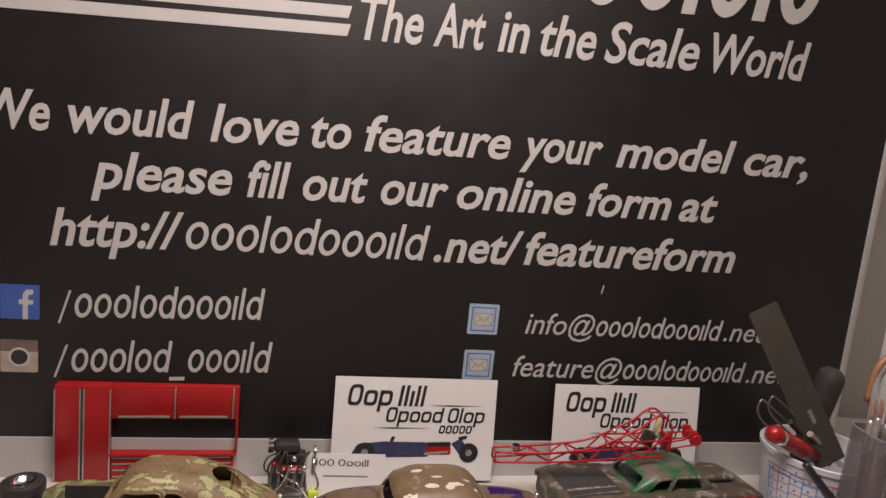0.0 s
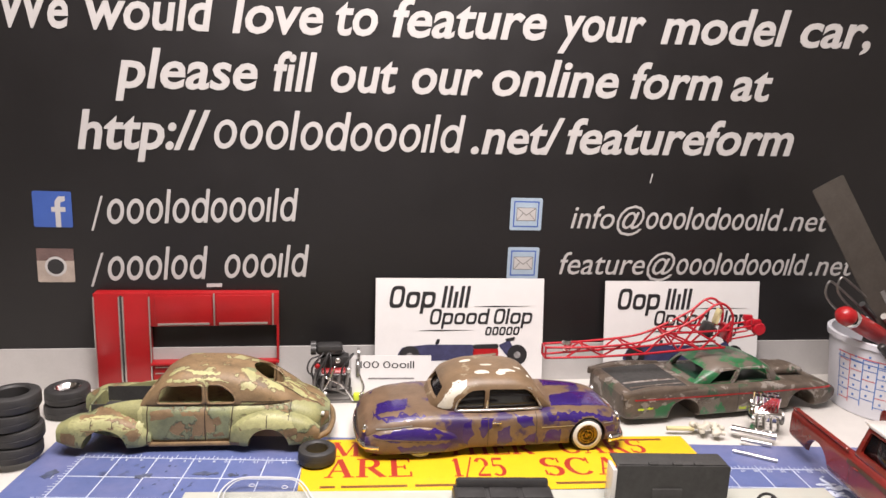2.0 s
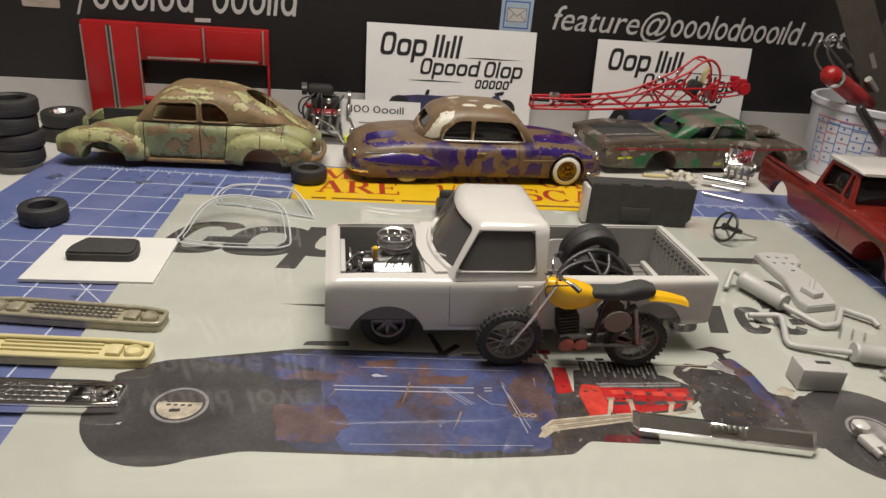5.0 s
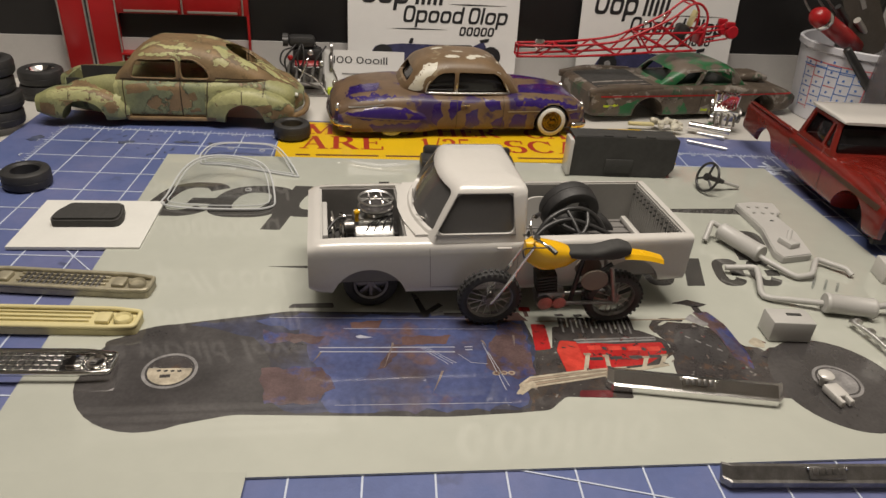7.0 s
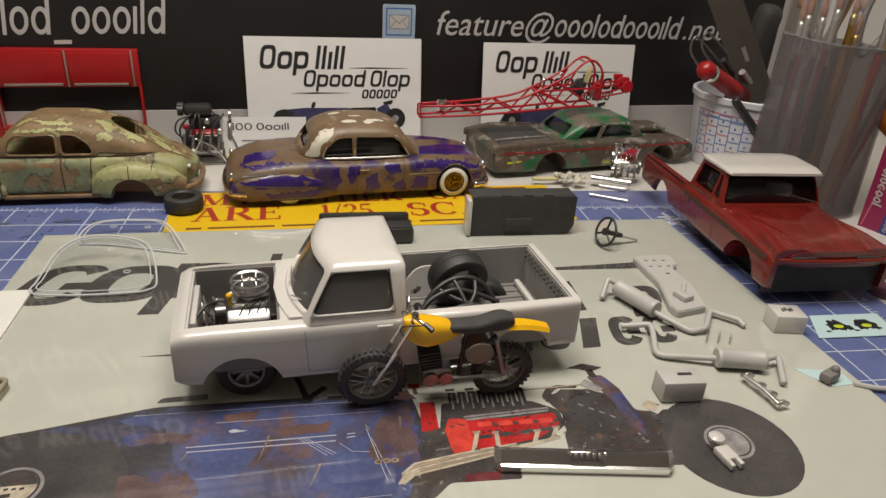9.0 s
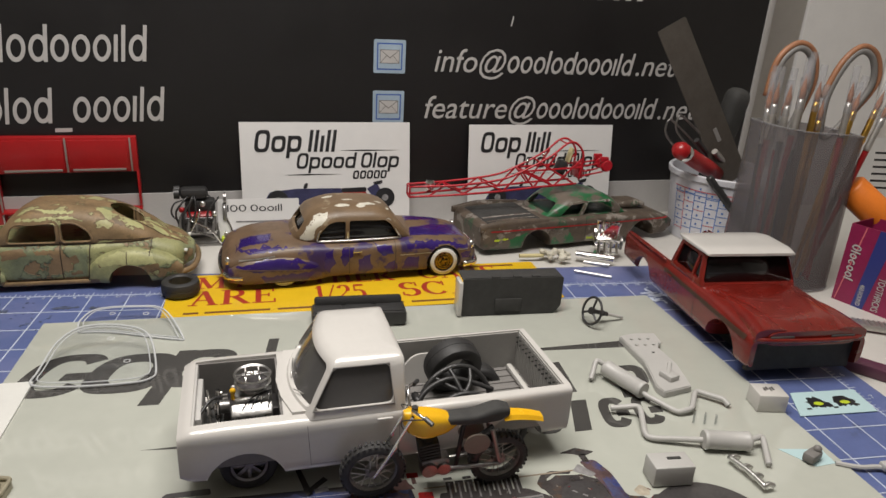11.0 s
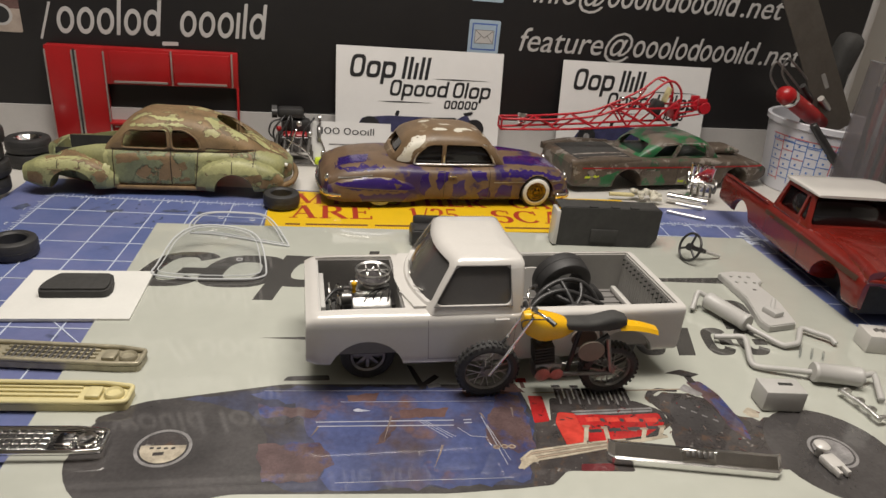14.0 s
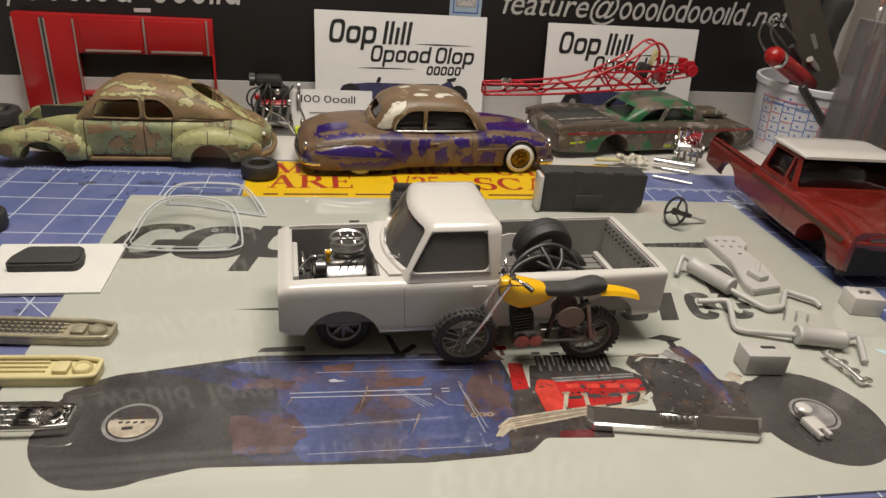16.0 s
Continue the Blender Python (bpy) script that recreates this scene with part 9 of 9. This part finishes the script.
# ---- tool cup ----
def tool_cup():
    CX, CY, H = 0.391, 0.700, 0.070
    c = thing("measuring_cup", pose(CX, CY, -0.004), "white plastic mixing cup with blue and red scale print", "cup")
    r0, r1 = 0.0460, 0.0535
    bm = bmesh.new()
    lathe(bm, [(0.0001, 0.0), (r0, 0.0), (r0 + 0.001, 0.001), (r1, H - 0.007), (r1 + 0.0022, H - 0.006), (r1 + 0.0026, H - 0.001), (r1 + 0.0010, H), (r1 - 0.0010, H - 0.001), (r0 - 0.001, 0.002), (0.0001, 0.002)], 56)
    bmesh.ops.recalc_face_normals(bm, faces=bm.faces)
    part("cup_wall", bm, M_CUP, c)

    def band(a0, a1, z0, z1, mat, name="printed_line"):
        bm = bmesh.new()
        n = max(1, int(abs(a1 - a0) / 4))
        row = []
        for k in range(n + 1):
            a = radians(a0 + (a1 - a0) * k / n)
            pair = []
            for z in (z0, z1):
                r = r0 + 0.001 + (r1 - r0 - 0.001) * z / (H - 0.007) + 0.00025
                pair.append(bm.verts.new((r * math.cos(a), r * math.sin(a), z)))
            row.append(pair)
        for p, q in zip(row, row[1:]):
            bm.faces.new((p[0], q[0], q[1], p[1]))
        part(name, bm, mat, c)
    for k in range(13):
        a = 182 + k * 13
        band(a, a + 0.9, 0.010, 0.054, M_CUPRED if k % 4 == 1 else M_CUPBLUE)
        for j in range(5):
            z = 0.012 + 0.009 * j + 0.0025 * (k % 3)
            band(a, a + 13, z, z + 0.0007, M_CUPBLUE if (j + k) % 4 else M_CUPRED)
            band(a + 5, a + 7, z + 0.003, z + 0.005, M_CUPBLUE, "printed_bar")
    band(180, 350, 0.054, 0.0550, M_CUPRED)
    band(180, 350, 0.0495, 0.0503, M_CUPBLUE)
    # steel rule
    m = pose(0.344, 0.690, 0.132, 0, 0, 0) @ pose(0, 0, 0, -6, -31, 0)
    bm = bmesh.new()
    slab(bm, round_poly([(-0.0145, -0.085), (0.0145, -0.085), (0.0145, 0.080), (-0.0145, 0.080)], 0.002), -0.0006, 0.0006)
    moved(bm, pose(0, 0, 0, 90))
    r = thing("steel_rule", m, "dull worn steel rule standing in the cup", "ruler")
    part("blade", bm, M_STEEL, r)
    bm = bmesh.new()
    box(bm, (0.001, -0.0008, -0.035), (0.004, 0.0004, 0.014))
    part("stamped_mark", bm, M_BEDGREY, r)
    # dark handle
    h = thing("tool_handle", pose(0.386, 0.712, 0.095, 6, 6, 0), "black rubber tool handle standing in the cup", "tool")
    bm = bmesh.new()
    hull(bm, [(-0.050, 0.008, -0.008, 0.008, 3, 3), (0.0, 0.0105, -0.0095, 0.0095, 3, 3), (0.040, 0.0115, -0.010, 0.010, 3, 3), (0.048, 0.009, -0.008, 0.008, 3, 3), (0.050, 0.004, -0.004, 0.004, 3, 3)], 16, 20)
    part("grip", moved(bm, pose(0, 0, 0, 0, -90)), M_BLACKMATT, h)
    # red handled knife
    k = thing("hobby_knife", look((0.311, 0.666, 0.094), (0.400, 0.694, 0.050)), "red metal hobby knife lying across the cup", "tool")
    bm = bmesh.new()
    lathe(bm, [(0.0001, 0.0), (0.0055, -0.001), (0.0082, -0.006), (0.0082, -0.011)], 22)
    lathe(bm, [(0.0078, -0.017), (0.0078, -0.05), (0.0066, -0.07), (0.0001, -0.070)], 22)
    part("handle", bm, M_RED, k)
    bm = bmesh.new()
    lathe(bm, [(0.0082, -0.011), (0.0086, -0.012), (0.0086, -0.016), (0.0080, -0.017)], 22)
    part("collar", bm, M_CHROME, k, "bright metal collar")
    # wire tweezers and loops
    t = thing("tweezers", pose(0, 0, 0), "black wire tweezers hooked in the cup", "tool")
    for dx, dz in ((0, 0), (0.010, 0.004)):
        bm = bmesh.new()
        tube(bm, [(0.385 + dx, 0.700, 0.060), (0.350 + dx, 0.690, 0.088 + dz), (0.318 + dx, 0.685, 0.112 + dz), (0.309 + dx, 0.684, 0.116 + dz), (0.308 + dx, 0.684, 0.104 + dz), (0.322 + dx, 0.686, 0.090 + dz), (0.350 + dx, 0.690, 0.074)], 0.0010, 8)
        part("wire_loop", bm, M_DULLMETAL, t)
    bm = bmesh.new()
    cyl(bm, (0.340, 0.682, 0.098), (0.400, 0.700, 0.050), 0.0026, n=10)
    part("shaft", bm, M_BLACKPL, t)
    bm = bmesh.new()
    cyl(bm, (0.360, 0.680, 0.088), (0.412, 0.700, 0.050), 0.0030, n=10)
    tagged(part("pen", bm, M_SILVER), "silver pen lying in the cup", "pen")
    # black marker leaning on the outside
    mk = thing("marker_pen", look((0.346, 0.660, 0.068), (0.391, 0.651, 0.020)), "slim black marker pen leaning on the cup", "pen")
    bm = bmesh.new()
    lathe(bm, [(0.0001, 0), (0.0030, -0.0004), (0.0034, -0.002), (0.0036, -0.020), (0.0042, -0.034), (0.0048, -0.035), (0.0048, -0.096), (0.0001, -0.097)], 18)
    part("barrel", bm, M_BLACKPL, mk)


tool_cup()


# ---- brush holder ----
def brush_holder():
    CX, CY, H = 0.3720, 0.5800, 0.1385
    c = thing("brush_holder", pose(CX, CY, -0.004), "cloudy clear plastic brush holder full of paintbrushes", "brush holder")
    bm = bmesh.new()
    rings = []
    for q in (1.0, 0.965):
        for z in ((0.001, H) if q == 1.0 else (H, 0.003)):
            k = (1.0 + 0.06 * (1 - z / H)) * q
            rings.append([(0.0428 * k * math.copysign(abs(math.cos(a)) ** 0.55, math.cos(a)), 0.0250 * k * math.copysign(abs(math.sin(a)) ** 0.55, math.sin(a)), z - (0.008 * (0.5 + math.cos(a) * 0.5) if z == H else 0)) for a in (2 * math.pi * i / 40 for i in range(40))])
    loft(bm, rings)
    part("sleeve", bm, M_FROST, c)
    for z, k, d in ((H, 1.0, 0.008), (0.002, 1.06, 0.0)):
        bm = bmesh.new()
        tube(bm, [(0.0428 * k * math.copysign(abs(math.cos(a)) ** 0.55, math.cos(a)), 0.0250 * k * math.copysign(abs(math.sin(a)) ** 0.55, math.sin(a)), z - d * (0.5 + math.cos(a) * 0.5)) for a in (2 * math.pi * i / 40 for i in range(40))], 0.0008, 6, False, True)
        part("rim", bm, M_GUARD, c)
    random.seed(11)
    # brushes: handle, ferrule, bristle, sleeve
    spots = [(-0.034, 0.0), (-0.029, 0.008), (-0.024, -0.008), (-0.019, 0.004), (-0.013, -0.004), (-0.007, 0.008), (-0.003, -0.010), (0.020, -0.008), (0.025, 0.004), (0.031, -0.004), (0.036, 0.006), (-0.036, -0.006), (-0.027, -0.012), (-0.016, -0.013), (0.012, 0.002), (0.028, -0.012)]
    for i, (x, y) in enumerate(spots):
        lean = (-3 + 6 * (i % 11) / 10) + random.uniform(-2, 2) + (9 if 6 < i < 11 else 0)
        top = random.uniform(0.150, 0.176) if i < 7 else random.uniform(0.150, 0.170)
        b = thing("paintbrush", pose(CX + x * 0.95, CY + y, 0.002, random.uniform(-4, 4), lean, 0), "slim hobby paintbrush standing bristles up in the holder", "paintbrush", "paintbrushes")
        gold = i in (4, 6, 7, 8, 10, 14)
        bm = bmesh.new()
        cyl(bm, (0, 0, 0.0), (0, 0, top - 0.042), 0.0016, 0.0024, n=10)
        part("handle", bm, M_WOOD if gold else (M_BLACKPL if i % 3 else M_RED), b)
        bm = bmesh.new()
        lathe(bm, [(0.0001, top - 0.044), (0.0026, top - 0.044), (0.0029, top - 0.042), (0.0026, top - 0.040), (0.0024, top - 0.020), (0.0018, top - 0.016), (0.0001, top - 0.016)], 12)
        part("ferrule", bm, M_FERRULE if gold else M_SILVER, b)
        bm = bmesh.new()
        lathe(bm, [(0.0001, top - 0.017), (0.0019, top - 0.016), (0.0021, top - 0.010), (0.0001, top)], 10)
        part("bristles", bm, M_BRISTLE, b)
        bm = bmesh.new()
        cyl(bm, (0, 0, top - 0.024), (0, 0, top + 0.012), 0.0028, 0.0027, n=12, caps=False)
        s = part("guard_sleeve", bm, M_GUARD, b, "clear bristle guard")
        s.visible_shadow = False
    # scissors
    sc = thing("scissors", pose(0.3870, 0.5990, -0.006), "large scissors with orange and grey handles in the holder", "scissors")
    for cx, dx in ((0.368, 0.0), (0.418, 0.008)):
        path = [(cx - 0.004 - dx, 0, 0.128), (cx - 0.016 + dx * 0.3, 0, 0.158), (cx - 0.013 + dx, 0, 0.184), (cx - 0.001 + dx, 0, 0.196), (cx + 0.012 + dx, 0, 0.190), (cx + 0.017 + dx, 0, 0.170), (cx + 0.012, 0, 0.146), (cx + 0.004 - dx, 0, 0.126)]
        bm = bmesh.new()
        tube(bm, [(x - 0.392, y, z) for x, y, z in path], 0.0026, 10, True, True)
        hd = part("handle", bm, M_BEDGREY, sc, "grey grip")
        bm = bmesh.new()
        tube(bm, [((x - cx - dx * 0.5) * 1.24 + cx + dx * 0.5 - 0.392, 0.001, (z - 0.160) * 1.10 + 0.160) for x, y, z in path[1:7]], 0.0026, 8)
        part("outer_shell", bm, M_SCISSOR, hd, "worn orange-brown outer shell")
    bm = bmesh.new()
    box(bm, (0.0, 0, 0.075), (0.016, 0.002, 0.110), 0.0006, (0, 4, 0))
    box(bm, (0.004, 0.002, 0.075), (0.014, 0.002, 0.110), 0.0006, (0, -5, 0))
    part("blades", bm, M_STEEL, sc)


brush_holder()


# ---- toothpick box, orange bottle, label tube ----
def toothpick_box():
    c = thing("toothpick_box", pose(0.4330, 0.5215, -0.004, 0, 0, -67.6), "magenta and navy toothpick box standing open on the bench", "box")
    W, D, H, T = 0.062, 0.036, 0.066, 0.0007
    bm = bmesh.new()
    for x, y, sx, sy in ((0, -D / 2 + T / 2, W, T), (0, D / 2 - T / 2, W, T), (-W / 2 + T / 2, 0, T, D - 2 * T), (W / 2 - T / 2, 0, T, D - 2 * T)):
        box(bm, (x, y, H / 2), (sx, sy, H))
    box(bm, (0, 0, T / 2), (W - 2 * T, D - 2 * T, T))
    part("carton", bm, M_PINK, c, smooth=False)
    bm = bmesh.new()
    slab(bm, [(-W / 2 + 0.016, 0.0), (-W / 2 + 0.025, 0.0), (-W / 2 + 0.034, H), (-W / 2 + 0.022, H)], 0, 0.0003)
    part("printed_stripe", moved(bm, pose(0, -D / 2, 0, 90)), M_NAVY, c, smooth=False)
    bm = bmesh.new()
    slab(bm, [(-W / 2 + 0.002, H * 0.02), (-W / 2 + 0.0028, H * 0.02), (-W / 2 + 0.0125, H * 0.99), (-W / 2 + 0.0115, H * 0.99)], 0, 0.0003)
    part("printed_line", moved(bm, pose(0, -D / 2, 0, 90)), M_CUPRED, c, smooth=False)
    down = pose(0, -D / 2 - 0.0004, 0, 90) @ pose(0, 0, 0, 0, 0, -90)

    def vertical(bm, x, z0, z1):
        """Print that reads down the face, its foot at x."""
        moved(fit_width(bm, -z1, -z0), pose(0, x, 0))
        return moved(bm, down)
    pieces("printed_shape", vertical(mark_row("Rlocool", 0.0075, 0.1, 0.2), -W / 2 + 0.005, 0.020, 0.050), M_PRINT_WHITE, c)
    pieces("printed_shape", vertical(mark_row("Rlocool", 0.0100, 0.1, 0.2), -W / 2 + 0.042, 0.022, 0.056), M_NAVY, c)
    pieces("letter", vertical(lettering("400 ROUND", 0.0052), -W / 2 + 0.0190, 0.002, 0.020), M_PRINT_WHITE, c)
    pieces("letter", vertical(lettering("TOOTHPICKS", 0.0075), -W / 2 + 0.0310, 0.002, 0.030), M_PRINT_WHITE, c)
    b = thing("orange_bottle", look((0.4220, 0.5760, 0.0830), (0.4560, 0.5580, 0.0540)), "orange plastic bottle leaning beside the toothpick box", "bottle")
    bm = bmesh.new()
    lathe(bm, [(0.0001, 0.0), (0.0110, 0.0), (0.0130, -0.002), (0.0130, -0.078), (0.0100, -0.084), (0.0001, -0.084)], 28)
    part("body", bm, M_ORANGE, b)
    t = thing("glue_tube", look((0.4600, 0.5900, 0.122), (0.4680, 0.5860, 0.0)), "white printed glue tube standing behind the box", "tube")
    bm = bmesh.new()
    hull(bm, [(-0.118, 0.010, -0.006, 0.006, 3, 3), (-0.03, 0.014, -0.006, 0.006, 3, 3), (0.0, 0.015, -0.001, 0.001, 3, 3)], 14, 18)
    part("body", moved(bm, pose(0, 0, 0, 0, 90)), M_PAPER, t)
    for k in range(6):
        bm = bmesh.new()
        box(bm, (0.0068, 0, -0.012 - k * 0.006), (0.0004, 0.018, 0.0018))
        part("small_print_bar", bm, M_INK, t, smooth=False)


toothpick_box()
bm = bmesh.new()
box(bm, (0, 0, 0.004), (0.012, 0.19, 0.008), 0.0012)
tagged(part("paint_stick", bm, material("plum_lacquer", (0.10, 0.035, 0.06), 0.35), at=pose(0.352, 0.415, -0.004, 0, 0, 42)), "dark plum lacquered stick at the mat's edge", "stick")
c = thing("metal_file", pose(0.4080, 0.4780, -0.003, 0, 0, -25), "ribbed bright metal file on the bench", "file")
bm = bmesh.new()
box(bm, (0, 0, 0.003), (0.110, 0.012, 0.004), 0.0008)
part("blade", bm, M_SILVER, c)
for k in range(30):
    bm = bmesh.new()
    box(bm, (-0.052 + k * 0.0036, 0, 0.0052), (0.0014, 0.011, 0.0008))
    part("ridge", bm, M_SILVER, c)

# dried paint specks scattered on the cutting mat
random.seed(23)
bm = bmesh.new()
for k in range(60):
    if k < 34:
        x, y = random.gauss(-0.205, 0.040), random.gauss(0.545, 0.016)
    else:
        x, y = random.uniform(0.205, 0.30), random.gauss(0.585, 0.030)
    if y > 0.572 or abs(x) > 0.29 or (x > -0.185 and y < 0.545 and x < 0.2):
        continue
    r = random.choice((0.0004, 0.0005, 0.0006, 0.0008, 0.0010))
    a = random.uniform(0, 3)
    slab(bm, ragged(ellipse(x, y, r * random.uniform(1.0, 2.2), r * 0.7, 9, math.degrees(a)), r * 0.4, r * 0.5, k), -0.0009, -0.00080)
for x, y, rx, ry, rot in ((-0.226, 0.5515, 0.0060, 0.0026, 15), (-0.287, 0.5520, 0.0060, 0.0035, 60), (-0.186, 0.5560, 0.0080, 0.0020, 4), (-0.168, 0.5545, 0.0040, 0.0018, -8), (-0.2035, 0.5325, 0.0030, 0.0012, 30)):
    slab(bm, ragged(ellipse(x, y, rx, ry, 20, rot), 0.0012, 0.0012, int(1000 * rx)), -0.0009, -0.00082)
tagged(part("paint_specks", bm, M_SPECK, smooth=False), "dried dark paint specks spattered on the cutting mat", "paint specks", kind="stuff")
rng = random.Random(17)
bm = bmesh.new()
for k in range(26):
    x, y = 0.2470 + rng.gauss(0, 0.0050), 0.5500 + rng.gauss(0, 0.0062)
    a, q = rng.choice((0, 90, 0, 90, 20)), rng.uniform(0.0006, 0.0014)
    slab(bm, ragged(ellipse(x, y, q * rng.uniform(1.4, 3.4), q, 10, a), q * 0.3, q * 0.6, k), -0.0009, -0.00078 + 0.000002 * k)
tagged(part("mat_wear", bm, M_MAT_LINE, smooth=False), "pale worn patch rubbed into the blue cutting mat", "worn patch", kind="stuff")
